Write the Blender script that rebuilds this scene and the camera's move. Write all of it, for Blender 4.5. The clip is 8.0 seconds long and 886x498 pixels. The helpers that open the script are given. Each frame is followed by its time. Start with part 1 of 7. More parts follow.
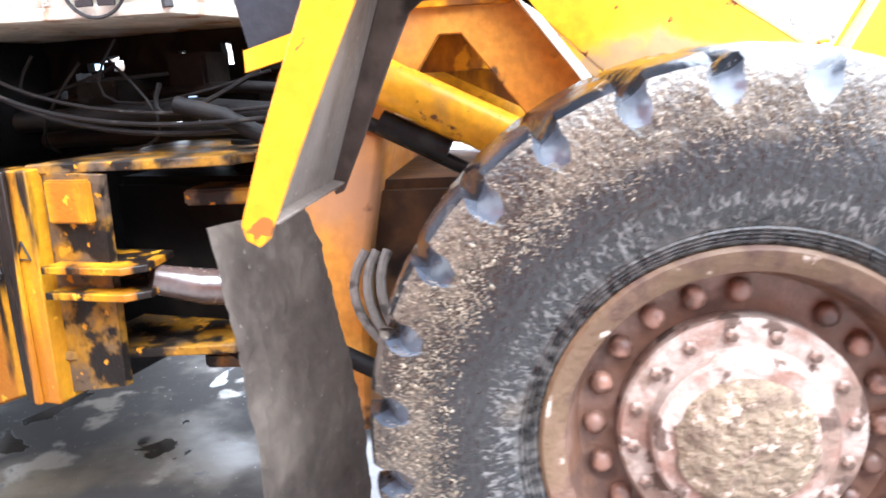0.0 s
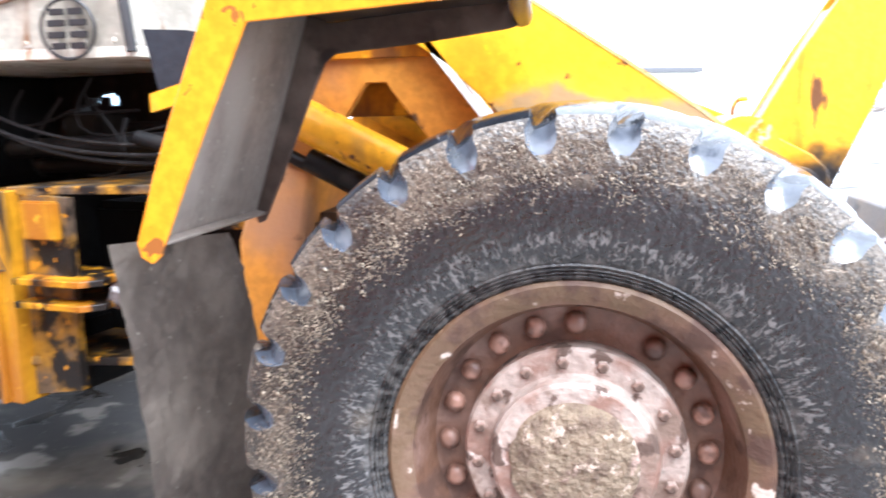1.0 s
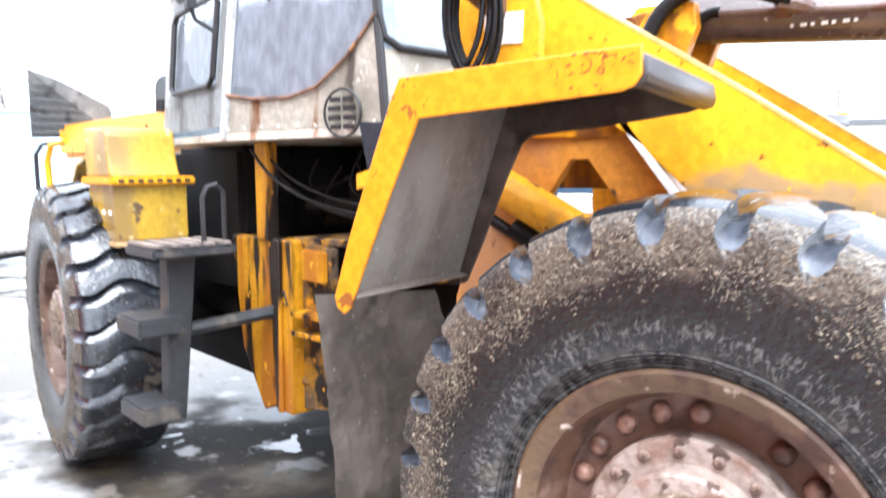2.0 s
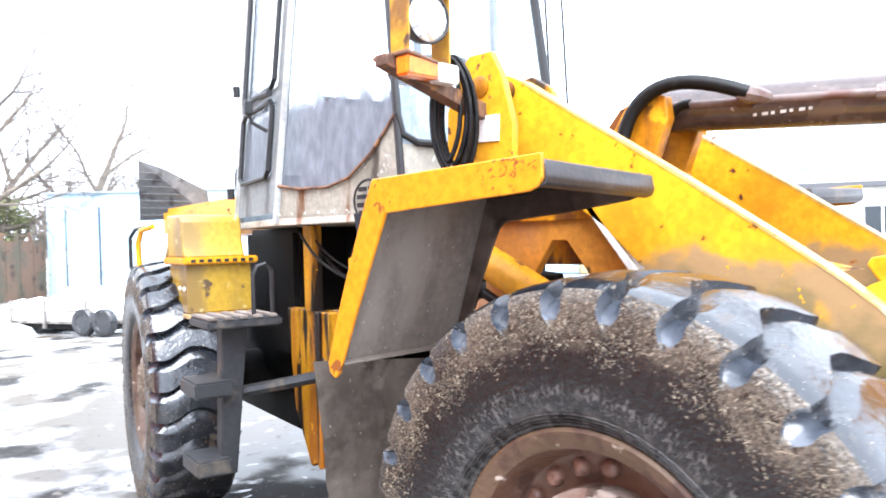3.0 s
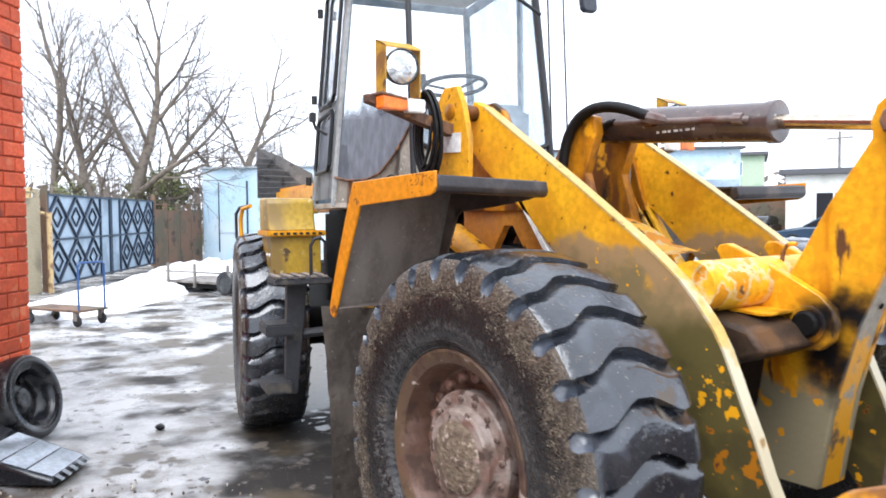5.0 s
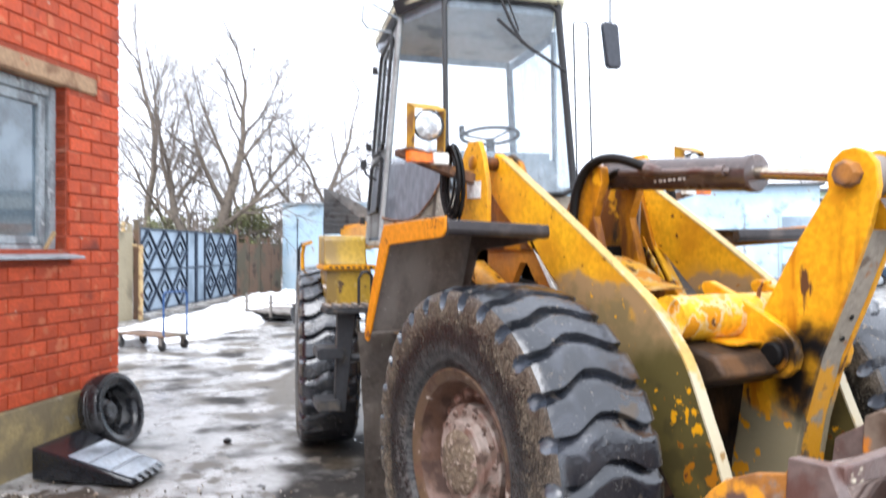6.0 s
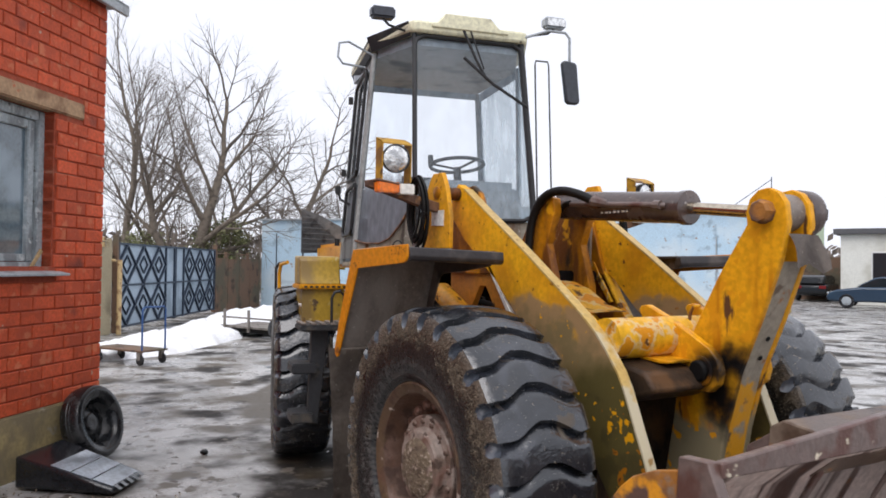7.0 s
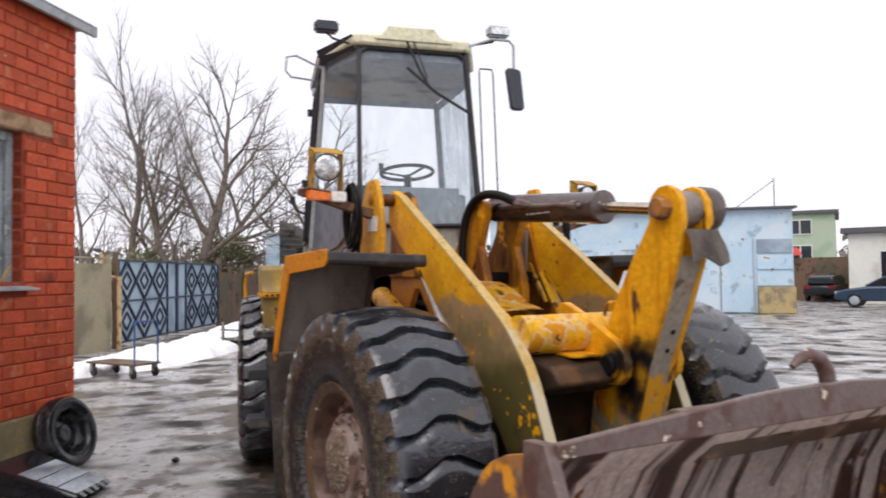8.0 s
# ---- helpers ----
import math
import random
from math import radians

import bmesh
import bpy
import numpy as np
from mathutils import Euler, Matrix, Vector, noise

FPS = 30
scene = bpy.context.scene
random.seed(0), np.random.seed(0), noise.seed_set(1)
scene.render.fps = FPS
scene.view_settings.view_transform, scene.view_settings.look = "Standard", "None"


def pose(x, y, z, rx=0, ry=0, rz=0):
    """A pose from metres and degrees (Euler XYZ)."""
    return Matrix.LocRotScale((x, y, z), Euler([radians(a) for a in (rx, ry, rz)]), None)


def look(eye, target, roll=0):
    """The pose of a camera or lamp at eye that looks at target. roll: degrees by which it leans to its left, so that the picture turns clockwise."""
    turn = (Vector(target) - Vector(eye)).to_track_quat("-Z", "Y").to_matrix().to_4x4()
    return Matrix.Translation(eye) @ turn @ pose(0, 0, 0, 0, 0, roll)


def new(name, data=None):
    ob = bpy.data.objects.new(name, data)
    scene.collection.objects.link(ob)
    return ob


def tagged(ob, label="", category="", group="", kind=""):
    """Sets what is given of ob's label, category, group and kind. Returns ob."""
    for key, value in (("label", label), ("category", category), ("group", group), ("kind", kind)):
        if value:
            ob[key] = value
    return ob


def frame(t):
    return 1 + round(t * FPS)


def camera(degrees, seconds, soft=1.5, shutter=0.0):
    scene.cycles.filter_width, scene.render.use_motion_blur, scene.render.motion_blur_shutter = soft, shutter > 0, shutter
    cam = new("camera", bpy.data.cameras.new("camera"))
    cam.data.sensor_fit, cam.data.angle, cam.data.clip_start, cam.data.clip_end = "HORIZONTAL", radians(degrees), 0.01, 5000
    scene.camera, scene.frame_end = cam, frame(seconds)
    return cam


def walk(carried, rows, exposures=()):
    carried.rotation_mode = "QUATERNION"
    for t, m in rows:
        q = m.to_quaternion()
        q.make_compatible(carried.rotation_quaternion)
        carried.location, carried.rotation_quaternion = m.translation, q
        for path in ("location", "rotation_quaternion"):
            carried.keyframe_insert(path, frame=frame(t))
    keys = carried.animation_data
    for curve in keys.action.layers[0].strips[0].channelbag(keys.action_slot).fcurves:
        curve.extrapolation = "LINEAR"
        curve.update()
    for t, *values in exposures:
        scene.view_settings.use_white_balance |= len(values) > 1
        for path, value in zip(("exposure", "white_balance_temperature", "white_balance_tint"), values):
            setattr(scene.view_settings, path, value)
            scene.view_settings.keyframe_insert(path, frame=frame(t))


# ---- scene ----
cam = camera(59.8, 8.0, soft=1.7, shutter=0.5)
PATH = [
    (0, (-0.375, -1.378, 1.457), (-0.631, 0.553, 1.004), -3.2),
    (0.2, (-0.263, -1.385, 1.454), (-0.548, 0.546, 1.019), -1.8),
    (0.5, (-0.094, -1.395, 1.45), (-0.313, 0.555, 1.062), 0.4),
    (0.7, (-0.044, -1.437, 1.452), (-0.226, 0.522, 1.091), -0.3),
    (1, (0.031, -1.5, 1.456), (-0.348, 0.433, 1.109), -1.3),
    (1.2, (0.098, -1.518, 1.471), (-0.397, 0.371, 1.041), -1.2),
    (1.5, (0.199, -1.546, 1.493), (-0.556, 0.278, 1.174), -1.0),
    (1.7, (0.313, -1.518, 1.506), (-0.687, 0.191, 1.223), -0.8),
    (2, (0.484, -1.475, 1.525), (-0.684, 0.136, 1.318), -0.5),
    (2.2, (0.566, -1.492, 1.54), (-0.629, 0.107, 1.424), -2.4),
    (3.3, (1.162, -1.453, 1.576), (-0.275, -0.062, 1.599), -0.8),
    (3.5, (1.27, -1.446, 1.582), (-0.175, -0.066, 1.663), -0.5),
    (3.7, (1.382, -1.480, 1.589), (-0.046, -0.081, 1.622), -0.4),
    (4, (1.55, -1.532, 1.599), (0.075, -0.182, 1.557), -0.3),
    (4.2, (1.685, -1.547, 1.602), (0.124, -0.296, 1.606), -0.5),
    (4.3, (1.752, -1.555, 1.604), (0.145, -0.364, 1.625), -0.6),
    (4.4, (1.820, -1.562, 1.605), (0.188, -0.407, 1.559), -0.7),
    (4.5, (1.887, -1.57, 1.607), (0.253, -0.422, 1.506), -0.8),
    (4.7, (2.006, -1.581, 1.606), (0.386, -0.411, 1.521), -0.6),
    (5.8, (2.659, -1.642, 1.6), (0.954, -0.599, 1.54), 0.2),
    (6, (2.753, -1.642, 1.621), (1.016, -0.65, 1.623), 0.1),
    (6.3, (2.860, -1.688, 1.641), (1.141, -0.673, 1.751), -0.2),
    (6.5, (2.932, -1.719, 1.655), (1.215, -0.7, 1.762), -0.4),
    (6.7, (2.998, -1.728, 1.657), (1.275, -0.714, 1.713), 0.0),
    (7, (3.098, -1.742, 1.661), (1.387, -0.706, 1.706), 0.7),
    (7.2, (3.183, -1.685, 1.651), (1.433, -0.717, 1.672), 0.7),
    (7.3, (3.226, -1.656, 1.646), (1.464, -0.711, 1.666), 0.7),
    (7.5, (3.311, -1.599, 1.636), (1.573, -0.61, 1.661), 0.7),
    (7.7, (3.366, -1.518, 1.630), (1.642, -0.504, 1.656), 0.1),
    (7.8, (3.393, -1.478, 1.628), (1.652, -0.496, 1.696), -0.1),
    (8, (3.448, -1.397, 1.622), (1.719, -0.394, 1.693), -0.7),
]
EXPOSURES = [(0.0, 2.72, 5700, 10), (0.5, 2.65, 5700, 10), (1.0, 2.31, 5650, 10), (2.2, 2.10, 5850, 10), (3.5, 1.56, 5800, 10), (4.0, 0.98, 5900, 10), (4.5, 0.90, 5900, 10), (6.0, 0.90, 6050, 12), (6.5, 0.38, 6100, 12), (7.0, -0.14, 6350, 14), (8.0, -0.12, 6550, 16)]
walk(cam, [(t, look(eye, target, roll)) for t, eye, target, roll in PATH], EXPOSURES)

# ---- light ----
world = bpy.data.worlds.new("overcast")
scene.world = world
world.use_nodes = True
wn, wl = world.node_tree.nodes, world.node_tree.links
wbg = wn["Background"]
sky = wn.new("ShaderNodeTexSky")
sky.sky_type, sky.sun_disc = "NISHITA", False
sky.sun_elevation, sky.sun_rotation = radians(38), radians(200)
sky.air_density, sky.dust_density = 1.0, 4.0
cloud = wn.new("ShaderNodeMixRGB")
cloud.inputs["Fac"].default_value = 0.9
cloud.inputs["Color2"].default_value = (9.6, 9.9, 10.4, 1)
wl.new(sky.outputs["Color"], cloud.inputs["Color1"])
wl.new(cloud.outputs["Color"], wbg.inputs["Color"])
wbg.inputs["Strength"].default_value = 0.125
sun = new("sun", bpy.data.lights.new("sun", "SUN"))
sun.data.energy, sun.data.angle, sun.data.color = 2.1, radians(45), (1.0, 0.97, 0.93)
sun.matrix_basis = look((4.2, -5.2, 11), (0, 0, 0))


# ---- materials ----
def paint(name, base, rough=0.5, metal=0.0, layers=(), bump=0.15, bump_scale=60.0, bump_dist=0.01, spec=0.5, random=0.0, grain=0.14, grain_scale=35.0, island=False):
    """Base colour with grain, then layers laid over it in turn. A layer: (colour, scale, low, high, options); options: stretch (scale by axis),
    grad (axis weights and offset added to the noise), ring (low and high radius round the y axis, weight; several), centre (x and z of the rings' axis), polar (noise laid in radius and angle), spot (place, size, weight), rough, detail."""
    m = bpy.data.materials.new(name)
    m.use_nodes = True
    n, k = m.node_tree.nodes, m.node_tree.links
    b = n["Principled BSDF"]
    tc = n.new("ShaderNodeTexCoord")
    coord = tc.outputs["Object"]
    if random and not island:
        far_ = n.new("ShaderNodeMath")
        far_.operation = "MULTIPLY"
        far_.inputs[1].default_value = 60.0
        k.new(n.new("ShaderNodeObjectInfo").outputs["Random"], far_.inputs[0])
        shift_ = n.new("ShaderNodeVectorMath")
        k.new(coord, shift_.inputs[0])
        k.new(far_.outputs[0], shift_.inputs[1])
        coord = shift_.outputs[0]

    def link(val, sock):
        if isinstance(val, tuple):
            sock.default_value = (*val, 1) if len(val) == 3 else val
        elif isinstance(val, (int, float)):
            sock.default_value = val
        else:
            k.new(val, sock)

    def around(centre=(0.0, 0.0)):
        """Radius and angle round an axis along y."""
        sep = n.new("ShaderNodeSeparateXYZ")
        k.new(tc.outputs["Object"], sep.inputs[0])
        dx, dz = math_("ADD", sep.outputs[0], -centre[0]), math_("ADD", sep.outputs[2], -centre[1])
        return math_("SQRT", math_("ADD", math_("MULTIPLY", dx, dx), math_("MULTIPLY", dz, dz)), 0.0), math_("ARCTAN2", dz, dx), sep.outputs[1]

    def tex(sc, detail=5.0, stretch=None, warp=0.0, polar=False):
        t = n.new("ShaderNodeTexNoise")
        t.inputs["Scale"].default_value, t.inputs["Detail"].default_value, t.inputs["Distortion"].default_value = sc, detail, warp
        src = coord
        if polar:
            rad, ang, depth_ = around()
            join_ = n.new("ShaderNodeCombineXYZ")
            for i_, v_ in enumerate((rad, depth_, math_("MULTIPLY", ang, 0.5))):
                k.new(v_, join_.inputs[i_])
            src = join_.outputs[0]
        if stretch:
            mp = n.new("ShaderNodeMapping")
            mp.inputs["Scale"].default_value = stretch
            k.new(src, mp.inputs["Vector"])
            src = mp.outputs["Vector"]
        k.new(src, t.inputs["Vector"])
        return t.outputs["Fac"]

    def math_(op, a, c):
        x = n.new("ShaderNodeMath")
        x.operation = op
        link(a, x.inputs[0])
        link(c, x.inputs[1])
        return x.outputs[0]

    def remap(src, a, c, lo=0.0, hi=1.0):
        r = n.new("ShaderNodeMapRange")
        r.interpolation_type = "SMOOTHSTEP"
        for key, v in (("From Min", a), ("From Max", c), ("To Min", lo), ("To Max", hi)):
            r.inputs[key].default_value = v
        link(src, r.inputs["Value"])
        return r.outputs["Result"]

    def mix(fac, c1, c2):
        x = n.new("ShaderNodeMixRGB")
        link(fac, x.inputs["Fac"])
        link(c1, x.inputs["Color1"])
        link(c2, x.inputs["Color2"])
        return x.outputs["Color"]

    col = mix(remap(tex(grain_scale, 4), 0.3, 0.7), tuple(c * (1 - grain) for c in base), tuple(min(1, c * (1 + grain)) for c in base))
    rgh = rough
    for colour, sc, lo, hi, opt in layers:
        f = tex(sc, opt.get("detail", 6.0), opt.get("stretch"), opt.get("warp", 0.0), opt.get("polar", False))
        if "grad" in opt:
            gx, gy, gz, off = opt["grad"]
            d = n.new("ShaderNodeVectorMath")
            d.operation = "DOT_PRODUCT"
            k.new(tc.outputs["Object"], d.inputs[0])
            d.inputs[1].default_value = (gx, gy, gz)
            f = math_("ADD", f, math_("ADD", d.outputs["Value"], off))
        if "ring" in opt:
            rad = around(opt.get("centre", (0.0, 0.0)))[0]
            for r0, r1, wgt in opt["ring"]:
                f = math_("ADD", f, math_("MULTIPLY", remap(rad, r0, r1), wgt))
        if "spot" in opt:
            px, py, pz, size, wgt = opt["spot"]
            d = n.new("ShaderNodeVectorMath")
            d.operation = "DISTANCE"
            k.new(tc.outputs["Object"], d.inputs[0])
            d.inputs[1].default_value = (px, py, pz)
            f = math_("ADD", f, remap(d.outputs["Value"], size * 0.3, size, wgt, 0.0))
        f = remap(f, lo, hi)
        col = mix(f, col, colour)
        if "rough" in opt:
            x = n.new("ShaderNodeMix")
            link(f, x.inputs[0])
            link(rgh, x.inputs[2])
            link(opt["rough"], x.inputs[3])
            rgh = x.outputs[0]
    if random:
        src = n.new("ShaderNodeNewGeometry").outputs["Random Per Island"] if island else n.new("ShaderNodeObjectInfo").outputs["Random"]
        hsv = n.new("ShaderNodeHueSaturation")
        k.new(col, hsv.inputs["Color"])
        k.new(remap(src, 0, 1, 1 - random, 1 + random), hsv.inputs["Value"])
        col = hsv.outputs["Color"]
    link(col, b.inputs["Base Color"])
    link(rgh, b.inputs["Roughness"])
    b.inputs["Metallic"].default_value = metal
    b.inputs["Specular IOR Level"].default_value = spec
    if bump:
        bp = n.new("ShaderNodeBump")
        bp.inputs["Strength"].default_value, bp.inputs["Distance"].default_value = bump, bump_dist
        k.new(tex(bump_scale, 5), bp.inputs["Height"])
        k.new(bp.outputs["Normal"], b.inputs["Normal"])
    return m


def glass(name, tint=(0.85, 0.92, 0.95), dirt=0.0, dirt_colour=(0.4, 0.4, 0.38), grad=None, film=0.0, ior=1.3):
    """Thin glass with a film of dirt: clear where clean, a dull film where dirty."""
    m = bpy.data.materials.new(name)
    m.use_nodes = True
    n, k = m.node_tree.nodes, m.node_tree.links
    out = n["Material Output"]
    b = n["Principled BSDF"]
    b.inputs["Roughness"].default_value = 0.5
    tr = n.new("ShaderNodeBsdfTransparent")
    tr.inputs["Color"].default_value = (*tint, 1)
    gl = n.new("ShaderNodeBsdfGlossy")
    gl.inputs["Roughness"].default_value = 0.03
    fr = n.new("ShaderNodeFresnel")
    fr.inputs["IOR"].default_value = ior
    mx = n.new("ShaderNodeMixShader")
    k.new(fr.outputs[0], mx.inputs[0])
    k.new(tr.outputs[0], mx.inputs[1])
    k.new(gl.outputs[0], mx.inputs[2])
    tc = n.new("ShaderNodeTexCoord")
    t = n.new("ShaderNodeTexNoise")
    mp = n.new("ShaderNodeMapping")
    mp.inputs["Scale"].default_value = (8, 8, 3.5)
    k.new(tc.outputs["Object"], mp.inputs["Vector"])
    k.new(mp.outputs["Vector"], t.inputs["Vector"])
    t.inputs["Scale"].default_value, t.inputs["Detail"].default_value = 1.0, 6.0
    src = t.outputs["Fac"]
    if grad:
        d = n.new("ShaderNodeVectorMath")
        d.operation = "DOT_PRODUCT"
        k.new(tc.outputs["Object"], d.inputs[0])
        d.inputs[1].default_value = grad[:3]
        a = n.new("ShaderNodeMath")
        a.inputs[1].default_value = grad[3]
        k.new(d.outputs["Value"], a.inputs[0])
        c = n.new("ShaderNodeMath")
        k.new(a.outputs[0], c.inputs[0])
        k.new(src, c.inputs[1])
        src = c.outputs[0]
    t2 = n.new("ShaderNodeTexNoise")
    t2.inputs["Scale"].default_value, t2.inputs["Detail"].default_value = 3.2, 9.0
    k.new(mp.outputs["Vector"], t2.inputs["Vector"])
    ramp = n.new("ShaderNodeValToRGB")
    ramp.color_ramp.elements[0].position, ramp.color_ramp.elements[1].position = 0.36, 0.70
    ramp.color_ramp.elements[0].color = (*[c * 0.8 for c in dirt_colour], 1)
    ramp.color_ramp.elements[1].color = (*[min(1, c * 1.25) for c in dirt_colour], 1)
    k.new(t2.outputs["Fac"], ramp.inputs["Fac"])
    k.new(ramp.outputs["Color"], b.inputs["Base Color"])
    r = n.new("ShaderNodeMapRange")
    r.inputs["From Min"].default_value, r.inputs["From Max"].default_value = 0.35, 0.75
    r.inputs["To Min"].default_value, r.inputs["To Max"].default_value = film, dirt
    k.new(src, r.inputs["Value"])
    mx2 = n.new("ShaderNodeMixShader")
    k.new(r.outputs["Result"], mx2.inputs[0])
    k.new(mx.outputs[0], mx2.inputs[1])
    k.new(b.outputs[0], mx2.inputs[2])
    k.new(mx2.outputs[0], out.inputs["Surface"])
    return m


RUST, DARK_RUST, MUD, YEL, DEEP = (0.30, 0.10, 0.025), (0.10, 0.035, 0.018), (0.30, 0.215, 0.135), (0.70, 0.325, 0.012), (0.55, 0.215, 0.010)
M = {}
M["yellow"] = paint("yellow_paint", YEL, 0.35, layers=[(DEEP, 3, 0.5, 0.8, {}), (DARK_RUST, 11, 0.645, 0.68, {"detail": 9.0, "rough": 0.8}), (RUST, 30, 0.66, 0.71, {"rough": 0.8}),
                                                   ((0.35, 0.19, 0.04), 6, 0.60, 0.75, {"stretch": (1, 1, 0.25), "rough": 0.6})], bump=0.08, spec=0.25)
M["flange"] = paint("bright_yellow_paint", (0.64, 0.235, 0.010), 0.28, layers=[(DEEP, 4, 0.56, 0.8, {}), (DARK_RUST, 9, 0.73, 0.745, {"detail": 10.0, "rough": 0.8}), (RUST, 45, 0.75, 0.78, {"rough": 0.8}), ((0.20, 0.07, 0.02), 30, 0.74, 0.76, {"spot": (-0.20, 0.0, 1.73, 0.16, 0.16), "warp": 2.0}), ((0.22, 0.08, 0.02), 26, 0.74, 0.77, {"spot": (-0.90, 0.0, 1.14, 0.12, 0.22), "warp": 1.0}), ((0.24, 0.09, 0.02), 26, 0.74, 0.76, {"spot": (-0.70, 0.0, 1.70, 0.12, 0.15), "warp": 1.0})], bump=0.06, spec=0.25)
THROWN = {"centre": (0.0, 0.735), "detail": 9.0, "rough": 0.6}
M["boom"] = paint("boom_paint", (0.76, 0.375, 0.012), 0.34, layers=[(DEEP, 2.6, 0.50, 0.80, {}), ((0.54, 0.27, 0.03), 4.0, 0.26, 0.56, {**THROWN, "ring": [(0.70, 1.02, -0.50)]}),
                                                                ((0.33, 0.205, 0.095), 6.0, 0.30, 0.44, {**THROWN, "ring": [(0.68, 0.94, -0.50)]}),
                                                                ((0.21, 0.148, 0.066), 7.0, 0.30, 0.52, {**THROWN, "ring": [(0.62, 0.86, -0.50)]}),
                                                                ((0.100, 0.078, 0.025), 4.0, 0.46, 0.74, {"grad": (0, 0, -1.6, 1.99), "rough": 0.5, "detail": 9.0}),
                                                                ((0.070, 0.055, 0.020), 9.0, 0.56, 0.74, {"grad": (0, 0, -0.5, 0.55), "rough": 0.5, "detail": 9.0}),
                                                                ((0.74, 0.34, 0.005), 20.0, 0.665, 0.68, {"spot": (0.60, 0.70, 0.975, 0.15, 0.14), "detail": 3.0}), ((0.36, 0.13, 0.006), 16.0, 0.66, 0.70, {"spot": (0.68, 0.70, 0.78, 0.18, 0.12), "detail": 5.0}),
                                                                (DARK_RUST, 16, 0.68, 0.71, {"rough": 0.8})], bump=0.12, bump_scale=40, spec=0.25)
# cream colour is worn paint plus the sky's highlight on the upward edge
M["worn_edge"] = paint("worn_highlight_edge", (0.50, 0.34, 0.11), 0.35, layers=[((0.52, 0.45, 0.30), 9, 0.44, 0.56, {"grad": (0, 0, -0.45, 0.56), "detail": 9.0}), ((0.30, 0.18, 0.06), 16, 0.62, 0.70, {"rough": 0.7}), ((0.16, 0.10, 0.05), 8, 0.66, 0.72, {"grad": (0, 0, -0.2, 0.2)})], bump=0.15)
M["flaking"] = paint("flaking_yellow_paint", (0.68, 0.36, 0.014), 0.4, layers=[((0.60, 0.47, 0.26), 9, 0.49, 0.57, {"rough": 0.5, "detail": 9.0}), ((0.60, 0.24, 0.006), 9, 0.55, 0.58, {"detail": 9.0}), ((0.12, 0.055, 0.022), 10, 0.60, 0.64, {"rough": 0.7, "detail": 9.0}),
                                                                         ((0.010, 0.008, 0.007), 6, 0.64, 0.82, {"spot": (0.70, 1.10, 1.10, 0.26, 0.36), "rough": 0.32, "detail": 9.0})], bump=0.35, bump_scale=25, spec=0.25)
M["box_yellow"] = paint("dull_yellow_paint", (0.44, 0.28, 0.03), 0.38, layers=[((0.26, 0.17, 0.05), 4, 0.45, 0.65, {"stretch": (1, 1, 0.4)}), ((0.10, 0.06, 0.03), 9, 0.62, 0.69, {"rough": 0.7}), ((0.52, 0.42, 0.20), 14, 0.62, 0.70, {})], bump=0.2, bump_scale=20)
GREASE = {"spot": (0.78, 1.12, 1.10, 0.36, 0.44), "rough": 0.32, "detail": 9.0}
M["dirty_yellow"] = paint("dirty_yellow_paint", (0.68, 0.345, 0.012), 0.38, layers=[((0.50, 0.17, 0.008), 3.5, 0.42, 0.66, {"stretch": (1, 1, 0.35)}), ((0.80, 0.60, 0.22), 5, 0.66, 0.74, {"rough": 0.5}), ((0.13, 0.05, 0.016), 7, 0.60, 0.66, {"stretch": (1.3, 1.3, 0.3), "rough": 0.6, "detail": 9.0}),
                                                                          ((0.30, 0.20, 0.10), 3, 0.62, 0.74, {"rough": 0.8}), ((0.010, 0.008, 0.007), 6, 0.62, 0.80, GREASE)], bump=0.2, bump_scale=35, spec=0.25)
M["frame_paint"] = paint("muddy_frame_paint", (0.50, 0.21, 0.03), 0.45, layers=[((0.33, 0.17, 0.085), 2.5, 0.42, 0.68, {"rough": 0.75}), ((0.08, 0.04, 0.02), 8, 0.62, 0.70, {"rough": 0.7})], bump=0.2, spec=0.25)
M["dark_frame"] = paint("dark_rusty_frame", (0.035, 0.022, 0.014), 0.5, layers=[((0.10, 0.05, 0.022), 4, 0.5, 0.66, {"detail": 8.0}), ((0.012, 0.009, 0.008), 6, 0.55, 0.68, {"rough": 0.35})], bump=0.3, spec=0.2)
# near-black base holds the engine bay's shade as well as oil
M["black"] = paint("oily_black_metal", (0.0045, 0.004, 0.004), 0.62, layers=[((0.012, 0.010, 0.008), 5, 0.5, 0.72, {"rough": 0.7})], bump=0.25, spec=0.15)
M["grey_steel"] = paint("grey_muddy_steel", (0.195, 0.163, 0.140), 0.5, layers=[((0.27, 0.232, 0.20), 5, 0.42, 0.7, {"rough": 0.7, "stretch": (1.5, 1.5, 0.35)}), ((0.10, 0.078, 0.065), 3, 0.56, 0.72, {"stretch": (1.5, 1.5, 0.5)}), ((0.42, 0.39, 0.33), 60, 0.66, 0.71, {"rough": 0.8})], bump=0.25)
M["fender_dark"] = paint("dark_muddy_sheet", (0.026, 0.021, 0.021), 0.42, layers=[((0.085, 0.068, 0.058), 6, 0.5, 0.72, {"rough": 0.5}), ((0.10, 0.083, 0.07), 3, 0.62, 0.80, {"rough": 0.6, "detail": 8.0})], bump=0.15, spec=0.5)
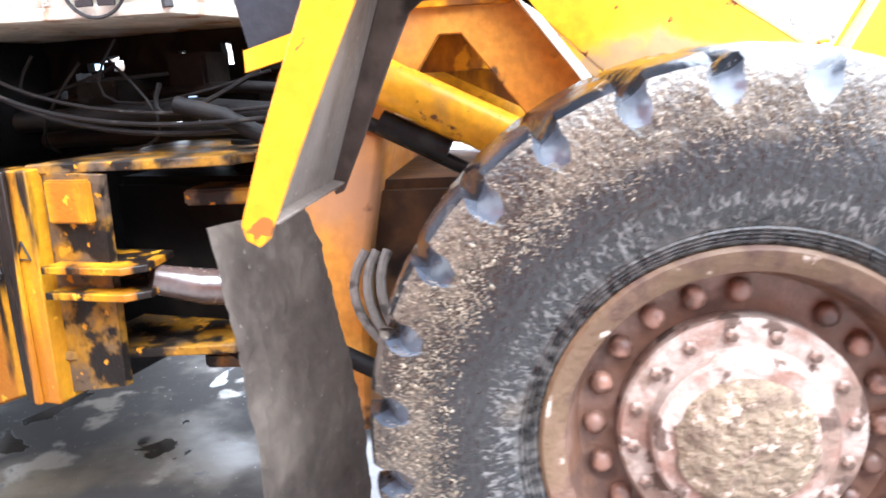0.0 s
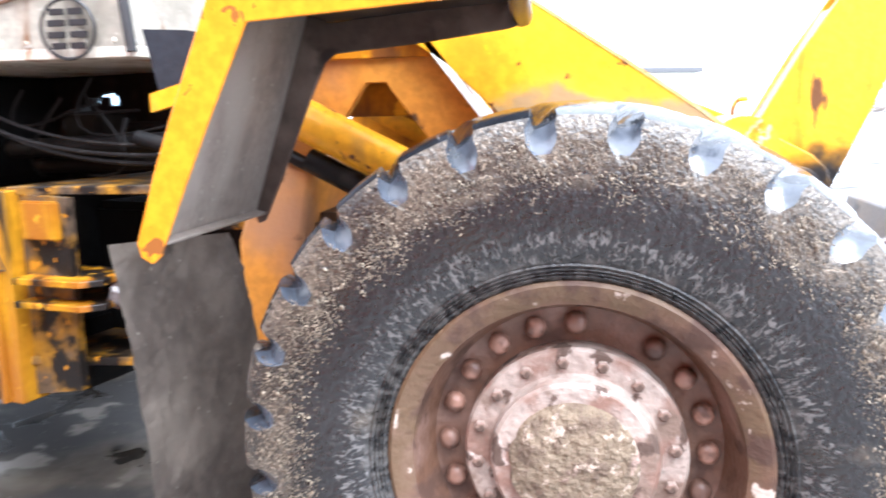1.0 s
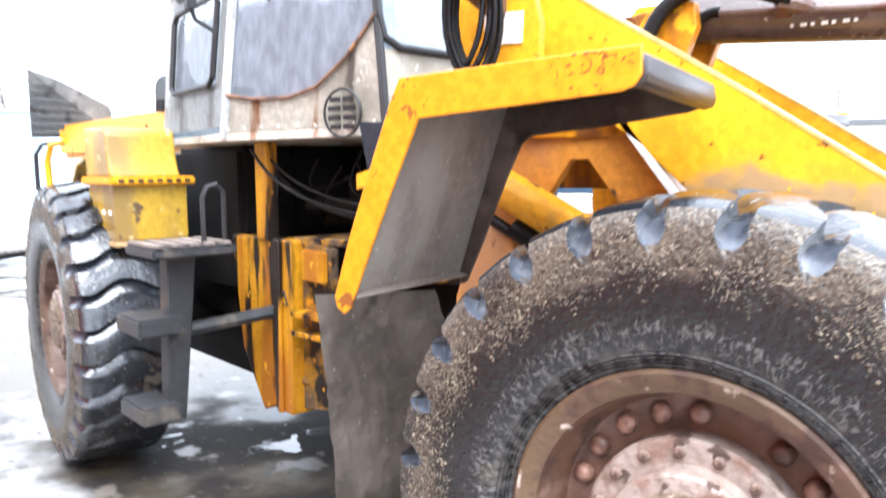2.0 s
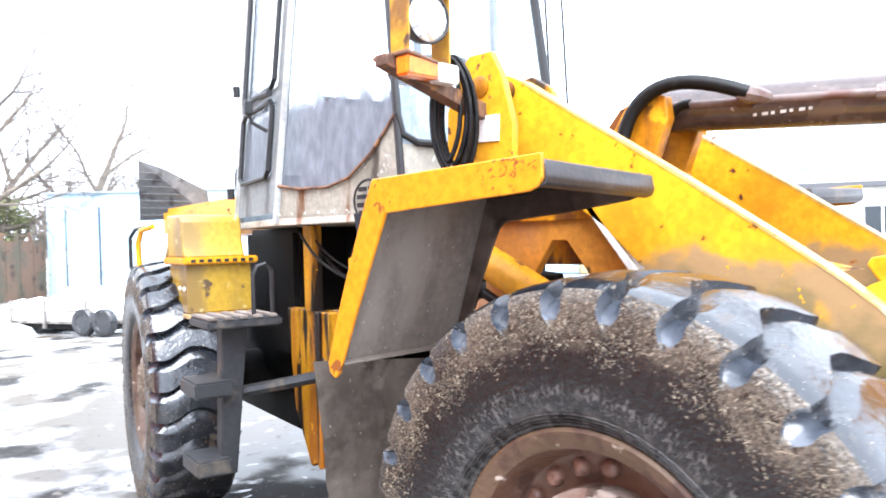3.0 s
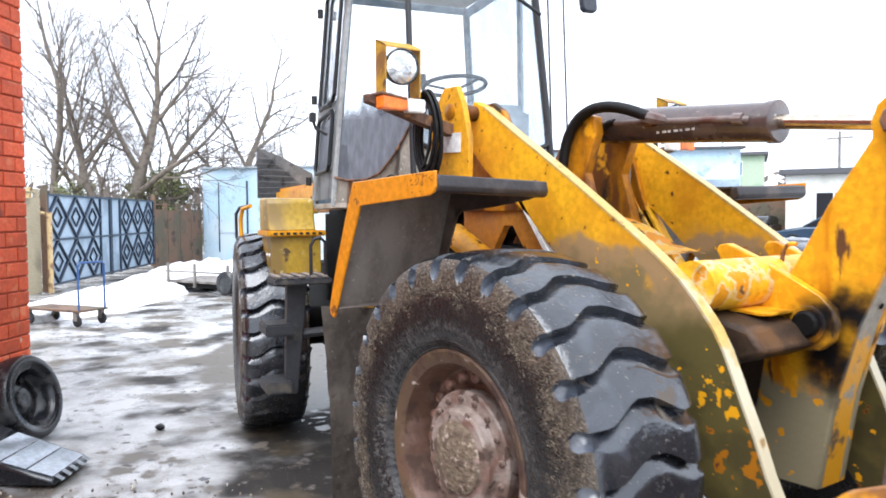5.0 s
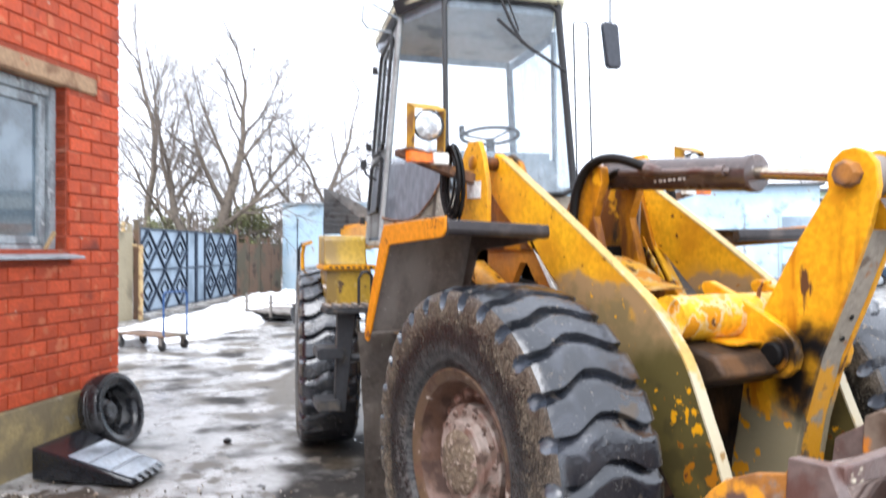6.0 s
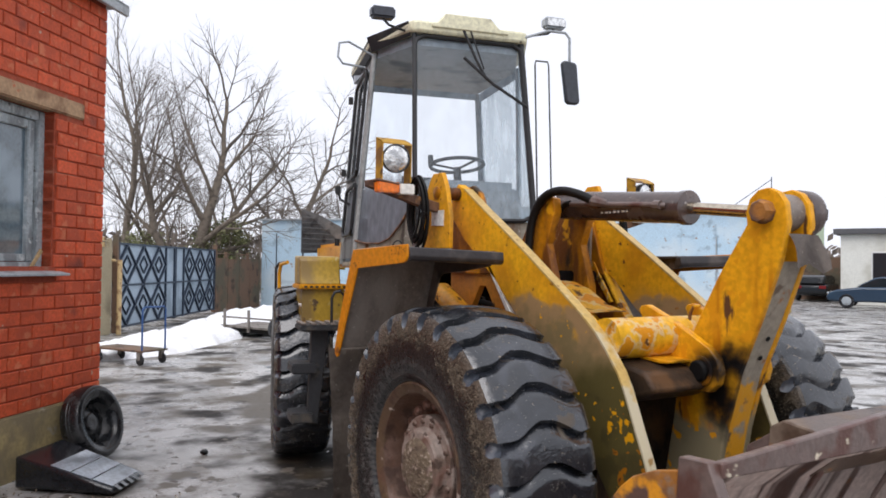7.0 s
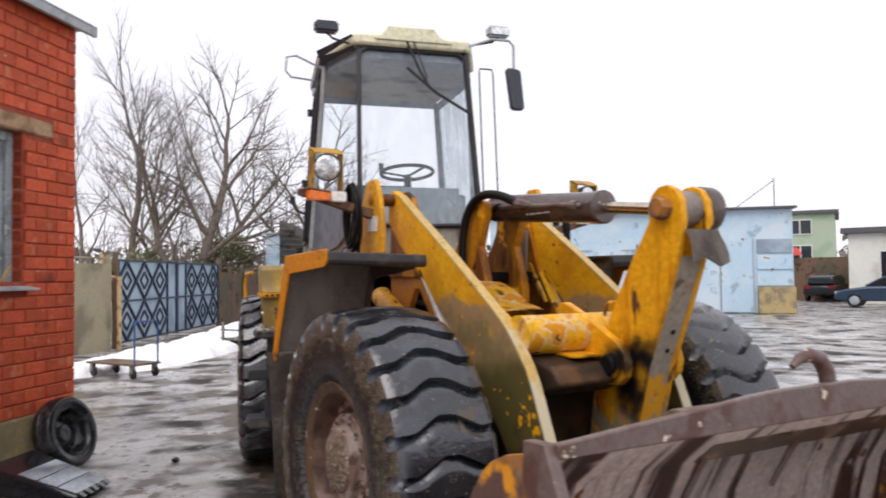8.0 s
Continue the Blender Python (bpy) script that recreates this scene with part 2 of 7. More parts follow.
M["brown_sheet"] = paint("brown_grimy_sheet", (0.060, 0.043, 0.034), 0.45, layers=[((0.13, 0.10, 0.08), 6, 0.50, 0.72, {"rough": 0.65}), ((0.025, 0.018, 0.015), 9, 0.55, 0.70, {})], bump=0.2, spec=0.3)
M["slate_sheet"] = paint("grey_weathered_sheet", (0.10, 0.105, 0.11), 0.5, layers=[((0.18, 0.18, 0.18), 4, 0.5, 0.7, {"rough": 0.7}), ((0.04, 0.04, 0.042), 9, 0.55, 0.68, {})], bump=0.2)
M["back_beam"] = paint("muddy_brown_beam", (0.085, 0.052, 0.034), 0.4, layers=[((0.20, 0.15, 0.11), 5, 0.50, 0.66, {"rough": 0.7, "detail": 8.0}), ((0.55, 0.18, 0.012), 5, 0.64, 0.69, {"detail": 8.0}), ((0.03, 0.018, 0.013), 8, 0.56, 0.68, {})], bump=0.3)
M["stay_plate"] = paint("blue_black_plate", (0.020, 0.025, 0.032), 0.45, layers=[((0.045, 0.042, 0.04), 7, 0.5, 0.7, {})], bump=0.15, spec=0.3)
M["ladder"] = paint("grey_ladder_paint", (0.026, 0.027, 0.030), 0.5, layers=[((0.094, 0.079, 0.061), 7, 0.54, 0.70, {"rough": 0.8})], bump=0.2)
# pale mud layer strengthens upwards, painting the flap's brighter top
M["mudflap"] = paint("muddy_rubber_sheet", (0.115, 0.094, 0.079), 0.5, layers=[((0.20, 0.168, 0.138), 4, 0.44, 0.72, {"rough": 0.7, "grad": (0, 0, 0.25, -0.20)}), ((0.055, 0.044, 0.037), 7, 0.55, 0.72, {"detail": 8.0}), ((0.36, 0.33, 0.28), 60, 0.68, 0.72, {"rough": 0.8})], bump=0.35, bump_scale=45, bump_dist=0.012)
# blue-grey tint and patches paint some of the sky's sheen on wet rubber
M["rubber"] = paint("wet_tyre_rubber", (0.010, 0.012, 0.016), 0.19, layers=[((0.016, 0.016, 0.017), 6, 0.50, 0.72, {"rough": 0.25}), ((0.026, 0.029, 0.037), 7, 0.53, 0.66, {"rough": 0.26, "detail": 9.0, "warp": 1.0}), ((0.26, 0.24, 0.21), 90, 0.675, 0.715, {"rough": 0.9, "detail": 5.0, "warp": 2.0}), ((0.070, 0.052, 0.034), 8, 0.61, 0.70, {"rough": 0.7, "detail": 9.0}),
                                                                   ((0.20, 0.165, 0.125), 18, 0.67, 0.71, {"rough": 0.9, "detail": 9.0, "warp": 1.5})], bump=0.32, bump_scale=45, bump_dist=0.008, spec=1.0)
# pale blue in the groove colour stands for sky reflected in water
M["wet_groove"] = paint("wet_groove_sky_tint", (0.030, 0.036, 0.047), 0.22, layers=[((0.070, 0.080, 0.10), 9, 0.42, 0.62, {}), ((0.07, 0.055, 0.04), 14, 0.62, 0.70, {"rough": 0.8})], bump=0.12, bump_scale=40, spec=1.0)
CAKE = [(0.53, 0.61, 0.18), (0.70, 0.75, -0.06)]
M["muddy_rubber"] = paint("muddy_tyre_rubber", (0.008, 0.008, 0.009), 0.28,
                          layers=[((0.014, 0.014, 0.015), 5, 0.50, 0.74, {"rough": 0.34}),
                                  ((0.060, 0.056, 0.052), 34, 0.36, 0.66, {"ring": [(0.43, 0.46, -0.25)], "rough": 0.6, "detail": 7.0, "polar": True, "stretch": (0.5, 1, 1.5)}),
                                  ((0.100, 0.096, 0.092), 85, 0.66, 0.78, {"ring": [(0.415, 0.44, 0.16), (0.475, 0.545, -0.24)], "rough": 0.55, "detail": 8.0, "polar": True, "stretch": (0.5, 1, 1.0), "warp": 1.2}),
                                  ((0.110, 0.090, 0.068), 6, 0.62, 0.82, {"ring": [(0.555, 0.64, 0.28)], "rough": 0.22, "detail": 9.0}),
                                  ((0.034, 0.028, 0.022), 120, 0.58, 0.84, {"ring": CAKE, "rough": 0.24, "detail": 6.0, "warp": 1.0}),
                                  ((0.24, 0.195, 0.14), 65, 0.75, 0.86, {"ring": CAKE, "rough": 0.5, "detail": 7.0, "warp": 3.0, "stretch": (0.55, 1, 1)}),
                                  ((0.010, 0.009, 0.008), 60, 0.54, 0.72, {"detail": 7.0, "warp": 1.0, "rough": 0.22}), ((0.016, 0.014, 0.012), 7, 0.56, 0.76, {"detail": 7.0, "rough": 0.24})], bump=0.45, bump_scale=80, bump_dist=0.013, spec=0.50)
M["clod"] = paint("chaff_and_mud", (0.13, 0.102, 0.070), 0.42, layers=[((0.34, 0.29, 0.21), 60, 0.54, 0.66, {"rough": 0.6}), ((0.04, 0.03, 0.022), 40, 0.50, 0.60, {"rough": 0.35})], bump=0.2, bump_scale=200, spec=0.6)
M["rim"] = paint("rusty_rim_paint", (0.10, 0.050, 0.030), 0.5, layers=[((0.17, 0.10, 0.075), 7, 0.48, 0.68, {"detail": 9.0}), ((0.090, 0.052, 0.025), 6, 0.80, 1.02, {"ring": [(0.325, 0.345, 0.45)], "rough": 0.6, "detail": 8.0}), ((0.055, 0.026, 0.016), 9, 0.50, 0.62, {"rough": 0.7, "detail": 8.0}),
                                                                     ((0.42, 0.345, 0.29), 14, 0.73, 0.78, {"detail": 9.0, "ring": [(0.335, 0.352, 0.15), (0.380, 0.392, -0.12)], "rough": 0.8})], bump=0.4)
M["nut"] = paint("rusty_nut", (0.16, 0.085, 0.06), 0.5, layers=[((0.06, 0.028, 0.018), 20, 0.45, 0.6, {})], bump=0.3, random=0.4)
M["hub"] = paint("pink_faded_hub_paint", (0.28, 0.222, 0.188), 0.5, layers=[((0.17, 0.095, 0.07), 9, 0.44, 0.58, {"detail": 9.0}), ((0.42, 0.35, 0.31), 16, 0.60, 0.68, {}), ((0.15, 0.10, 0.075), 11, 0.50, 0.62, {"rough": 0.8, "detail": 9.0}), ((0.07, 0.042, 0.03), 15, 0.58, 0.63, {"rough": 0.8, "detail": 9.0})], bump=0.6)
M["mud"] = paint("dried_mud", (0.165, 0.122, 0.080), 0.8, layers=[((0.11, 0.075, 0.05), 26, 0.48, 0.62, {"detail": 9.0}), ((0.34, 0.27, 0.21), 38, 0.58, 0.64, {}), ((0.32, 0.22, 0.18), 12, 0.60, 0.70, {})], bump=1.0, bump_scale=55, bump_dist=0.02)
M["cab"] = paint("dirty_cream_cab_paint", (0.53, 0.49, 0.41), 0.42, layers=[((0.33, 0.295, 0.235), 3.5, 0.43, 0.66, {"rough": 0.6}), ((0.24, 0.11, 0.045), 5, 0.56, 0.68, {"rough": 0.8, "stretch": (1.4, 1.4, 0.35), "detail": 8.0}), ((0.12, 0.10, 0.08), 8, 0.62, 0.74, {"stretch": (1, 1, 0.3)}), ((0.72, 0.70, 0.64), 24, 0.62, 0.68, {})], bump=0.15)
M["roof"] = paint("cream_roof_paint", (0.74, 0.71, 0.50), 0.4, layers=[((0.46, 0.42, 0.30), 5, 0.52, 0.7, {}), ((0.10, 0.09, 0.07), 14, 0.64, 0.7, {})], bump=0.1)
M["dark_trim"] = paint("black_rubber_trim", (0.014, 0.014, 0.015), 0.5, bump=0.05)
M["grey_trim"] = paint("grey_door_paint", (0.36, 0.37, 0.36), 0.4, layers=[((0.15, 0.14, 0.13), 8, 0.5, 0.7, {"stretch": (1, 1, 0.4)})], bump=0.1)
# pale blue film is dust plus painted haze for the reflected sky
M["glass"] = glass("windscreen_glass", (0.96, 0.98, 0.99), 0.40, (0.48, 0.55, 0.60), (0, 0, -1.8, 3.95), 0.15, 1.5)
M["side_glass"] = glass("dirty_side_glass", (0.96, 0.98, 0.99), 0.90, (0.15, 0.165, 0.19), (0, 0, -3.0, 6.80), 0.03, 1.05)
M["blue_glass"] = glass("blue_filmed_glass", (0.90, 0.96, 0.99), 0.55, (0.42, 0.55, 0.62), None, 0.25, 1.1)
M["rear_glass"] = glass("clear_glass", (0.97, 0.98, 0.99), 0.10, (0.5, 0.52, 0.55), None, 0.0, 1.1)
M["steel"] = paint("bright_steel", (0.55, 0.48, 0.38), 0.22, metal=1.0, bump=0.05)
M["cylinder"] = paint("oily_brown_cylinder", (0.070, 0.048, 0.043), 0.18, layers=[((0.115, 0.080, 0.066), 7, 0.48, 0.72, {"rough": 0.34}), ((0.035, 0.025, 0.022), 5, 0.58, 0.7, {"rough": 0.25}), ((0.34, 0.30, 0.27), 40, 0.68, 0.74, {})], bump=0.12, spec=0.8)
M["hose"] = paint("black_hose", (0.006, 0.0055, 0.0055), 0.4, layers=[((0.022, 0.019, 0.016), 14, 0.58, 0.7, {"rough": 0.7})], bump=0.1, spec=0.2)
M["dusty_hose"] = paint("dusty_grey_hose", (0.15, 0.135, 0.12), 0.6, layers=[((0.05, 0.045, 0.04), 20, 0.5, 0.66, {})], bump=0.15, spec=0.2)
M["bucket"] = paint("brown_rusty_bucket", (0.56, 0.48, 0.44), 0.42, layers=[((0.075, 0.035, 0.026), 1.0, 0.50, 0.60, {"stretch": (0.5, 6.5, 0.6), "rough": 0.35, "detail": 7.0}), ((0.52, 0.46, 0.42), 6, 0.58, 0.72, {"rough": 0.7}), ((0.22, 0.09, 0.03), 9, 0.64, 0.7, {})], bump=0.25)
M["crank_yellow"] = paint("crank_yellow_paint", (0.70, 0.325, 0.009), 0.34, layers=[((0.43, 0.135, 0.004), 6, 0.46, 0.68, {"stretch": (1.6, 1.6, 0.22), "detail": 8.0}), ((0.10, 0.04, 0.014), 8, 0.63, 0.68, {"stretch": (1.5, 1.5, 0.4), "rough": 0.7, "detail": 9.0}),
                                                                          ((0.24, 0.20, 0.12), 5, 0.50, 0.66, {"grad": (0, 0, -1.4, 1.40), "rough": 0.6, "detail": 8.0}), ((0.66, 0.28, 0.008), 11, 0.59, 0.62, {"detail": 8.0}), ((0.008, 0.007, 0.007), 5, 0.62, 0.96, GREASE)], bump=0.2, bump_scale=35, spec=0.25)
M["guard_yellow"] = paint("dull_yellow_guard", (0.44, 0.235, 0.012), 0.5, layers=[((0.20, 0.095, 0.02), 9, 0.50, 0.64, {"detail": 8.0}), ((0.07, 0.035, 0.02), 14, 0.60, 0.70, {"detail": 8.0})], bump=0.2)
# rust, with the shadow between the towers also put into the colour
M["rusty_bracket"] = paint("rusty_shaded_yellow", (0.46, 0.175, 0.004), 0.4, layers=[((0.16, 0.055, 0.012), 5, 0.44, 0.60, {"stretch": (1.5, 1.5, 0.4), "detail": 9.0}), ((0.035, 0.022, 0.014), 4, 0.54, 0.66, {"stretch": (1.5, 1.5, 0.5), "detail": 9.0}), ((0.70, 0.32, 0.008), 7, 0.60, 0.66, {"detail": 9.0})], bump=0.3, spec=0.25)
M["crank_web"] = paint("worn_crank_plate", (0.30, 0.26, 0.20), 0.42, layers=[((0.68, 0.31, 0.008), 4, 0.54, 0.60, {"grad": (0, 0, -0.55, 0.72), "detail": 8.0}), ((0.12, 0.08, 0.05), 9, 0.60, 0.68, {"detail": 8.0}), ((0.3, 0.12, 0.03), 12, 0.62, 0.7, {})], bump=0.25)
# oil streaks over a base darkened for the shade and dirt on the post
M["oily_yellow"] = paint("oil_stained_yellow", (0.42, 0.20, 0.008), 0.33, layers=[((0.30, 0.11, 0.010), 4, 0.42, 0.60, {"stretch": (1.8, 1.8, 0.25), "detail": 8.0}), ((0.014, 0.010, 0.008), 5, 0.45, 0.55, {"stretch": (2, 2, 0.3), "rough": 0.28, "detail": 9.0}), ((0.60, 0.30, 0.02), 16, 0.66, 0.70, {})], bump=0.3, spec=0.25)
M["oily_plate"] = paint("oily_grimy_plate", (0.26, 0.125, 0.010), 0.6, layers=[((0.085, 0.060, 0.040), 7, 0.40, 0.60, {"detail": 9.0, "rough": 0.45}), ((0.010, 0.008, 0.007), 9, 0.47, 0.58, {"detail": 9.0, "rough": 0.5}), ((0.46, 0.20, 0.010), 22, 0.62, 0.68, {"detail": 8.0})], bump=0.3, spec=0.25)
M["bucket_lip"] = paint("worn_bucket_edge", (0.14, 0.10, 0.088), 0.38, layers=[((0.10, 0.045, 0.035), 7, 0.48, 0.62, {}), ((0.62, 0.55, 0.42), 14, 0.64, 0.69, {})], bump=0.3)
M["brown_rust"] = paint("brown_rust_stain", (0.17, 0.085, 0.045), 0.7, layers=[((0.08, 0.04, 0.025), 12, 0.48, 0.62, {"detail": 8.0}), ((0.30, 0.14, 0.05), 18, 0.60, 0.68, {})], bump=0.4)
M["rust"] = paint("orange_rust", (0.34, 0.135, 0.02), 0.6, layers=[((0.11, 0.06, 0.045), 4, 0.42, 0.55, {"detail": 8.0}), ((0.72, 0.30, 0.012), 5.5, 0.56, 0.64, {}), ((0.24, 0.17, 0.12), 14, 0.58, 0.68, {})], bump=0.4)
M["asphalt"] = paint("wet_asphalt", (0.40, 0.392, 0.38), 0.20, layers=[((0.48, 0.472, 0.46), 0.5, 0.45, 0.62, {"rough": 0.30, "detail": 9.0}), ((0.24, 0.228, 0.21), 1.6, 0.54, 0.66, {"rough": 0.08, "detail": 9.0}), ((0.11, 0.10, 0.087), 6, 0.63, 0.70, {"rough": 0.15, "detail": 9.0}),
                                                            # the spot at (-2.6, 2.0) puts the loader's shade into the
                                                            # ground colour
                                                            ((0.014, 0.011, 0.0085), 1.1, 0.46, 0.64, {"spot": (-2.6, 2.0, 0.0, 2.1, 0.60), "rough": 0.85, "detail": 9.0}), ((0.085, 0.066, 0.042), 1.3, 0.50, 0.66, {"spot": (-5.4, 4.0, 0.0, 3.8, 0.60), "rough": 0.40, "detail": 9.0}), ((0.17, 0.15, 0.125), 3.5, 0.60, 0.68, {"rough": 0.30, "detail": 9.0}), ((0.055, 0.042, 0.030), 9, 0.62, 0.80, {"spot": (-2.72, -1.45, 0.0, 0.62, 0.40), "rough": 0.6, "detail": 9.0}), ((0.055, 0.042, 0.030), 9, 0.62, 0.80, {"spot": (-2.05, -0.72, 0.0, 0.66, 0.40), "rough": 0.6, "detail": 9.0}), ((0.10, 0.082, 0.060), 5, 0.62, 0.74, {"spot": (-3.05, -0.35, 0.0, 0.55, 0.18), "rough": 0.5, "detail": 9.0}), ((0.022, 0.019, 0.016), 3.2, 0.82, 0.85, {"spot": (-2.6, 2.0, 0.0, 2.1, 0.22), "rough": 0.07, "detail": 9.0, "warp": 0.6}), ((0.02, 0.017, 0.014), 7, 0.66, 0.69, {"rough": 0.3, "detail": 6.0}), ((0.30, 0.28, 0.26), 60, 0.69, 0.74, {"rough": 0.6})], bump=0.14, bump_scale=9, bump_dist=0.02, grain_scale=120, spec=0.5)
M["brick"] = paint("red_brick", (0.60, 0.098, 0.036), 0.62, layers=[((0.49, 0.084, 0.035), 5, 0.42, 0.66, {"detail": 8.0}), ((0.62, 0.17, 0.078), 9, 0.58, 0.68, {}), ((0.58, 0.38, 0.28), 14, 0.70, 0.76, {"rough": 0.9}), ((0.24, 0.05, 0.03), 3, 0.60, 0.75, {"detail": 8.0})], bump=0.45, random=0.13, spec=0.25)
M["mortar"] = paint("dark_mortar", (0.36, 0.072, 0.034), 0.9, layers=[((0.36, 0.14, 0.085), 4, 0.58, 0.7, {})], bump=0.4)
M["plinth"] = paint("yellowish_concrete_plinth", (0.42, 0.32, 0.15), 0.7, layers=[((0.24, 0.19, 0.11), 3, 0.42, 0.62, {}), ((0.38, 0.33, 0.24), 9, 0.6, 0.7, {})], bump=0.5, bump_scale=20)
M["lintel"] = paint("stained_concrete_lintel", (0.44, 0.28, 0.16), 0.8, layers=[((0.24, 0.13, 0.07), 5, 0.45, 0.65, {"detail": 8.0}), ((0.50, 0.12, 0.05), 8, 0.60, 0.68, {"detail": 8.0})], bump=0.5, bump_scale=25)
M["white_wood"] = paint("weathered_white_wood", (0.40, 0.45, 0.47), 0.65, layers=[((0.22, 0.24, 0.25), 8, 0.48, 0.62, {"stretch": (1, 1, 0.3), "detail": 8.0}), ((0.56, 0.59, 0.59), 20, 0.60, 0.68, {}), ((0.12, 0.10, 0.085), 16, 0.62, 0.70, {})], bump=0.4)
M["zinc"] = paint("grey_sheet_metal", (0.36, 0.39, 0.41), 0.4, layers=[((0.22, 0.23, 0.24), 5, 0.5, 0.7, {})], bump=0.1)
M["wood"] = paint("raw_wood", (0.46, 0.31, 0.15), 0.7, layers=[((0.22, 0.14, 0.07), 6, 0.48, 0.66, {"stretch": (1, 1, 0.3)})], bump=0.3)
M["grey_wood"] = paint("grey_weathered_wood", (0.22, 0.20, 0.18), 0.8, layers=[((0.11, 0.095, 0.08), 6, 0.48, 0.66, {})], bump=0.3)
M["blue_sheet"] = paint("pale_blue_painted_sheet", (0.44, 0.60, 0.72), 0.5, layers=[((0.56, 0.66, 0.72), 0.7, 0.42, 0.65, {}), ((0.30, 0.40, 0.48), 2.2, 0.58, 0.7, {}), ((0.30, 0.20, 0.14), 3.5, 0.67, 0.71, {"rough": 0.8})], bump=0.1)
M["gate_sheet"] = paint("pale_grey_blue_sheet", (0.34, 0.42, 0.50), 0.5, layers=[((0.22, 0.28, 0.34), 1.5, 0.45, 0.65, {})], bump=0.1)
M["gate_bar"] = paint("dark_blue_bar", (0.022, 0.035, 0.06), 0.45, bump=0.05)
M["fence"] = paint("brown_fence", (0.16, 0.095, 0.06), 0.8, layers=[((0.10, 0.085, 0.055), 1.2, 0.45, 0.62, {}), ((0.05, 0.035, 0.025), 3, 0.55, 0.7, {})], bump=0.3)
M["tan_fence"] = paint("tan_concrete_fence", (0.34, 0.29, 0.19), 0.8, layers=[((0.2, 0.17, 0.11), 1.5, 0.45, 0.65, {})], bump=0.3)
M["pipe_yellow"] = paint("peeling_yellow_pipe", (0.55, 0.40, 0.20), 0.6, layers=[((0.25, 0.14, 0.07), 6, 0.5, 0.62, {})], bump=0.2)
M["snow"] = paint("old_snow", (0.86, 0.87, 0.89), 0.6, layers=[((0.70, 0.70, 0.70), 2.5, 0.5, 0.7, {}), ((0.34, 0.30, 0.25), 5, 0.66, 0.75, {})], bump=0.7, bump_scale=9, bump_dist=0.05)
M["bark"] = paint("grey_bark", (0.20, 0.165, 0.13), 0.85, layers=[((0.12, 0.097, 0.078), 6, 0.45, 0.65, {})], bump=0.5)
M["twig"] = paint("brown_twigs", (0.165, 0.135, 0.112), 0.85, layers=[((0.125, 0.105, 0.088), 1.5, 0.45, 0.6, {})], bump=0.0)
M["leaf"] = paint("olive_evergreen_leaf", (0.155, 0.17, 0.075), 0.6, layers=[((0.21, 0.20, 0.10), 1.6, 0.45, 0.62, {})], bump=0.0, random=0.35, island=True)
M["white_plaster"] = paint("white_plaster", (0.72, 0.72, 0.66), 0.8, layers=[((0.55, 0.54, 0.47), 0.8, 0.5, 0.7, {})], bump=0.2)
M["green_plaster"] = paint("green_plaster", (0.38, 0.46, 0.34), 0.8, layers=[((0.30, 0.40, 0.28), 0.6, 0.45, 0.6, {})], bump=0.2)
M["grey_roof"] = paint("dark_roof_edge", (0.09, 0.09, 0.095), 0.7, bump=0.2)
M["window_dark"] = paint("dark_window_glass", (0.02, 0.025, 0.03), 0.06, bump=0.0)
# pale and dark patches paint reflections and the room behind onto the pane
M["pale_pane"] = paint("painted_reflection_pane", (0.11, 0.155, 0.185), 0.05, layers=[((0.22, 0.29, 0.34), 2.0, 0.48, 0.66, {}), ((0.045, 0.06, 0.07), 1.6, 0.52, 0.64, {})], bump=0.0, spec=1.0)
M["window_frame"] = paint("white_window_frame", (0.7, 0.7, 0.68), 0.5, bump=0.05)
M["lamp_glass"] = paint("ribbed_lamp_reflector", (0.82, 0.82, 0.80), 0.14, metal=0.9, layers=[((0.45, 0.45, 0.45), 18, 0.5, 0.62, {})], bump=0.5, bump_scale=45)
M["orange"] = paint("orange_lens", (0.88, 0.20, 0.012), 0.2, layers=[((0.55, 0.12, 0.02), 12, 0.5, 0.7, {})], bump=0.1)
M["white_lens"] = paint("white_lens", (0.78, 0.75, 0.68), 0.2, bump=0.1)
M["sticker"] = paint("worn_white_sticker", (0.78, 0.76, 0.72), 0.45, layers=[((0.5, 0.46, 0.4), 20, 0.55, 0.68, {})], bump=0.0)
M["mirror"] = paint("dark_plastic", (0.045, 0.05, 0.062), 0.35, bump=0.1)
M["seat"] = paint("dark_grey_seat", (0.05, 0.055, 0.06), 0.7, bump=0.3)
M["lining"] = paint("pale_cab_lining", (0.44, 0.50, 0.55), 0.7, layers=[((0.20, 0.26, 0.31), 4, 0.5, 0.7, {})], bump=0.1)
# pale blue colour paints the sky reflected in the glossy fields
M["pale_board"] = paint("sky_tinted_board", (0.60, 0.66, 0.72), 0.25, layers=[((0.42, 0.46, 0.5), 5, 0.55, 0.7, {})], bump=0.05)
M["dash"] = paint("blue_grey_dashboard", (0.26, 0.31, 0.35), 0.55, bump=0.2)
M["car_tyre"] = paint("wet_car_tyre", (0.011, 0.012, 0.014), 0.2, layers=[((0.05, 0.05, 0.05), 7, 0.5, 0.7, {"rough": 0.55})], bump=0.15)
M["plastic"] = paint("black_glossy_plastic", (0.014, 0.015, 0.018), 0.12, layers=[((0.05, 0.045, 0.04), 7, 0.62, 0.74, {"rough": 0.5})], bump=0.05)
M["blue_pipe"] = paint("blue_painted_pipe", (0.03, 0.09, 0.25), 0.4, bump=0.05)
M["car_blue"] = paint("dark_blue_car_paint", (0.025, 0.05, 0.085), 0.15, bump=0.0)
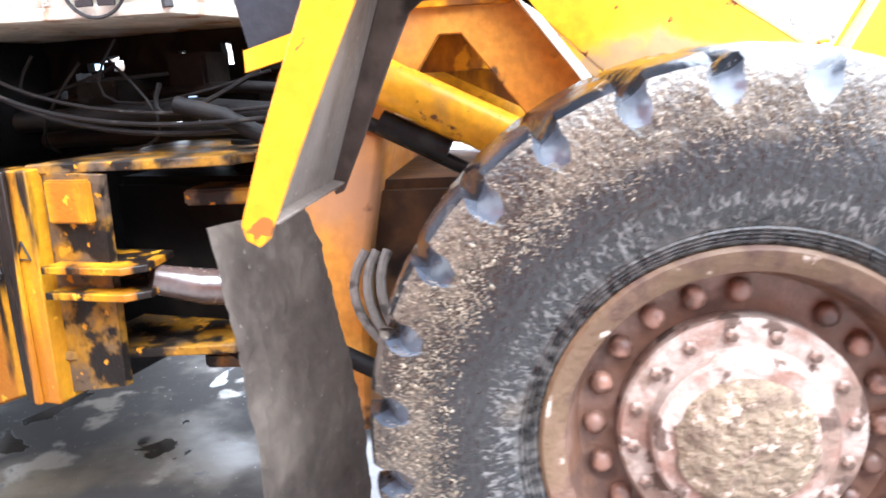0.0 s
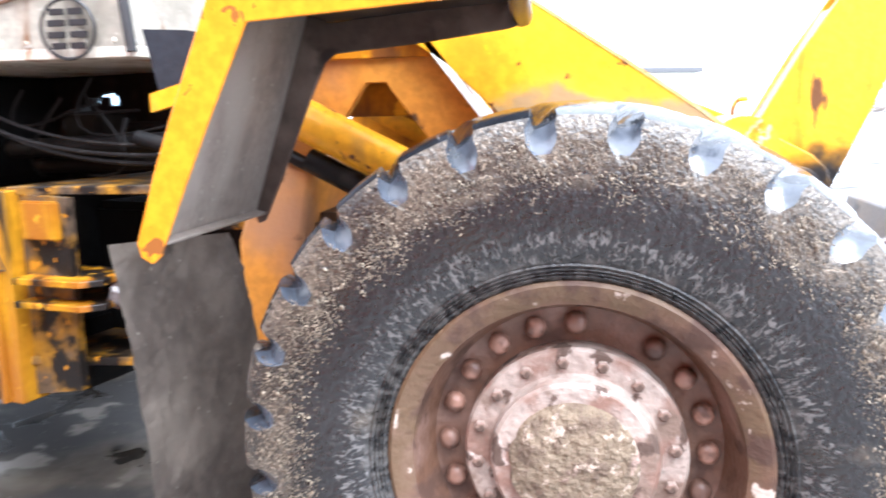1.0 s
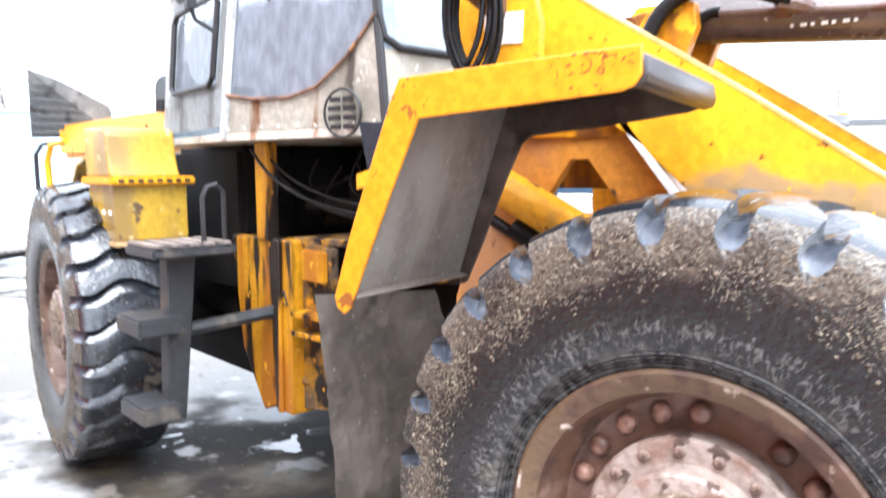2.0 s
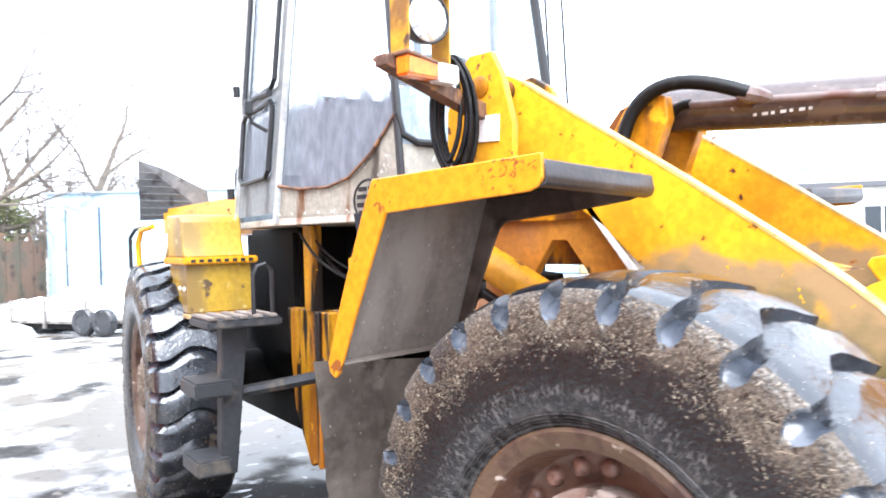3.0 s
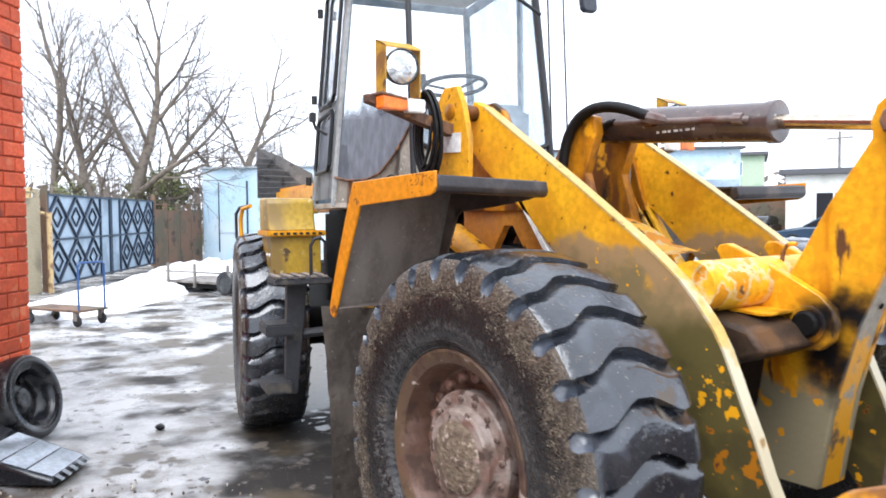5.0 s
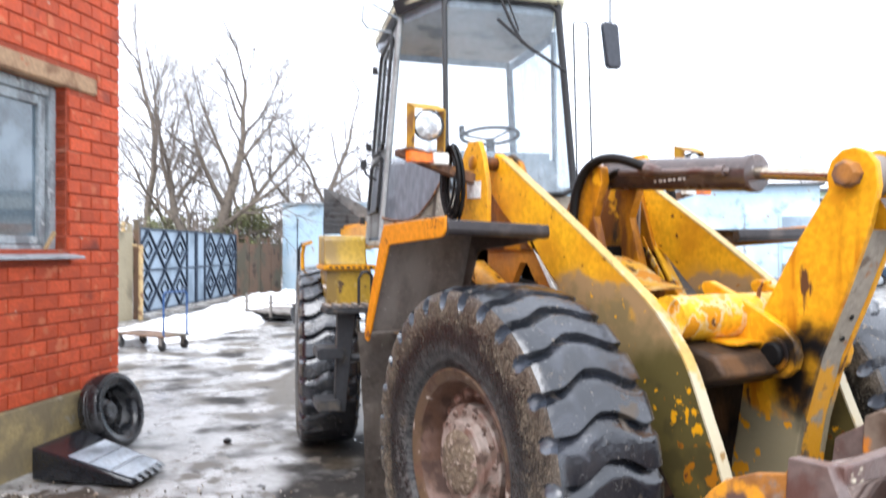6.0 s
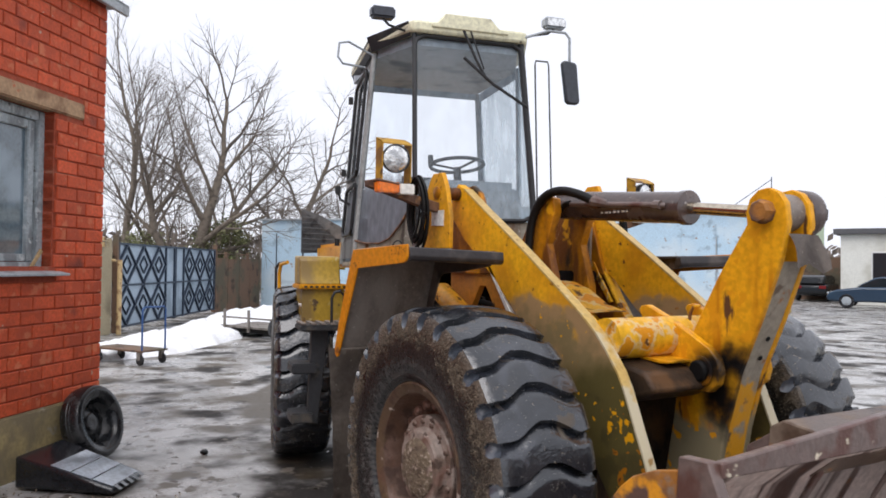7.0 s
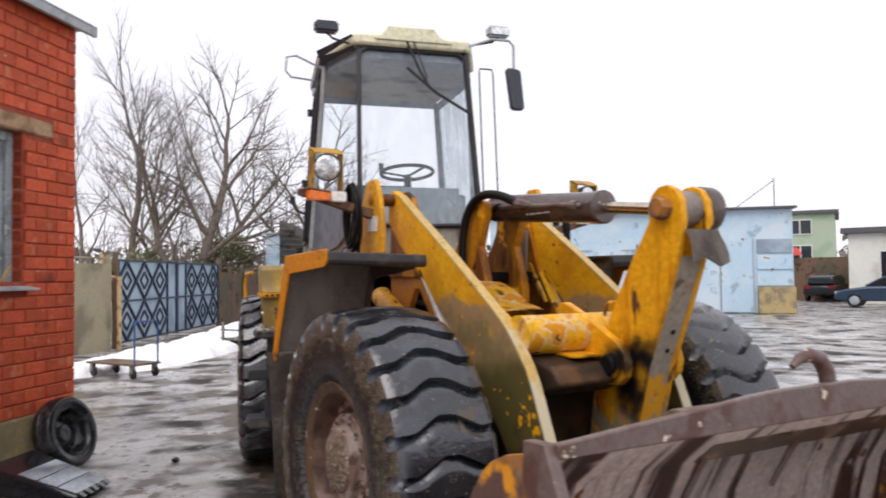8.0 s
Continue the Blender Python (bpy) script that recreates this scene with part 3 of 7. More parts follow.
M["car_black"] = paint("black_car_paint", (0.015, 0.016, 0.018), 0.15, bump=0.0)
M["car_white"] = paint("silver_white_car_paint", (0.68, 0.68, 0.68), 0.2, bump=0.0)
M["car_red"] = paint("red_car_paint", (0.42, 0.02, 0.03), 0.2, bump=0.0)
M["red_lamp"] = paint("red_tail_lens", (0.22, 0.01, 0.01), 0.25, bump=0.0)
M["stone"] = paint("wet_gravel", (0.14, 0.112, 0.082), 0.4, layers=[((0.5, 0.46, 0.4), 9, 0.56, 0.6, {})], bump=0.2, random=0.5, island=True)
M["red_cloth"] = paint("red_awning", (0.6, 0.06, 0.03), 0.6, bump=0.1)


# ---- building blocks ----
def box(bm, lo, hi, m=None, bevel=0.0):
    c = [(a + b) / 2 for a, b in zip(lo, hi)]
    s = [abs(b - a) for a, b in zip(lo, hi)]
    mat = Matrix.Translation(c) @ Matrix.Diagonal((*s, 1))
    g = bmesh.ops.create_cube(bm, size=1, matrix=(m @ mat) if m else mat)
    if bevel:
        es = list({e for v in g["verts"] for e in v.link_edges})
        bmesh.ops.bevel(bm, geom=es, offset=bevel, segments=2, affect="EDGES", clamp_overlap=True)


def prism(bm, outline, y0, y1, m=None, axis="y"):
    """Outline of (x, z) pairs carried from y0 to y1 (axis y), or (x, y) pairs from z0 to z1 (axis z)."""
    def at(p, d):
        v = Vector((p[0], d, p[1])) if axis == "y" else (Vector((p[0], p[1], d)) if axis == "z" else Vector((d, p[0], p[1])))
        return m @ v if m else v
    a = [bm.verts.new(at(p, y0)) for p in outline]
    b = [bm.verts.new(at(p, y1)) for p in outline]
    k = len(outline)
    bm.faces.new(a)
    bm.faces.new(b[::-1])
    for i in range(k):
        bm.faces.new((a[i], b[i], b[(i + 1) % k], a[(i + 1) % k]))


def sweep(bm, pts, r, n=10, cap=True, m=None):
    """A round bar along points; r one radius or one a point."""
    pts = [Vector(p) for p in pts]
    rad = r if isinstance(r, (list, tuple)) else [r] * len(pts)
    rings, nrm = [], None
    for i, p in enumerate(pts):
        d = (pts[min(i + 1, len(pts) - 1)] - pts[max(i - 1, 0)]).normalized()
        if nrm is None:
            nrm = d.orthogonal().normalized()
        nrm = (nrm - d * nrm.dot(d)).normalized()
        bi = d.cross(nrm)
        ring = []
        for j in range(n):
            a = 2 * math.pi * j / n
            q = p + (nrm * math.cos(a) + bi * math.sin(a)) * rad[i]
            ring.append(bm.verts.new(m @ q if m else q))
        rings.append(ring)
    for r0, r1 in zip(rings, rings[1:]):
        for j in range(n):
            bm.faces.new((r0[j], r0[(j + 1) % n], r1[(j + 1) % n], r1[j]))
    if cap:
        bm.faces.new(rings[0][::-1])
        bm.faces.new(rings[-1])


def arc(p0, p1, p2, n=10):
    """A smooth bow through three control points."""
    p0, p1, p2 = Vector(p0), Vector(p1), Vector(p2)
    return [(1 - t) ** 2 * p0 + 2 * t * (1 - t) * p1 + t * t * p2 for t in (i / n for i in range(n + 1))]


def lathe(bm, profile, n=48, m=None):
    """(radius, y) pairs turned round the y axis."""
    rings = []
    for r, y in profile:
        ring = []
        for j in range(n):
            a = 2 * math.pi * j / n
            q = Vector((r * math.cos(a), y, r * math.sin(a)))
            ring.append(bm.verts.new(m @ q if m else q))
        rings.append(ring)
    for r0, r1 in zip(rings, rings[1:]):
        for j in range(n):
            bm.faces.new((r0[j], r0[(j + 1) % n], r1[(j + 1) % n], r1[j]))


ORIGIN = {}


def thing(name, at, label, category, group="", kind=""):
    e = new(name)
    e.location = at
    e.empty_display_size = 0.2
    ORIGIN[e.name] = Vector(at)
    return tagged(e, label, category, group, kind)


def part(name, bm, material, parent, label="", bevel=0.0, smooth=True):
    """Links a bmesh, given in the world's metres, as one mesh under a thing or part."""
    bmesh.ops.recalc_face_normals(bm, faces=bm.faces)
    me = bpy.data.meshes.new(name)
    bm.to_mesh(me)
    bm.free()
    me.materials.append(material)
    if smooth:
        for p in me.polygons:
            p.use_smooth = True
        me.set_sharp_from_angle(angle=radians(38))
    ob = new(name, me)
    if parent is not None:
        ob.parent = parent
        if parent.name in ORIGIN:
            ob.matrix_parent_inverse = Matrix.Translation(-ORIGIN[parent.name])
    if bevel:
        bv = ob.modifiers.new("bevel", "BEVEL")
        bv.width, bv.segments, bv.limit_method = bevel, 2, "ANGLE"
    if label:
        ob["label"] = label
    return ob


def quick(fn, *a, **k):
    bm = bmesh.new()
    fn(bm, *a, **k)
    return bm


# ---- ground ----
bm = bmesh.new()
ax = np.concatenate([np.linspace(-420, -40, 12), np.linspace(-36, 8, 130), np.linspace(12, 300, 10)])
ay = np.concatenate([np.linspace(-300, -12, 10), np.linspace(-9, 40, 140), np.linspace(45, 420, 12)])
vs = []
for yy in ay:
    row = []
    for xx in ax:
        z = 0.014 * noise.noise(Vector((xx * 0.35, yy * 0.35, 0))) + 0.007 * noise.noise(Vector((xx * 1.3, yy * 1.3, 3)))
        row.append(bm.verts.new((xx, yy, z - 0.014)))
    vs.append(row)
for r0, r1 in zip(vs, vs[1:]):
    for i in range(len(ax) - 1):
        bm.faces.new((r0[i], r0[i + 1], r1[i + 1], r1[i]))
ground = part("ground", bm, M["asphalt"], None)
tagged(ground, "wet grey asphalt yard with shallow puddles", "ground", kind="structure")

# ---- the wheel loader ----
CL = 1.25
FL = 1.17
loader = thing("wheel_loader", (-1.35, CL, 0), "worn yellow articulated wheel loader parked on wet asphalt", "wheel loader")
RM = Matrix.Translation((-1.35, CL, 0)) @ Matrix.Rotation(radians(-12.7), 4, "Z")
LUGS = 28


def tread_wave(y):
    """Where a lug's groove lies across the tread, in lug pitches (y: -0.26 outer to 0.26 inner)."""
    xs_ = [-0.30, -0.22, -0.175, -0.04, 0.02, 0.16, 0.21, 0.30]
    ws_ = [0.0, 0.0, 0.0, 0.40, 0.38, 0.02, 0.07, 0.22]
    k = min(6, max(0, sum(1 for x in xs_ if x <= y) - 1))
    f = min(1.0, max(0.0, (y - xs_[k]) / (xs_[k + 1] - xs_[k])))
    f = 0.5 * f + 0.5 * f * f * (3 - 2 * f)
    return ws_[k] * (1 - f) + ws_[k + 1] * f


def tyre_mesh():
    """A wide earth-mover tyre with overlapping wavy cross lugs and a rounded crown; its outer side faces -y, its middle lies 0.23 behind the hub face."""
    side = [(0.360, -0.205), (0.384, -0.224), (0.393, -0.229), (0.398, -0.236), (0.402, -0.2385), (0.405, -0.236), (0.409, -0.243), (0.412, -0.2405), (0.417, -0.248), (0.420, -0.2455), (0.426, -0.2525), (0.430, -0.250), (0.439, -0.257), (0.48, -0.268), (0.54, -0.274), (0.60, -0.272), (0.630, -0.269), (0.643, -0.267),
            (0.654, -0.266), (0.663, -0.265), (0.675, -0.263), (0.696, -0.257), (0.714, -0.246), (0.724, -0.229), (0.730, -0.205)]
    prof = side + [(0.742 - 0.25 * y * y * (1 + 4 * y * y), y) for y in (-0.185, -0.16, -0.13, -0.10, -0.07, -0.04, -0.01, 0.02, 0.05, 0.08, 0.11, 0.135, 0.16)] + [(r, -0.91 * y) for r, y in side[::-1]]
    verts, faces = [], []
    cols = LUGS * 9
    for r, y in prof:
        crown = abs(y) < 0.206 and r > 0.7
        shoulder = min(1.0, max(0.0, (abs(y) - 0.12) / 0.08))
        half = 0.21 - 0.04 * shoulder
        if not crown:
            half = 0.155 + 0.05 * min(1.0, max(0.0, (0.725 - r) / 0.05))
            half *= max(0.18, min(1.0, (r - 0.618) / 0.050))
        scoop = min(1.0, max(0.0, (r - 0.632) / 0.10))
        deep = 0.030 + 0.008 * shoulder
        wall = 0.12 if crown or r > 0.70 else half
        frac = [wall - 2 * half * (1 - q) for q in (0.0, 0.22, 0.45, 0.70)] + [wall - 0.03, wall]
        rest = [wall + (1 - 2 * half) * q for q in (0.08, 0.5, 0.92)]
        for l in range(LUGS):
            jit = 0.03 * math.sin(l * 12.9)
            for i, f in enumerate(frac + rest):
                a = radians(82.6) + 2 * math.pi * (l + f + tread_wave(y) + jit) / LUGS
                dip = ((0.0, 0.16, 0.42, 0.75, 1.0, 0.0) if crown else (0.0, 0.45, 0.75, 0.92, 1.0, 0.0))[i] if i < 6 else 0.0
                inn = deep * dip
                rr, yy = r, y
                if crown:
                    rr = r - inn + 0.003 * noise.noise((l * 1.7 + f * 3, y * 30, 2.0))
                elif inn > 0 and r > 0.632:
                    rr = r + (0.636 + 0.066 * scoop - r) * dip
                    yy = y + (math.copysign(0.266 - 0.060 * scoop, y) - y) * dip
                verts.append((rr * math.cos(a), yy + 0.23, rr * math.sin(a)))
    for i in range(len(prof) - 1):
        for j in range(cols):
            a, b = i * cols + j, i * cols + (j + 1) % cols
            faces.append((a, b, b + cols, a + cols))
    me = bpy.data.meshes.new("tyre")
    me.from_pydata(verts, [], faces)
    me.materials.append(M["muddy_rubber"])
    me.materials.append(M["rubber"])
    me.materials.append(M["wet_groove"])
    for p in me.polygons:
        p.use_smooth = True
        ring, lug = p.index // cols, (p.index % cols) % 9
        if len(side) - 3 <= ring <= len(prof) - len(side):
            p.material_index = 1
        elif lug in (0, 1, 2, 3, 4) and 0.632 < prof[ring][0] and 0.632 < prof[ring + 1][0]:
            p.material_index = 2
    me.set_sharp_from_angle(angle=radians(28))
    return me


def clod_mesh():
    """Lumps of caked mud on the tyre's outer shoulder, thickest between the lugs."""
    rng_ = random.Random(31)
    verts, faces = [], []
    tri_ = [(0, 2, 4), (2, 1, 4), (1, 3, 4), (3, 0, 4)]
    while len(faces) < 4 * 10000:
        a, r = rng_.uniform(0, 2 * math.pi), rng_.uniform(0.53, 0.70)
        patch = noise.noise(Vector((math.cos(a) * r * 8, math.sin(a) * r * 8, 5)))
        dense = min(1.0, max(0.0, (r - 0.53) / 0.06)) * (1.0 - 0.6 * max(0.0, (r - 0.65) / 0.05))
        part_ = ((a - radians(82.6)) * LUGS / (2 * math.pi)) % 1.0
        if rng_.random() > dense * (0.5 + 1.1 * patch) or (r > 0.628 and (part_ > 0.70 or part_ < 0.15)):
            continue
        big = rng_.random() < 0.04
        size = rng_.uniform(0.0009, 0.0018) * (3.0 if big else 1.0)
        y = -0.2745 + 0.011 * max(0.0, (r - 0.62) / 0.055) ** 2.0
        if r > 0.675:
            y += (r - 0.675) * 0.45
        t = rng_.gauss(0.9, 0.8)
        long_ = rng_.uniform(1.0, 1.8) if big else rng_.uniform(1.6, 3.6)
        k = len(verts)
        for du, dv in ((1, 0), (-1, 0), (0, 1), (0, -1)):
            du, dv = du * size * long_, dv * size
            u, v = du * math.cos(t) - dv * math.sin(t), du * math.sin(t) + dv * math.cos(t)
            rr, aa = r + u, a + v / r
            verts.append((rr * math.cos(aa), y + 0.23 + 0.001, rr * math.sin(aa)))
        verts.append((r * math.cos(a), y + 0.23 - size * rng_.uniform(0.6, 1.2), r * math.sin(a)))
        faces += [tuple(k + i for i in f) for f in tri_]
    me = bpy.data.meshes.new("mud_cake")
    me.from_pydata(verts, [], faces)
    me.materials.append(M["clod"])
    for p in me.polygons:
        p.use_smooth = True
    return me


def mesh_of(name, bm, material):
    bmesh.ops.remove_doubles(bm, verts=bm.verts, dist=0.0002)
    bmesh.ops.recalc_face_normals(bm, faces=bm.faces)
    me = bpy.data.meshes.new(name)
    bm.to_mesh(me)
    bm.free()
    me.materials.append(material)
    for p in me.polygons:
        p.use_smooth = True
    me.set_sharp_from_angle(angle=radians(35))
    return me


TYRE = tyre_mesh()
CLODS = clod_mesh()
RIM = mesh_of("wheel", quick(lathe, [(0.360, 0.04), (0.386, 0.030), (0.394, 0.012), (0.392, -0.004), (0.384, -0.010), (0.374, -0.007), (0.350, 0.004), (0.341, 0.010), (0.337, 0.022), (0.331, 0.050), (0.322, 0.085),
                                     (0.311, 0.112), (0.30, 0.116), (0.0, 0.116), (0.0, 0.40), (0.31, 0.40), (0.340, 0.42), (0.360, 0.04)], 72), M["rim"])
HUB = mesh_of("hub", quick(lathe, [(0.0, 0.125), (0.232, 0.125), (0.236, 0.118), (0.236, 0.062), (0.230, 0.055), (0.182, 0.055), (0.178, 0.050), (0.174, 0.022), (0.166, 0.014), (0.128, 0.012), (0.0, 0.012)], 60), M["hub"])


def cap_mesh():
    bm = bmesh.new()
    lathe(bm, [(0.0, 0.014), (0.135, 0.014), (0.130, 0.004), (0.112, -0.006), (0.09, -0.010), (0.06, -0.014), (0.03, -0.016), (0.0, -0.016)], 48)
    bmesh.ops.remove_doubles(bm, verts=bm.verts, dist=0.0005)
    for v in bm.verts:
        v.co += Vector((0.004, 0.010, 0.004)) * noise.noise(v.co * 38)
    return mesh_of("hub_cap", bm, M["mud"])


CAP = cap_mesh()
NUT = mesh_of("wheel_nut", quick(lathe, [(0.0, 0.0), (0.024, 0.0), (0.024, -0.016), (0.019, -0.024), (0.010, -0.028), (0.0, -0.028)], 10), M["nut"])
STUD = mesh_of("hub_bolt", quick(lathe, [(0.0, 0.0), (0.0135, 0.0), (0.0135, -0.010), (0.009, -0.013), (0.0, -0.013)], 6), M["hub"])


def sub(name, me, parent, m, label=""):
    ob = new(name, me)
    ob.parent = parent
    if parent.name in ORIGIN:
        ob.matrix_parent_inverse = Matrix.Translation(-ORIGIN[parent.name])
    ob.matrix_basis = m
    if label:
        ob["label"] = label
    return ob


def wheel(m, spin=0.0, wide=1.0):
    w = sub("wheel", RIM, loader, m @ Matrix.Rotation(spin, 4, "Y") @ Matrix.Diagonal((1, wide, 1, 1)), "rusty steel wheel with a wide muddy tyre")
    one = Matrix.Identity(4)
    sub("tyre", TYRE, w, one, "black lugged tyre caked with mud")
    sub("mud_cake", CLODS, w, one, "lumps of mud and chaff caked on the tyre")
    sub("hub", HUB, w, one, "faded pink hub flange")
    sub("hub_cap", CAP, w, one, "hub cap caked with dried mud")
    for i in range(20):
        a = 2 * math.pi * i / 20
        if i % 10 not in (4,):
            sub("wheel_nut", NUT, w, Matrix.Translation((0.278 * math.cos(a), 0.116, 0.278 * math.sin(a))))
    for i in range(16):
        a = 2 * math.pi * (i + 0.3) / 16
        sub("hub_bolt", STUD, w, Matrix.Translation((0.207 * math.cos(a), 0.055, 0.207 * math.sin(a))))
    return w


REAR_U, REAR_V = -1.97, 1.15
wheel(Matrix.Translation((0, 0, 0.735)))
wheel(Matrix.Translation((0, 2 * FL, 0.735)) @ Matrix.Rotation(math.pi, 4, "Z"), 0.4)
wheel(RM @ Matrix.Translation((REAR_U, -REAR_V, 0.735)) @ Matrix.Rotation(radians(-5), 4, "Z"), 0.7, 0.92)
wheel(RM @ Matrix.Translation((REAR_U, REAR_V, 0.735)) @ Matrix.Rotation(math.pi, 4, "Z"), 0.2, 0.92)

MY = Matrix.Translation((0, FL, 0)) @ Matrix.Diagonal((1, -1, 1, 1)) @ Matrix.Translation((0, -FL, 0))
BOTH = (None, MY)
FAR_FENDER = Matrix.Translation((0, 0.13, 0)) @ MY

# boom arms
BOOM = [(-0.84, 2.08), (-0.77, 2.15), (-0.70, 2.115), (-0.50, 1.985), (-0.30, 1.860), (-0.10, 1.732), (0.0, 1.665), (0.12, 1.585), (0.235, 1.508), (0.335, 1.438), (0.43, 1.362), (0.50, 1.287), (0.57, 1.20), (0.61, 1.13), (0.645, 1.05),
        (0.685, 0.955), (0.73, 0.855), (0.775, 0.735), (0.85, 0.575), (0.96, 0.43), (1.07, 0.345), (1.10, 0.24), (1.02, 0.16), (0.92, 0.17), (0.76, 0.30), (0.56, 0.58), (0.36, 0.86), (0.17, 1.08), (0.02, 1.24), (-0.22, 1.44), (-0.38, 1.59), (-0.70, 1.82), (-0.84, 1.96)]
for mm in BOTH:
    arm_ = part("boom_arm", quick(prism, BOOM, 0.700, 0.752, mm), M["boom"], loader, "yellow boom arm smeared with brown mud", bevel=0.004)
    ridge = BOOM[2:21]
    part("worn_edge", quick(prism, [(x + 0.003, z + 0.003) for x, z in ridge] + [(x - 0.004, z - 0.004) for x, z in ridge[::-1]], 0.698, 0.754, mm), M["worn_edge"], arm_, "front edge pale from wear and a painted sky highlight")
    bm = bmesh.new()
    prism(bm, [(0.24, 1.48), (0.335, 1.425), (0.43, 1.35), (0.49, 1.28), (0.48, 1.20), (0.34, 1.27)], 0.752, 0.785, mm)
    part("boom_gusset", bm, M["flaking"], loader, bevel=0.004)
bm = bmesh.new()
sweep(bm, [(0.44, 0.752, 1.335), (0.44, 2 * FL - 0.752, 1.335)], 0.096, 28)
part("cross_tube", bm, M["flaking"], loader, "thick yellow cross tube with flaking paint")
bm = bmesh.new()
rows = []
for i, (x, z) in enumerate(((-0.10, 1.585), (0.02, 1.56), (0.16, 1.47), (0.30, 1.44))):
    rows.append([bm.verts.new((x, y, z + 0.01 * math.sin(i * 2 + y * 9))) for y in (0.757, 0.84, 0.94, 1.03)])
for a, b in zip(rows, rows[1:]):
    for i in range(3):
        bm.faces.new((a[i], a[i + 1], b[i + 1], b[i]))
bmesh.ops.solidify(bm, geom=bm.faces[:], thickness=0.012)
part("cover_plate", bm, M["flaking"], loader, "scuffed yellow cover plate")
BRACKET = [(0.28, 1.455), (0.293, 1.476), (0.33, 1.482), (0.46, 1.428), (0.60, 1.362), (0.715, 1.30), (0.76, 1.255), (0.775, 1.195), (0.76, 1.14), (0.715, 1.10), (0.655, 1.095), (0.585, 1.13), (0.505, 1.20), (0.425, 1.24), (0.41, 1.29), (0.30, 1.42)]
for y in (1.125, 1.46):
    part("bell_crank_bracket", quick(prism, BRACKET, y, y + 0.045), M["crank_yellow"], loader, "yellow pivot bracket with grease and scuffs", bevel=0.005)
bm = bmesh.new()
prism(bm, [(0.33, 1.262), (0.36, 1.248), (0.46, 1.234), (0.58, 1.226), (0.62, 1.230), (0.62, 1.242), (0.58, 1.240), (0.46, 1.248), (0.36, 1.266)], 0.96, 1.125)
part("bracket_lip", bm, M["crank_yellow"], loader, "thin torn yellow plate lip", bevel=0.003)
bm = bmesh.new()
sweep(bm, [(0.672, 1.09, 1.195), (0.672, 1.098, 1.195), (0.672, 1.52, 1.195)], [0.040, 0.050, 0.050], 24)
pin_ = part("pivot_pin", bm, M["black"], loader, "greasy black pivot pin")
bm = bmesh.new()
lathe(bm, [(0.045, 0.0), (0.068, 0.0), (0.070, -0.010), (0.062, -0.014), (0.046, -0.012), (0.045, 0.0)], 28, Matrix.Translation((0.672, 1.125, 1.195)))
part("pin_collar", bm, M["crank_yellow"], pin_, "worn yellow collar round the pin")
# dark block added for the shade below the cross tube
bm = bmesh.new()
prism(bm, [(0.30, 1.26), (0.52, 1.225), (0.64, 1.20), (0.70, 1.12), (0.56, 1.06), (0.36, 1.08)], 0.80, 1.219)
part("pivot_housing", bm, M["dark_frame"], loader, "dark block standing for the shade below the cross tube", bevel=0.02)

# bell crank
EDGE_F = [(1.048, 1.865), (1.01, 1.70), (0.909, 1.437), (0.803, 1.19), (0.727, 0.918), (0.704, 0.79), (0.665, 0.55)]
CRANK = [(0.842, 1.865), (0.836, 1.92), (0.855, 1.98), (0.90, 2.018), (0.952, 2.025), (1.003, 2.003), (1.037, 1.955)] + EDGE_F + [(0.37, 0.55), (0.375, 0.68), (0.41, 0.857), (0.437, 1.022), (0.465, 1.17), (0.51, 1.31), (0.54, 1.362), (0.689, 1.633)]
crank = part("bell_crank", quick(prism, CRANK, 1.22, 1.255), M["crank_yellow"], loader, "yellow bell crank with rust streaks", bevel=0.006)
part("far_cheek", quick(prism, CRANK, 1.385, 1.42), M["crank_yellow"], crank, bevel=0.006)
bm = bmesh.new()
spine = EDGE_F[1:]
prism(bm, [(x - 0.004, z) for x, z in spine] + [(x - 0.035, z) for x, z in spine[::-1]], 1.255, 1.385)
part("front_web", bm, M["crank_web"], crank, "worn grey-yellow front plate of the crank")
bm = bmesh.new()
prism(bm, [(0.775, 1.76), (0.699, 1.633), (0.55, 1.37), (0.475, 1.18), (0.447, 1.04), (0.385, 0.70), (0.43, 0.70), (0.49, 1.04), (0.52, 1.18), (0.59, 1.37), (0.739, 1.633), (0.815, 1.76)], 1.255, 1.385)
part("rear_web", bm, M["rusty_bracket"], crank)
# black discs stand in for the dark holes in the front plate
for x_, z_ in ((0.871, 1.35), (0.832, 1.26)):
    bm = bmesh.new()
    lathe(bm, [(0.0, -0.004), (0.010, -0.004), (0.013, 0.0), (0.0, 0.002)], 12, Matrix.Translation((x_ + 0.002, 1.33, z_)) @ Matrix.Rotation(radians(22), 4, "Y") @ Matrix.Rotation(radians(90), 4, "Z"))
    part("grease_plug", bm, M["black"], crank)
bm = bmesh.new()
sweep(bm, [(0.937, 1.165, 1.918), (0.937, 1.18, 1.918), (0.937, 1.26, 1.918)], [0.044, 0.054, 0.054], 8)
part("crank_pin", bm, M["rust"], crank, "rusty pin head")
bm = bmesh.new()
sweep(bm, [(0.937, 1.255, 1.918), (0.937, 1.385, 1.918)], 0.085, 28)
part("rod_eye", bm, M["grey_steel"], crank)
bm = bmesh.new()
sweep(bm, [(0.942, 1.42, 1.918), (0.942, 1.435, 1.918), (0.942, 1.50, 1.918)], [0.10, 0.108, 0.108], 28)
part("pin_boss", bm, M["cylinder"], crank, "dark greasy pin boss")
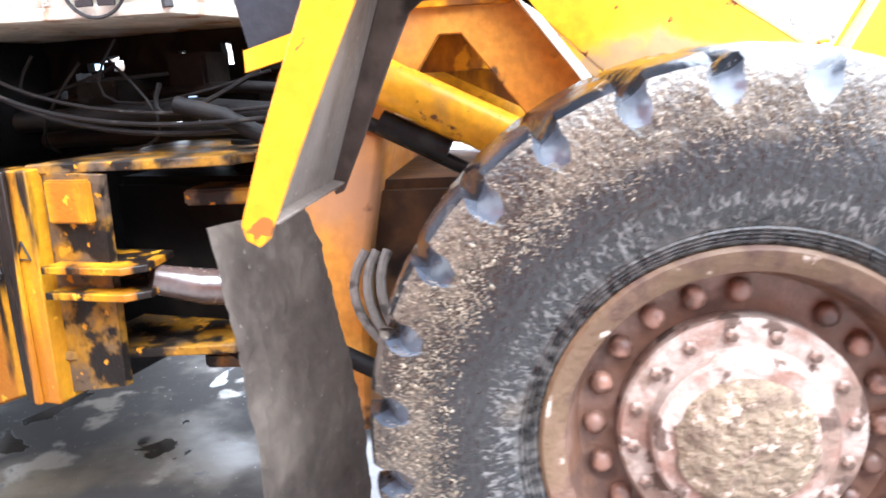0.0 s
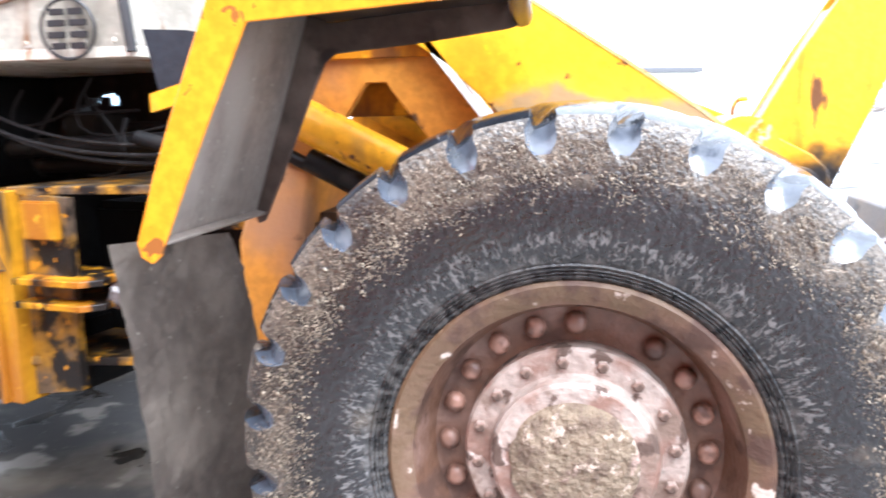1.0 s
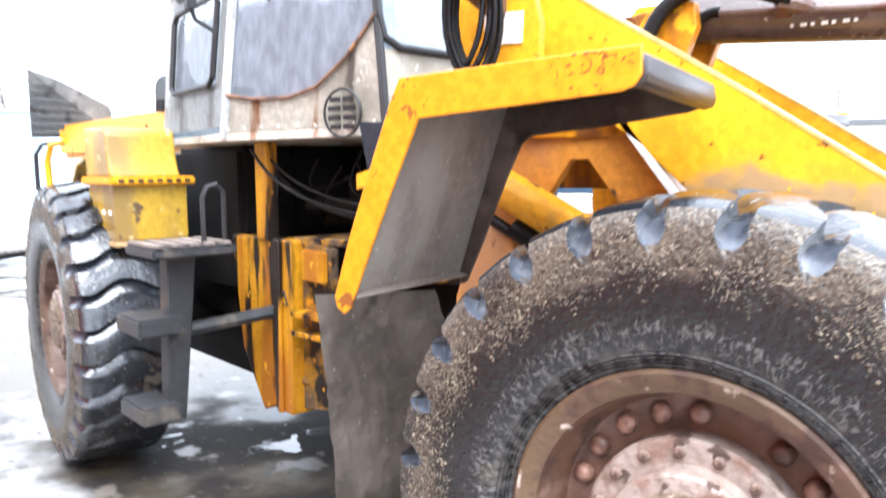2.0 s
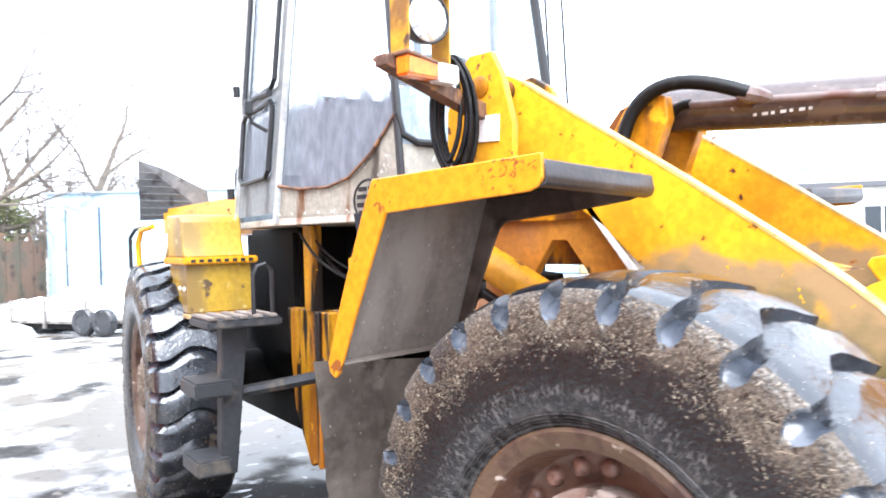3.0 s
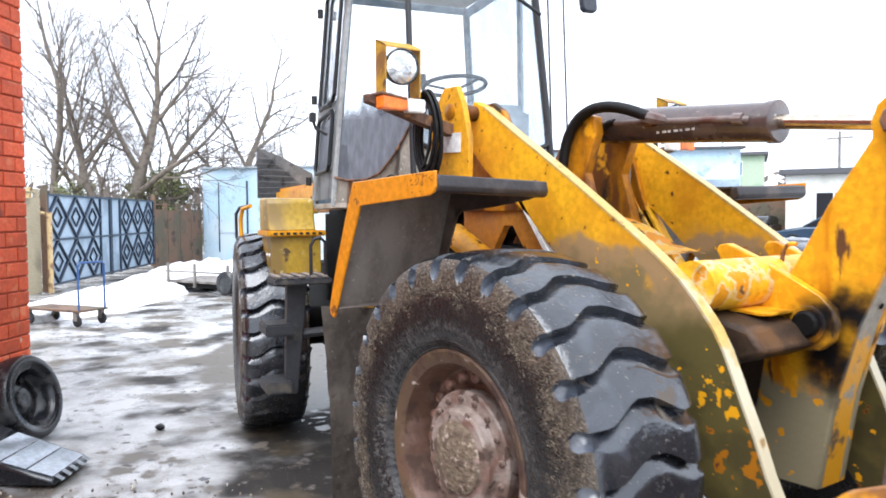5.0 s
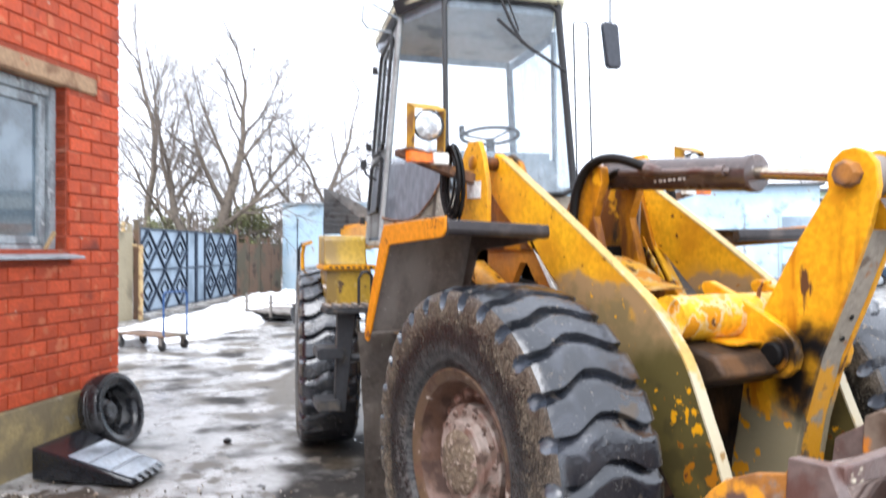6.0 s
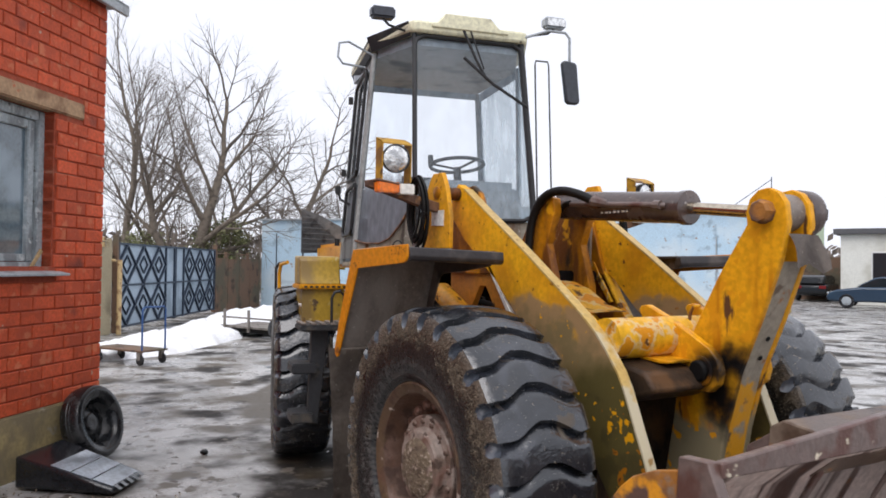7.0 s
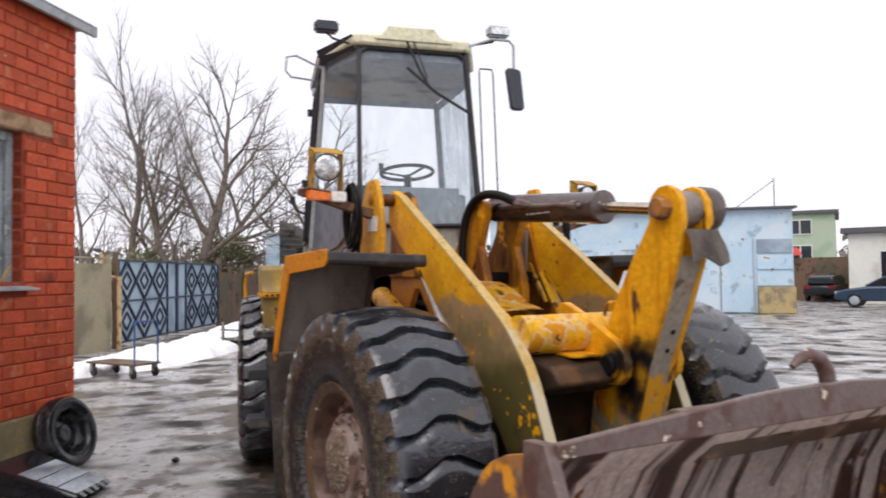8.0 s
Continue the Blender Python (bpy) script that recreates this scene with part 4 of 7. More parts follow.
bm = bmesh.new()
rows = []
for i in range(5):
    w = i / 4
    rows.append([bm.verts.new((1.04 + 0.05 * w + 0.012 * math.sin(j * 1.7 + i), 1.24 + 0.075 * j, 1.82 - 0.15 * w + 0.025 * math.sin(j * 2.1) * w)) for j in range(4)])
for a, b in zip(rows, rows[1:]):
    for j in range(3):
        bm.faces.new((a[j], a[j + 1], b[j + 1], b[j]))
bmesh.ops.solidify(bm, geom=bm.faces[:], thickness=0.006)
part("bent_guard", bm, M["grey_steel"], crank, "bent grey sheet guard")
bm = bmesh.new()
sweep(bm, arc((0.505, 1.24, 1.33), (0.46, 1.27, 1.50), (0.54, 1.27, 1.48), 8), 0.009, 8)
part("hook", bm, M["dirty_yellow"], crank)

# tilt cylinder
bm = bmesh.new()
sweep(bm, [(-0.50, 1.27, 2.036), (-0.48, 1.27, 2.035), (0.40, 1.32, 1.972)], [0.06, 0.082, 0.082], 32)
cyl = part("tilt_cylinder", bm, M["cylinder"], loader, "oily brown hydraulic cylinder")
bm = bmesh.new()
sweep(bm, [(0.39, 1.32, 1.9725), (0.393, 1.32, 1.9725), (0.43, 1.32, 1.971), (0.435, 1.32, 1.971)], [0.082, 0.088, 0.088, 0.080], 32)
part("gland", bm, M["cylinder"], cyl)
bm = bmesh.new()
sweep(bm, [(0.42, 1.32, 1.971), (0.88, 1.32, 1.922)], 0.03, 18)
part("piston_rod", bm, M["steel"], cyl, "bright steel piston rod")
bm = bmesh.new()
sweep(bm, [(-0.40, 1.175, 2.028), (-0.36, 1.165, 2.030), (0.24, 1.205, 1.992), (0.32, 1.212, 1.986), (0.345, 1.235, 1.982)], 0.015, 10)
sweep(bm, [(-0.13, 1.176, 2.016), (-0.08, 1.180, 2.013)], 0.024, 8)
sweep(bm, [(0.295, 1.21, 1.988), (0.335, 1.216, 1.985)], 0.024, 8)
part("oil_pipe", bm, M["bucket_lip"], cyl, "thin steel oil pipe along the cylinder")
bm = bmesh.new()
sweep(bm, arc((-0.52, 1.04, 1.66), (-0.57, 1.05, 2.27), (-0.07, 1.125, 2.03), 18), 0.026, 12)
part("hose", bm, M["hose"], loader, "thick black hydraulic hose")
bm = bmesh.new()
sweep(bm, arc((-0.47, 1.10, 1.66), (-0.42, 1.16, 2.05), (-0.30, 1.165, 2.03), 12), 0.018, 10)
part("hose", bm, M["hose"], loader, "thick black hydraulic hose")
bm = bmesh.new()
sweep(bm, [(-0.10, 1.13, 2.035), (-0.06, 1.13, 2.025), (-0.04, 1.15, 2.02), (-0.03, 1.18, 2.015)], [0.030, 0.032, 0.026, 0.022], 8)
part("hose_fitting", bm, M["bucket_lip"], cyl, "scuffed steel hose fitting")
for i in range(7):
    bm = bmesh.new()
    x = -0.09 + 0.030 * i
    prism(bm, [(x, 1.962), (x + 0.010 + 0.008 * (i % 2), 1.962), (x + 0.010 + 0.008 * (i % 2), 1.972), (x, 1.972)], 1.205 + 0.0017 * i, 1.211 + 0.0017 * i)
    part("marking_bar", bm, M["sticker"], cyl, "faded white stencilled marking")

# towers
for mm in BOTH:
    bm = bmesh.new()
    prism(bm, [(-0.94, 1.765), (-0.93, 2.02), (-0.86, 2.16), (-0.82, 2.205), (-0.72, 2.205), (-0.675, 2.12), (-0.63, 1.95), (-0.635, 1.765)], 0.555, 0.585, mm)
    ear = part("tower_ear", bm, M["yellow"], loader, "yellow boom pivot plate", bevel=0.004)
    bm = bmesh.new()
    prism(bm, [(-0.82, 1.90), (-0.69, 1.895), (-0.685, 1.985), (-0.82, 1.99)], 0.548, 0.5545, mm)
    part("sticker", bm, M["sticker"], ear, "worn white sticker")
    bm = bmesh.new()
    prism(bm, [(-0.95, 1.62), (-0.90, 2.03), (-0.82, 2.12), (-0.70, 2.14), (-0.62, 2.09), (-0.56, 1.98), (-0.50, 1.80), (-0.44, 1.62)], 0.756, 0.785, mm)
    part("inner_ear", bm, M["rusty_bracket"], loader, bevel=0.004)
    bm = bmesh.new()
    sweep(bm, [(-0.77, 0.545, 2.09), (-0.77, 0.550, 2.09), (-0.77, 0.80, 2.09)], [0.03, 0.038, 0.038], 18, m=mm)
    part("pivot_bolt", bm, M["rusty_bracket"], loader)
bm = bmesh.new()
prism(bm, [(-0.96, 1.66), (-0.46, 1.66), (-0.10, 1.22), (0.0, 0.95), (-0.17, 0.95), (-0.42, 1.34), (-0.58, 1.55), (-0.64, 1.55), (-0.79, 1.33), (-0.96, 1.20)], 0.775, 0.815)
tp = part("tower_plate", bm, M["frame_paint"], loader, "orange-brown frame plate with worn paint", bevel=0.004)
# white strip paints the light on the plate's upward edge
bm = bmesh.new()
prism(bm, [(-0.45, 1.66), (-0.43, 1.665), (-0.08, 1.22), (-0.10, 1.20)], 0.70, 0.83)
part("edge_strip", bm, M["sticker"], tp, "plate edge with its light painted as a white strip")
for y in (1.09, 1.35):
    bm = bmesh.new()
    prism(bm, [(-0.95, 1.45), (-0.66, 1.82), (-0.52, 2.04), (-0.44, 2.085), (-0.36, 2.06), (-0.35, 1.98), (-0.42, 1.8), (-0.34, 1.55), (-0.34, 1.45)], y, y + 0.055)
    part("cylinder_bracket", bm, M["rusty_bracket"], loader, "yellow cylinder bracket with rust", bevel=0.005)
FAR_TOWER = [(-0.95, 1.20), (-0.95, 1.64), (-0.78, 1.66), (-0.70, 1.93), (-0.61, 1.985), (-0.53, 1.80), (-0.46, 1.65), (-0.37, 1.51), (-0.27, 1.37), (-0.12, 1.15), (-0.30, 1.15)]
bm = bmesh.new()
prism(bm, FAR_TOWER, 1.605, 1.63)
far_plate = part("tower_plate", bm, M["rusty_bracket"], loader, "rusty brown inner tower plate", bevel=0.003)
edge_ = FAR_TOWER[4:10]
bm = bmesh.new()
prism(bm, [(x + 0.006, z + 0.003) for x, z in edge_] + [(x - 0.008, z - 0.004) for x, z in edge_[::-1]], 1.565, 1.634)
part("edge_strip", bm, M["flaking"], far_plate, "worn yellow rim along the tower plate", bevel=0.002)
bm = bmesh.new()
prism(bm, [(-0.605, 1.705), (-0.52, 1.70), (-0.47, 1.62), (-0.36, 1.46), (-0.385, 1.45), (-0.50, 1.60)], 1.548, 1.564)
part("gusset", bm, M["flaking"], far_plate, "yellow gusset with flaking paint", bevel=0.003)
bm = bmesh.new()
prism(bm, [(-0.62, 1.91), (-0.50, 1.91), (-0.51, 1.65), (-0.78, 1.65)], 1.50, 1.518)
part("bracket_web", bm, M["grey_steel"], loader, "muddy grey plate behind the cylinder bracket", bevel=0.003)
bm = bmesh.new()
box(bm, (-0.86, 0.83, 1.575), (-0.48, 1.545, 1.645), bevel=0.01)
part("top_plate", bm, M["black"], loader)

# front frame and axle
bm = bmesh.new()
box(bm, (-0.90, 0.82, 0.50), (0.28, 1.68, 1.15), bevel=0.03)
part("front_frame", bm, M["dark_frame"], loader, "dark greasy front frame")
bm = bmesh.new()
prism(bm, [(-1.07, 0.40), (-0.90, 0.40), (-0.88, 0.9), (-0.80, 1.30), (-0.96, 1.34), (-1.06, 1.08)], 0.72, 1.78)
part("frame_column", bm, M["frame_paint"], loader, "muddy yellow-brown frame column", bevel=0.02)
for z in (1.08, 0.53):
    bm = bmesh.new()
    box(bm, (-1.50, 0.92, z), (-1.0, 1.58, z + 0.05), bevel=0.008)
    part("joint_plate", bm, M["oily_plate"], loader, "oily yellow articulation joint plate")
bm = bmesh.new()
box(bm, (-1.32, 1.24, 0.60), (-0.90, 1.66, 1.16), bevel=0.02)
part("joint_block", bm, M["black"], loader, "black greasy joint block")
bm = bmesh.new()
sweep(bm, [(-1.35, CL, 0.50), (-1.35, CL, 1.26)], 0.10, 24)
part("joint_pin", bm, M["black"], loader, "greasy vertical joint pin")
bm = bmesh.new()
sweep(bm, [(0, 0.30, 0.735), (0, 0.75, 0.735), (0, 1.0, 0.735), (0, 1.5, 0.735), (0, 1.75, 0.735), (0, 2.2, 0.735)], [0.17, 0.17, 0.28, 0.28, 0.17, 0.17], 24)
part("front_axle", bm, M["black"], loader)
for mm in BOTH:
    bm = bmesh.new()
    sweep(bm, [(-0.94, 0.685, 1.515), (-0.92, 0.685, 1.505), (-0.08, 0.685, 1.08)], [0.05, 0.062, 0.062], 22, m=mm)
    part("lift_cylinder", bm, M["yellow"], loader, "orange-yellow lift cylinder")
    bm = bmesh.new()
    sweep(bm, [(-0.90, 0.70, 1.36), (-0.20, 0.70, 1.0)], 0.02, 12, m=mm)
    sweep(bm, [(-0.80, 0.69, 1.33), (-0.62, 0.69, 1.24)], 0.034, 12, m=mm)
    part("oil_line", bm, M["hose"], loader)
    for j in range(3):
        bm = bmesh.new()
        sweep(bm, arc((-0.86 + 0.03 * j, 0.66, 0.98), (-0.98 + 0.05 * j, 0.60 - 0.02 * j, 0.82), (-0.70 + 0.05 * j, 0.62, 0.62 - 0.05 * j), 10), 0.014, 8, m=mm)
        part("hose", bm, M["dusty_hose"], loader, "dusty thin hydraulic hose")
    bm = bmesh.new()
    sweep(bm, [(-1.0, 0.66, 0.70), (-0.90, 0.62, 0.67), (-0.82, 0.60, 0.64)], 0.028, 10, m=mm)
    part("hose_fitting", bm, M["black"], loader)

bm = bmesh.new()
prism(bm, [(-1.45, 0.62), (-1.0, 0.56), (-0.95, 0.36), (-1.10, 0.34)], 0.90, 1.60)
part("belly_plate", bm, M["black"], loader, "black oily belly plate", bevel=0.01)

# front fenders and flaps
def taper(bm, mm):
    """Draws the front edge back towards the loader's middle."""
    for v in bm.verts:
        if v.co.y > 0.3 and v.co.x > -0.4:
            v.co += Vector((-0.036, 0, -0.014))
    if mm:
        bm.transform(mm)


for mm in (None, FAR_FENDER):
    bm = bmesh.new()
    prism(bm, [(-0.10, 1.765), (-0.10, 1.705), (-0.115, 1.685), (-0.14, 1.675), (-0.655, 1.645), (-0.745, 1.465), (-0.81, 1.33), (-0.872, 1.195), (-0.886, 1.163), (-0.908, 1.145), (-0.933, 1.160), (-0.941, 1.19), (-0.886, 1.345), (-0.838, 1.462), (-0.742, 1.685), (-0.710, 1.745)], -0.004, 0.008, mm)
    part("fender_flange", bm, M["flange"], loader, "bright yellow fender flange with chipped paint", bevel=0.003)
    bm = bmesh.new()
    prism(bm, [(-0.722, 1.742), (-0.715, 1.732), (-0.897, 1.20), (-0.907, 1.203)], 0.008, 0.532, mm)
    fender = part("fender", bm, M["grey_steel"], loader, "dirty grey front fender sheet", bevel=0.002)
    bm = bmesh.new()
    prism(bm, [(-0.140, 1.744), (-0.098, 1.752), (-0.090, 1.71), (-0.098, 1.690), (-0.125, 1.684), (-0.142, 1.70)], 0.008, 0.580)
    taper(bm, mm)
    lip_ = part("fender_lip", bm, M["fender_dark"], fender, bevel=0.006)
    bm = bmesh.new()
    prism(bm, [(-0.140, 1.754), (-0.140, 1.744), (-0.66, 1.70), (-0.712, 1.728), (-0.718, 1.742)], 0.008, 0.560)
    taper(bm, mm)
    part("fender_roof", bm, M["fender_dark"], fender, "mud-blackened top of the fender", bevel=0.002)
    bm = bmesh.new()
    prism(bm, [(-0.142, 1.743), (-0.66, 1.699), (-0.716, 1.727), (-0.905, 1.19), (-0.895, 1.16), (-0.872, 1.17), (-0.815, 1.29), (-0.727, 1.488), (-0.675, 1.595), (-0.645, 1.618), (-0.41, 1.637), (-0.18, 1.664), (-0.142, 1.676)], 0.520, 0.531, mm)
    part("inner_flange", bm, M["brown_sheet"], fender, "muddy inner flange of the fender", bevel=0.004)
    bm = bmesh.new()
    prism(bm, [(-0.910, 1.206), (-0.898, 1.20), (-0.868, 1.194), (-0.870, 1.187), (-0.900, 1.191), (-0.914, 1.199)], 0.008, 0.528, mm)
    part("bottom_fold", bm, M["grey_steel"], fender, "folded bottom edge of the fender sheet", bevel=0.002)
    bm = bmesh.new()
    prism(bm, [(-0.93, 1.512), (-0.80, 1.548), (-0.80, 1.505), (-0.93, 1.472)], 0.08, 0.10, mm)
    part("fender_stay", bm, M["yellow"], fender)
    bm = bmesh.new()
    prism(bm, [(-0.935, 1.49), (-0.84, 1.49), (-0.80, 1.64), (-0.865, 1.652), (-0.972, 1.658)], 0.14, 0.156, mm)
    part("stay_plate", bm, M["stay_plate"], fender, "dull blue-black stay plate")
    bm = bmesh.new()
    rows = []
    for j in range(71):
        w = j / 70
        z = 1.19 - 0.93 * w
        row = []
        for i in range(41):
            q = i / 40
            y = -0.015 + 0.50 * q
            lump = max(0.0, noise.noise(Vector((y * 46, z * 46, 4))) - 0.05) * 0.010 + max(0.0, noise.noise(Vector((y * 17, z * 17, 9)))) * 0.008
            x = -1.005 + 0.045 * math.sin(w * 2.4) + 0.11 * q ** 1.6 * (0.35 + 0.65 * w) + 0.006 * noise.noise(Vector((y * 9, z * 9, 1))) + lump
            p = Vector((x, y + 0.03 * w + 0.004 * noise.noise(Vector((z * 14, 3, 1))), z - 0.05 * q * (1 - w) ** 6))
            row.append(bm.verts.new(mm @ p if mm else p))
        rows.append(row)
    for a, b in zip(rows, rows[1:]):
        for i in range(40):
            bm.faces.new((a[i], a[i + 1], b[i + 1], b[i]))
    bmesh.ops.solidify(bm, geom=bm.faces[:], thickness=0.016)
    part("mud_flap", bm, M["mudflap"], loader, "thick rubber mud flap coated with grey mud")

# work lamps on the towers
for mm in (None, Matrix.Translation((-0.08, 0.19, -0.08)) @ MY):
    bm = bmesh.new()
    prism(bm, [(0.10, 2.10), (0.10, 2.135), (0.56, 2.03), (0.56, 1.97)], -0.80, -0.745, mm, axis="x")
    prism(bm, [(0.125, 2.140), (0.26, 2.120), (0.26, 2.110), (0.125, 2.128)], -0.84, -0.68, mm, axis="x")
    arm = part("lamp_arm", bm, M["brown_rust"], loader, "rusty brown lamp arm", bevel=0.003)
    bm = bmesh.new()
    for y0, y1 in ((0.168, 0.174), (0.348, 0.354)):
        prism(bm, [(-0.80, 2.13), (-0.72, 2.13), (-0.715, 2.345), (-0.74, 2.36), (-0.80, 2.385)], y0, y1, mm)
    prism(bm, [(-0.80, 2.385), (-0.74, 2.36), (-0.715, 2.345), (-0.715, 2.339), (-0.74, 2.353), (-0.80, 2.379)], 0.168, 0.354, mm)
    part("lamp_guard", bm, M["guard_yellow"], arm, "yellow sheet lamp guard")
    tilt = Matrix.Translation((-0.735, 0.258, 2.262)) @ Matrix.Rotation(radians(80), 4, "Z") @ Matrix.Rotation(radians(4), 4, "X")
    tm = (mm @ tilt) if mm else tilt
    bm = bmesh.new()
    lathe(bm, [(0.0, 0.085), (0.045, 0.08), (0.070, 0.04), (0.080, 0.0), (0.082, -0.018), (0.076, -0.024), (0.073, -0.016), (0.0, -0.014)], 32, tm)
    lamp = part("work_lamp", bm, M["dark_trim"], arm, "round work lamp in a black housing")
    bm = bmesh.new()
    lathe(bm, [(0.0, -0.030), (0.035, -0.029), (0.060, -0.024), (0.074, -0.018), (0.073, -0.0165)], 32, tm)
    lens = part("lens", bm, M["lamp_glass"], arm, "clear ribbed lamp lens")
    bm = bmesh.new()
    box(bm, (-0.74, 0.13, 2.065), (-0.685, 0.265, 2.125), mm, 0.006)
    part("indicator", bm, M["orange"], arm, "orange indicator lens")
    bm = bmesh.new()
    box(bm, (-0.74, 0.268, 2.06), (-0.685, 0.36, 2.12), mm, 0.006)
    part("side_light", bm, M["white_lens"], arm, "white side light lens")
    for j in range(6):
        ax_, az_ = 0.050 + 0.008 * j, 0.155 + 0.012 * j
        yo, ph = 0.45 + 0.009 * ((j * 3) % 6 - 2.5), 0.5 * j
        bm = bmesh.new()
        pts = []
        for i in range(25):
            a = 2 * math.pi * i / 24
            squeeze = 1.0 - 0.45 * max(0.0, -math.sin(a)) ** 3 - 0.25 * max(0.0, math.sin(a)) ** 4
            pts.append((-0.80 + ax_ * squeeze * math.cos(a) + 0.006 * math.sin(ph), yo + 0.010 * math.sin(a + ph), 1.975 + az_ * math.sin(a) + 0.008 * math.cos(ph)))
        sweep(bm, pts, 0.0085, 7, m=mm)
        part("cable", bm, M["hose"], arm)
    bm = bmesh.new()
    sweep(bm, [(-0.81, 0.44, 1.82), (-0.81, 0.43, 1.78), (-0.80, 0.42, 1.755)], 0.012, 8, m=mm)
    part("plug", bm, M["bucket_lip"], arm)

# bucket
SIDE = [(1.30, 0.92), (1.366, 1.0), (1.417, 1.043), (1.498, 1.078), (1.585, 1.098), (1.60, 1.125), (1.70, 1.135), (1.755, 1.0), (1.95, 0.5), (2.25, 0.10), (2.22, 0.04), (1.5, 0.03), (1.32, 0.10), (1.20, 0.28), (1.16, 0.55), (1.22, 0.78)]
SHELL = [(1.70, 1.135), (1.60, 1.11), (1.52, 1.05), (1.34, 0.90), (1.24, 0.72), (1.20, 0.52), (1.24, 0.30), (1.36, 0.12), (1.54, 0.06), (2.25, 0.04)]
BY0, BY1 = -0.03, 2 * FL + 0.03
bm = bmesh.new()
ys = [BY0 + (BY1 - BY0) * i / 16 for i in range(17)]
grid = [[bm.verts.new((x + 0.006 * noise.noise(Vector((y * 3, z * 3, 0))), y, z)) for x, z in SHELL] for y in ys]
for a, b in zip(grid, grid[1:]):
    for i in range(len(SHELL) - 1):
        bm.faces.new((a[i], a[i + 1], b[i + 1], b[i]))
bmesh.ops.solidify(bm, geom=bm.faces[:], thickness=0.025)
bucket = part("bucket", bm, M["bucket"], loader, "brown rusty loading bucket with dark and pale streaks")
for y in (BY0 - 0.025, BY1):
    part("side_plate", quick(prism, SIDE, y, y + 0.025), M["rust"], bucket, "orange rusty bucket side plate", bevel=0.004)
    part("side_edge", quick(prism, [(1.60, 1.142), (1.70, 1.146), (1.765, 1.0), (1.97, 0.5), (1.86, 0.5), (1.66, 0.95), (1.59, 1.02)], y - 0.008, y + 0.033), M["bucket_lip"], bucket, bevel=0.004)
bm = bmesh.new()
prism(bm, [(-0.03, 1.10), (-0.03, 1.145), (0.57, 1.19), (0.80, 1.21), (0.97, 1.218), (1.37, 1.218), (1.54, 1.21), (1.77, 1.19), (2.37, 1.145), (2.37, 1.10)], 1.69, 1.722, axis="x")
part("spill_guard", bm, M["bucket_lip"], bucket, "worn brown spill guard along the top edge", bevel=0.006)
bm = bmesh.new()
sweep(bm, [Vector((1.66, 1.30, 1.19)), Vector((1.66, 1.29, 1.25)), Vector((1.66, 1.25, 1.30)), Vector((1.66, 1.19, 1.318)), Vector((1.66, 1.13, 1.305)), Vector((1.66, 1.09, 1.28))], [0.032, 0.031, 0.029, 0.026, 0.020, 0.012], 12)
part("lifting_hook", bm, M["bucket_lip"], bucket, "curved rusty lifting hook")
bm = bmesh.new()
prism(bm, [(1.16, 0.92), (1.17, 1.05), (1.23, 1.085), (1.40, 1.06), (1.44, 0.98), (1.30, 0.86)], 0.93, 2.30)
part("back_beam", bm, M["back_beam"], bucket, "muddy brown stiffening beam on the bucket's back", bevel=0.008)
for y in (0.95, 1.50):
    bm = bmesh.new()
    prism(bm, [(1.05, 0.95), (1.22, 1.06), (1.40, 1.02), (1.36, 0.90), (1.18, 0.60), (1.0, 0.60)], y, y + 0.04)
    part("bucket_bracket", bm, M["bucket_lip"], bucket, bevel=0.005)

# ---- rear half of the loader ----
def rear_box(name, lo, hi, mat, parent=None, label="", bev=0.008):
    bm = bmesh.new()
    box(bm, lo, hi, RM, bev)
    return part(name, bm, mat, parent or loader, label)


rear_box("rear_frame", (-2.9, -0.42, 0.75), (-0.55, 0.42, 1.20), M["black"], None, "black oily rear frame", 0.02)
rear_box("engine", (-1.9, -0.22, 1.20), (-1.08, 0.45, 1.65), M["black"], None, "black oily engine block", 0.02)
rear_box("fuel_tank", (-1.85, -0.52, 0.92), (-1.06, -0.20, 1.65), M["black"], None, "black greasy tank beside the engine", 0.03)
# two made-up black blocks that keep the belly and its reflection dark
rear_box("transmission", (-2.7, -0.36, 0.42), (-0.45, 0.36, 0.76), M["black"], None, "black block added to darken the loader's belly", 0.05)
rear_box("joint_housing", (-0.50, -0.20, 0.62), (0.25, 0.34, 1.15), M["black"], None, "black block added to darken the space behind the articulation joint", 0.03)


# gaps between pumps and pipes: u0, u1, z0, z1
GAPS = [(-1.03, -1.0, 1.43, 1.45), (-0.93, -0.91, 1.44, 1.52), (-0.89, -0.86, 1.47, 1.51), (-0.86, -0.79, 1.53, 1.55), (-0.78, -0.73, 1.56, 1.58), (-0.75, -0.72, 1.53, 1.55), (-0.84, -0.79, 1.42, 1.46), (-0.91, -0.86, 1.43, 1.45), (-0.77, -0.74, 1.44, 1.47), (-0.43, -0.4, 1.46, 1.57), (-0.71, -0.63, 1.27, 1.33), (-0.52, -0.46, 1.28, 1.31), (-0.23, -0.2, 1.49, 1.59), (-0.23, -0.11, 1.42, 1.5), (-0.42, -0.1, 1.38, 1.44), (-0.4, -0.1, 1.28, 1.35), (-0.22, -0.1, 1.2, 1.25), (-0.36, -0.28, 1.18, 1.23)]


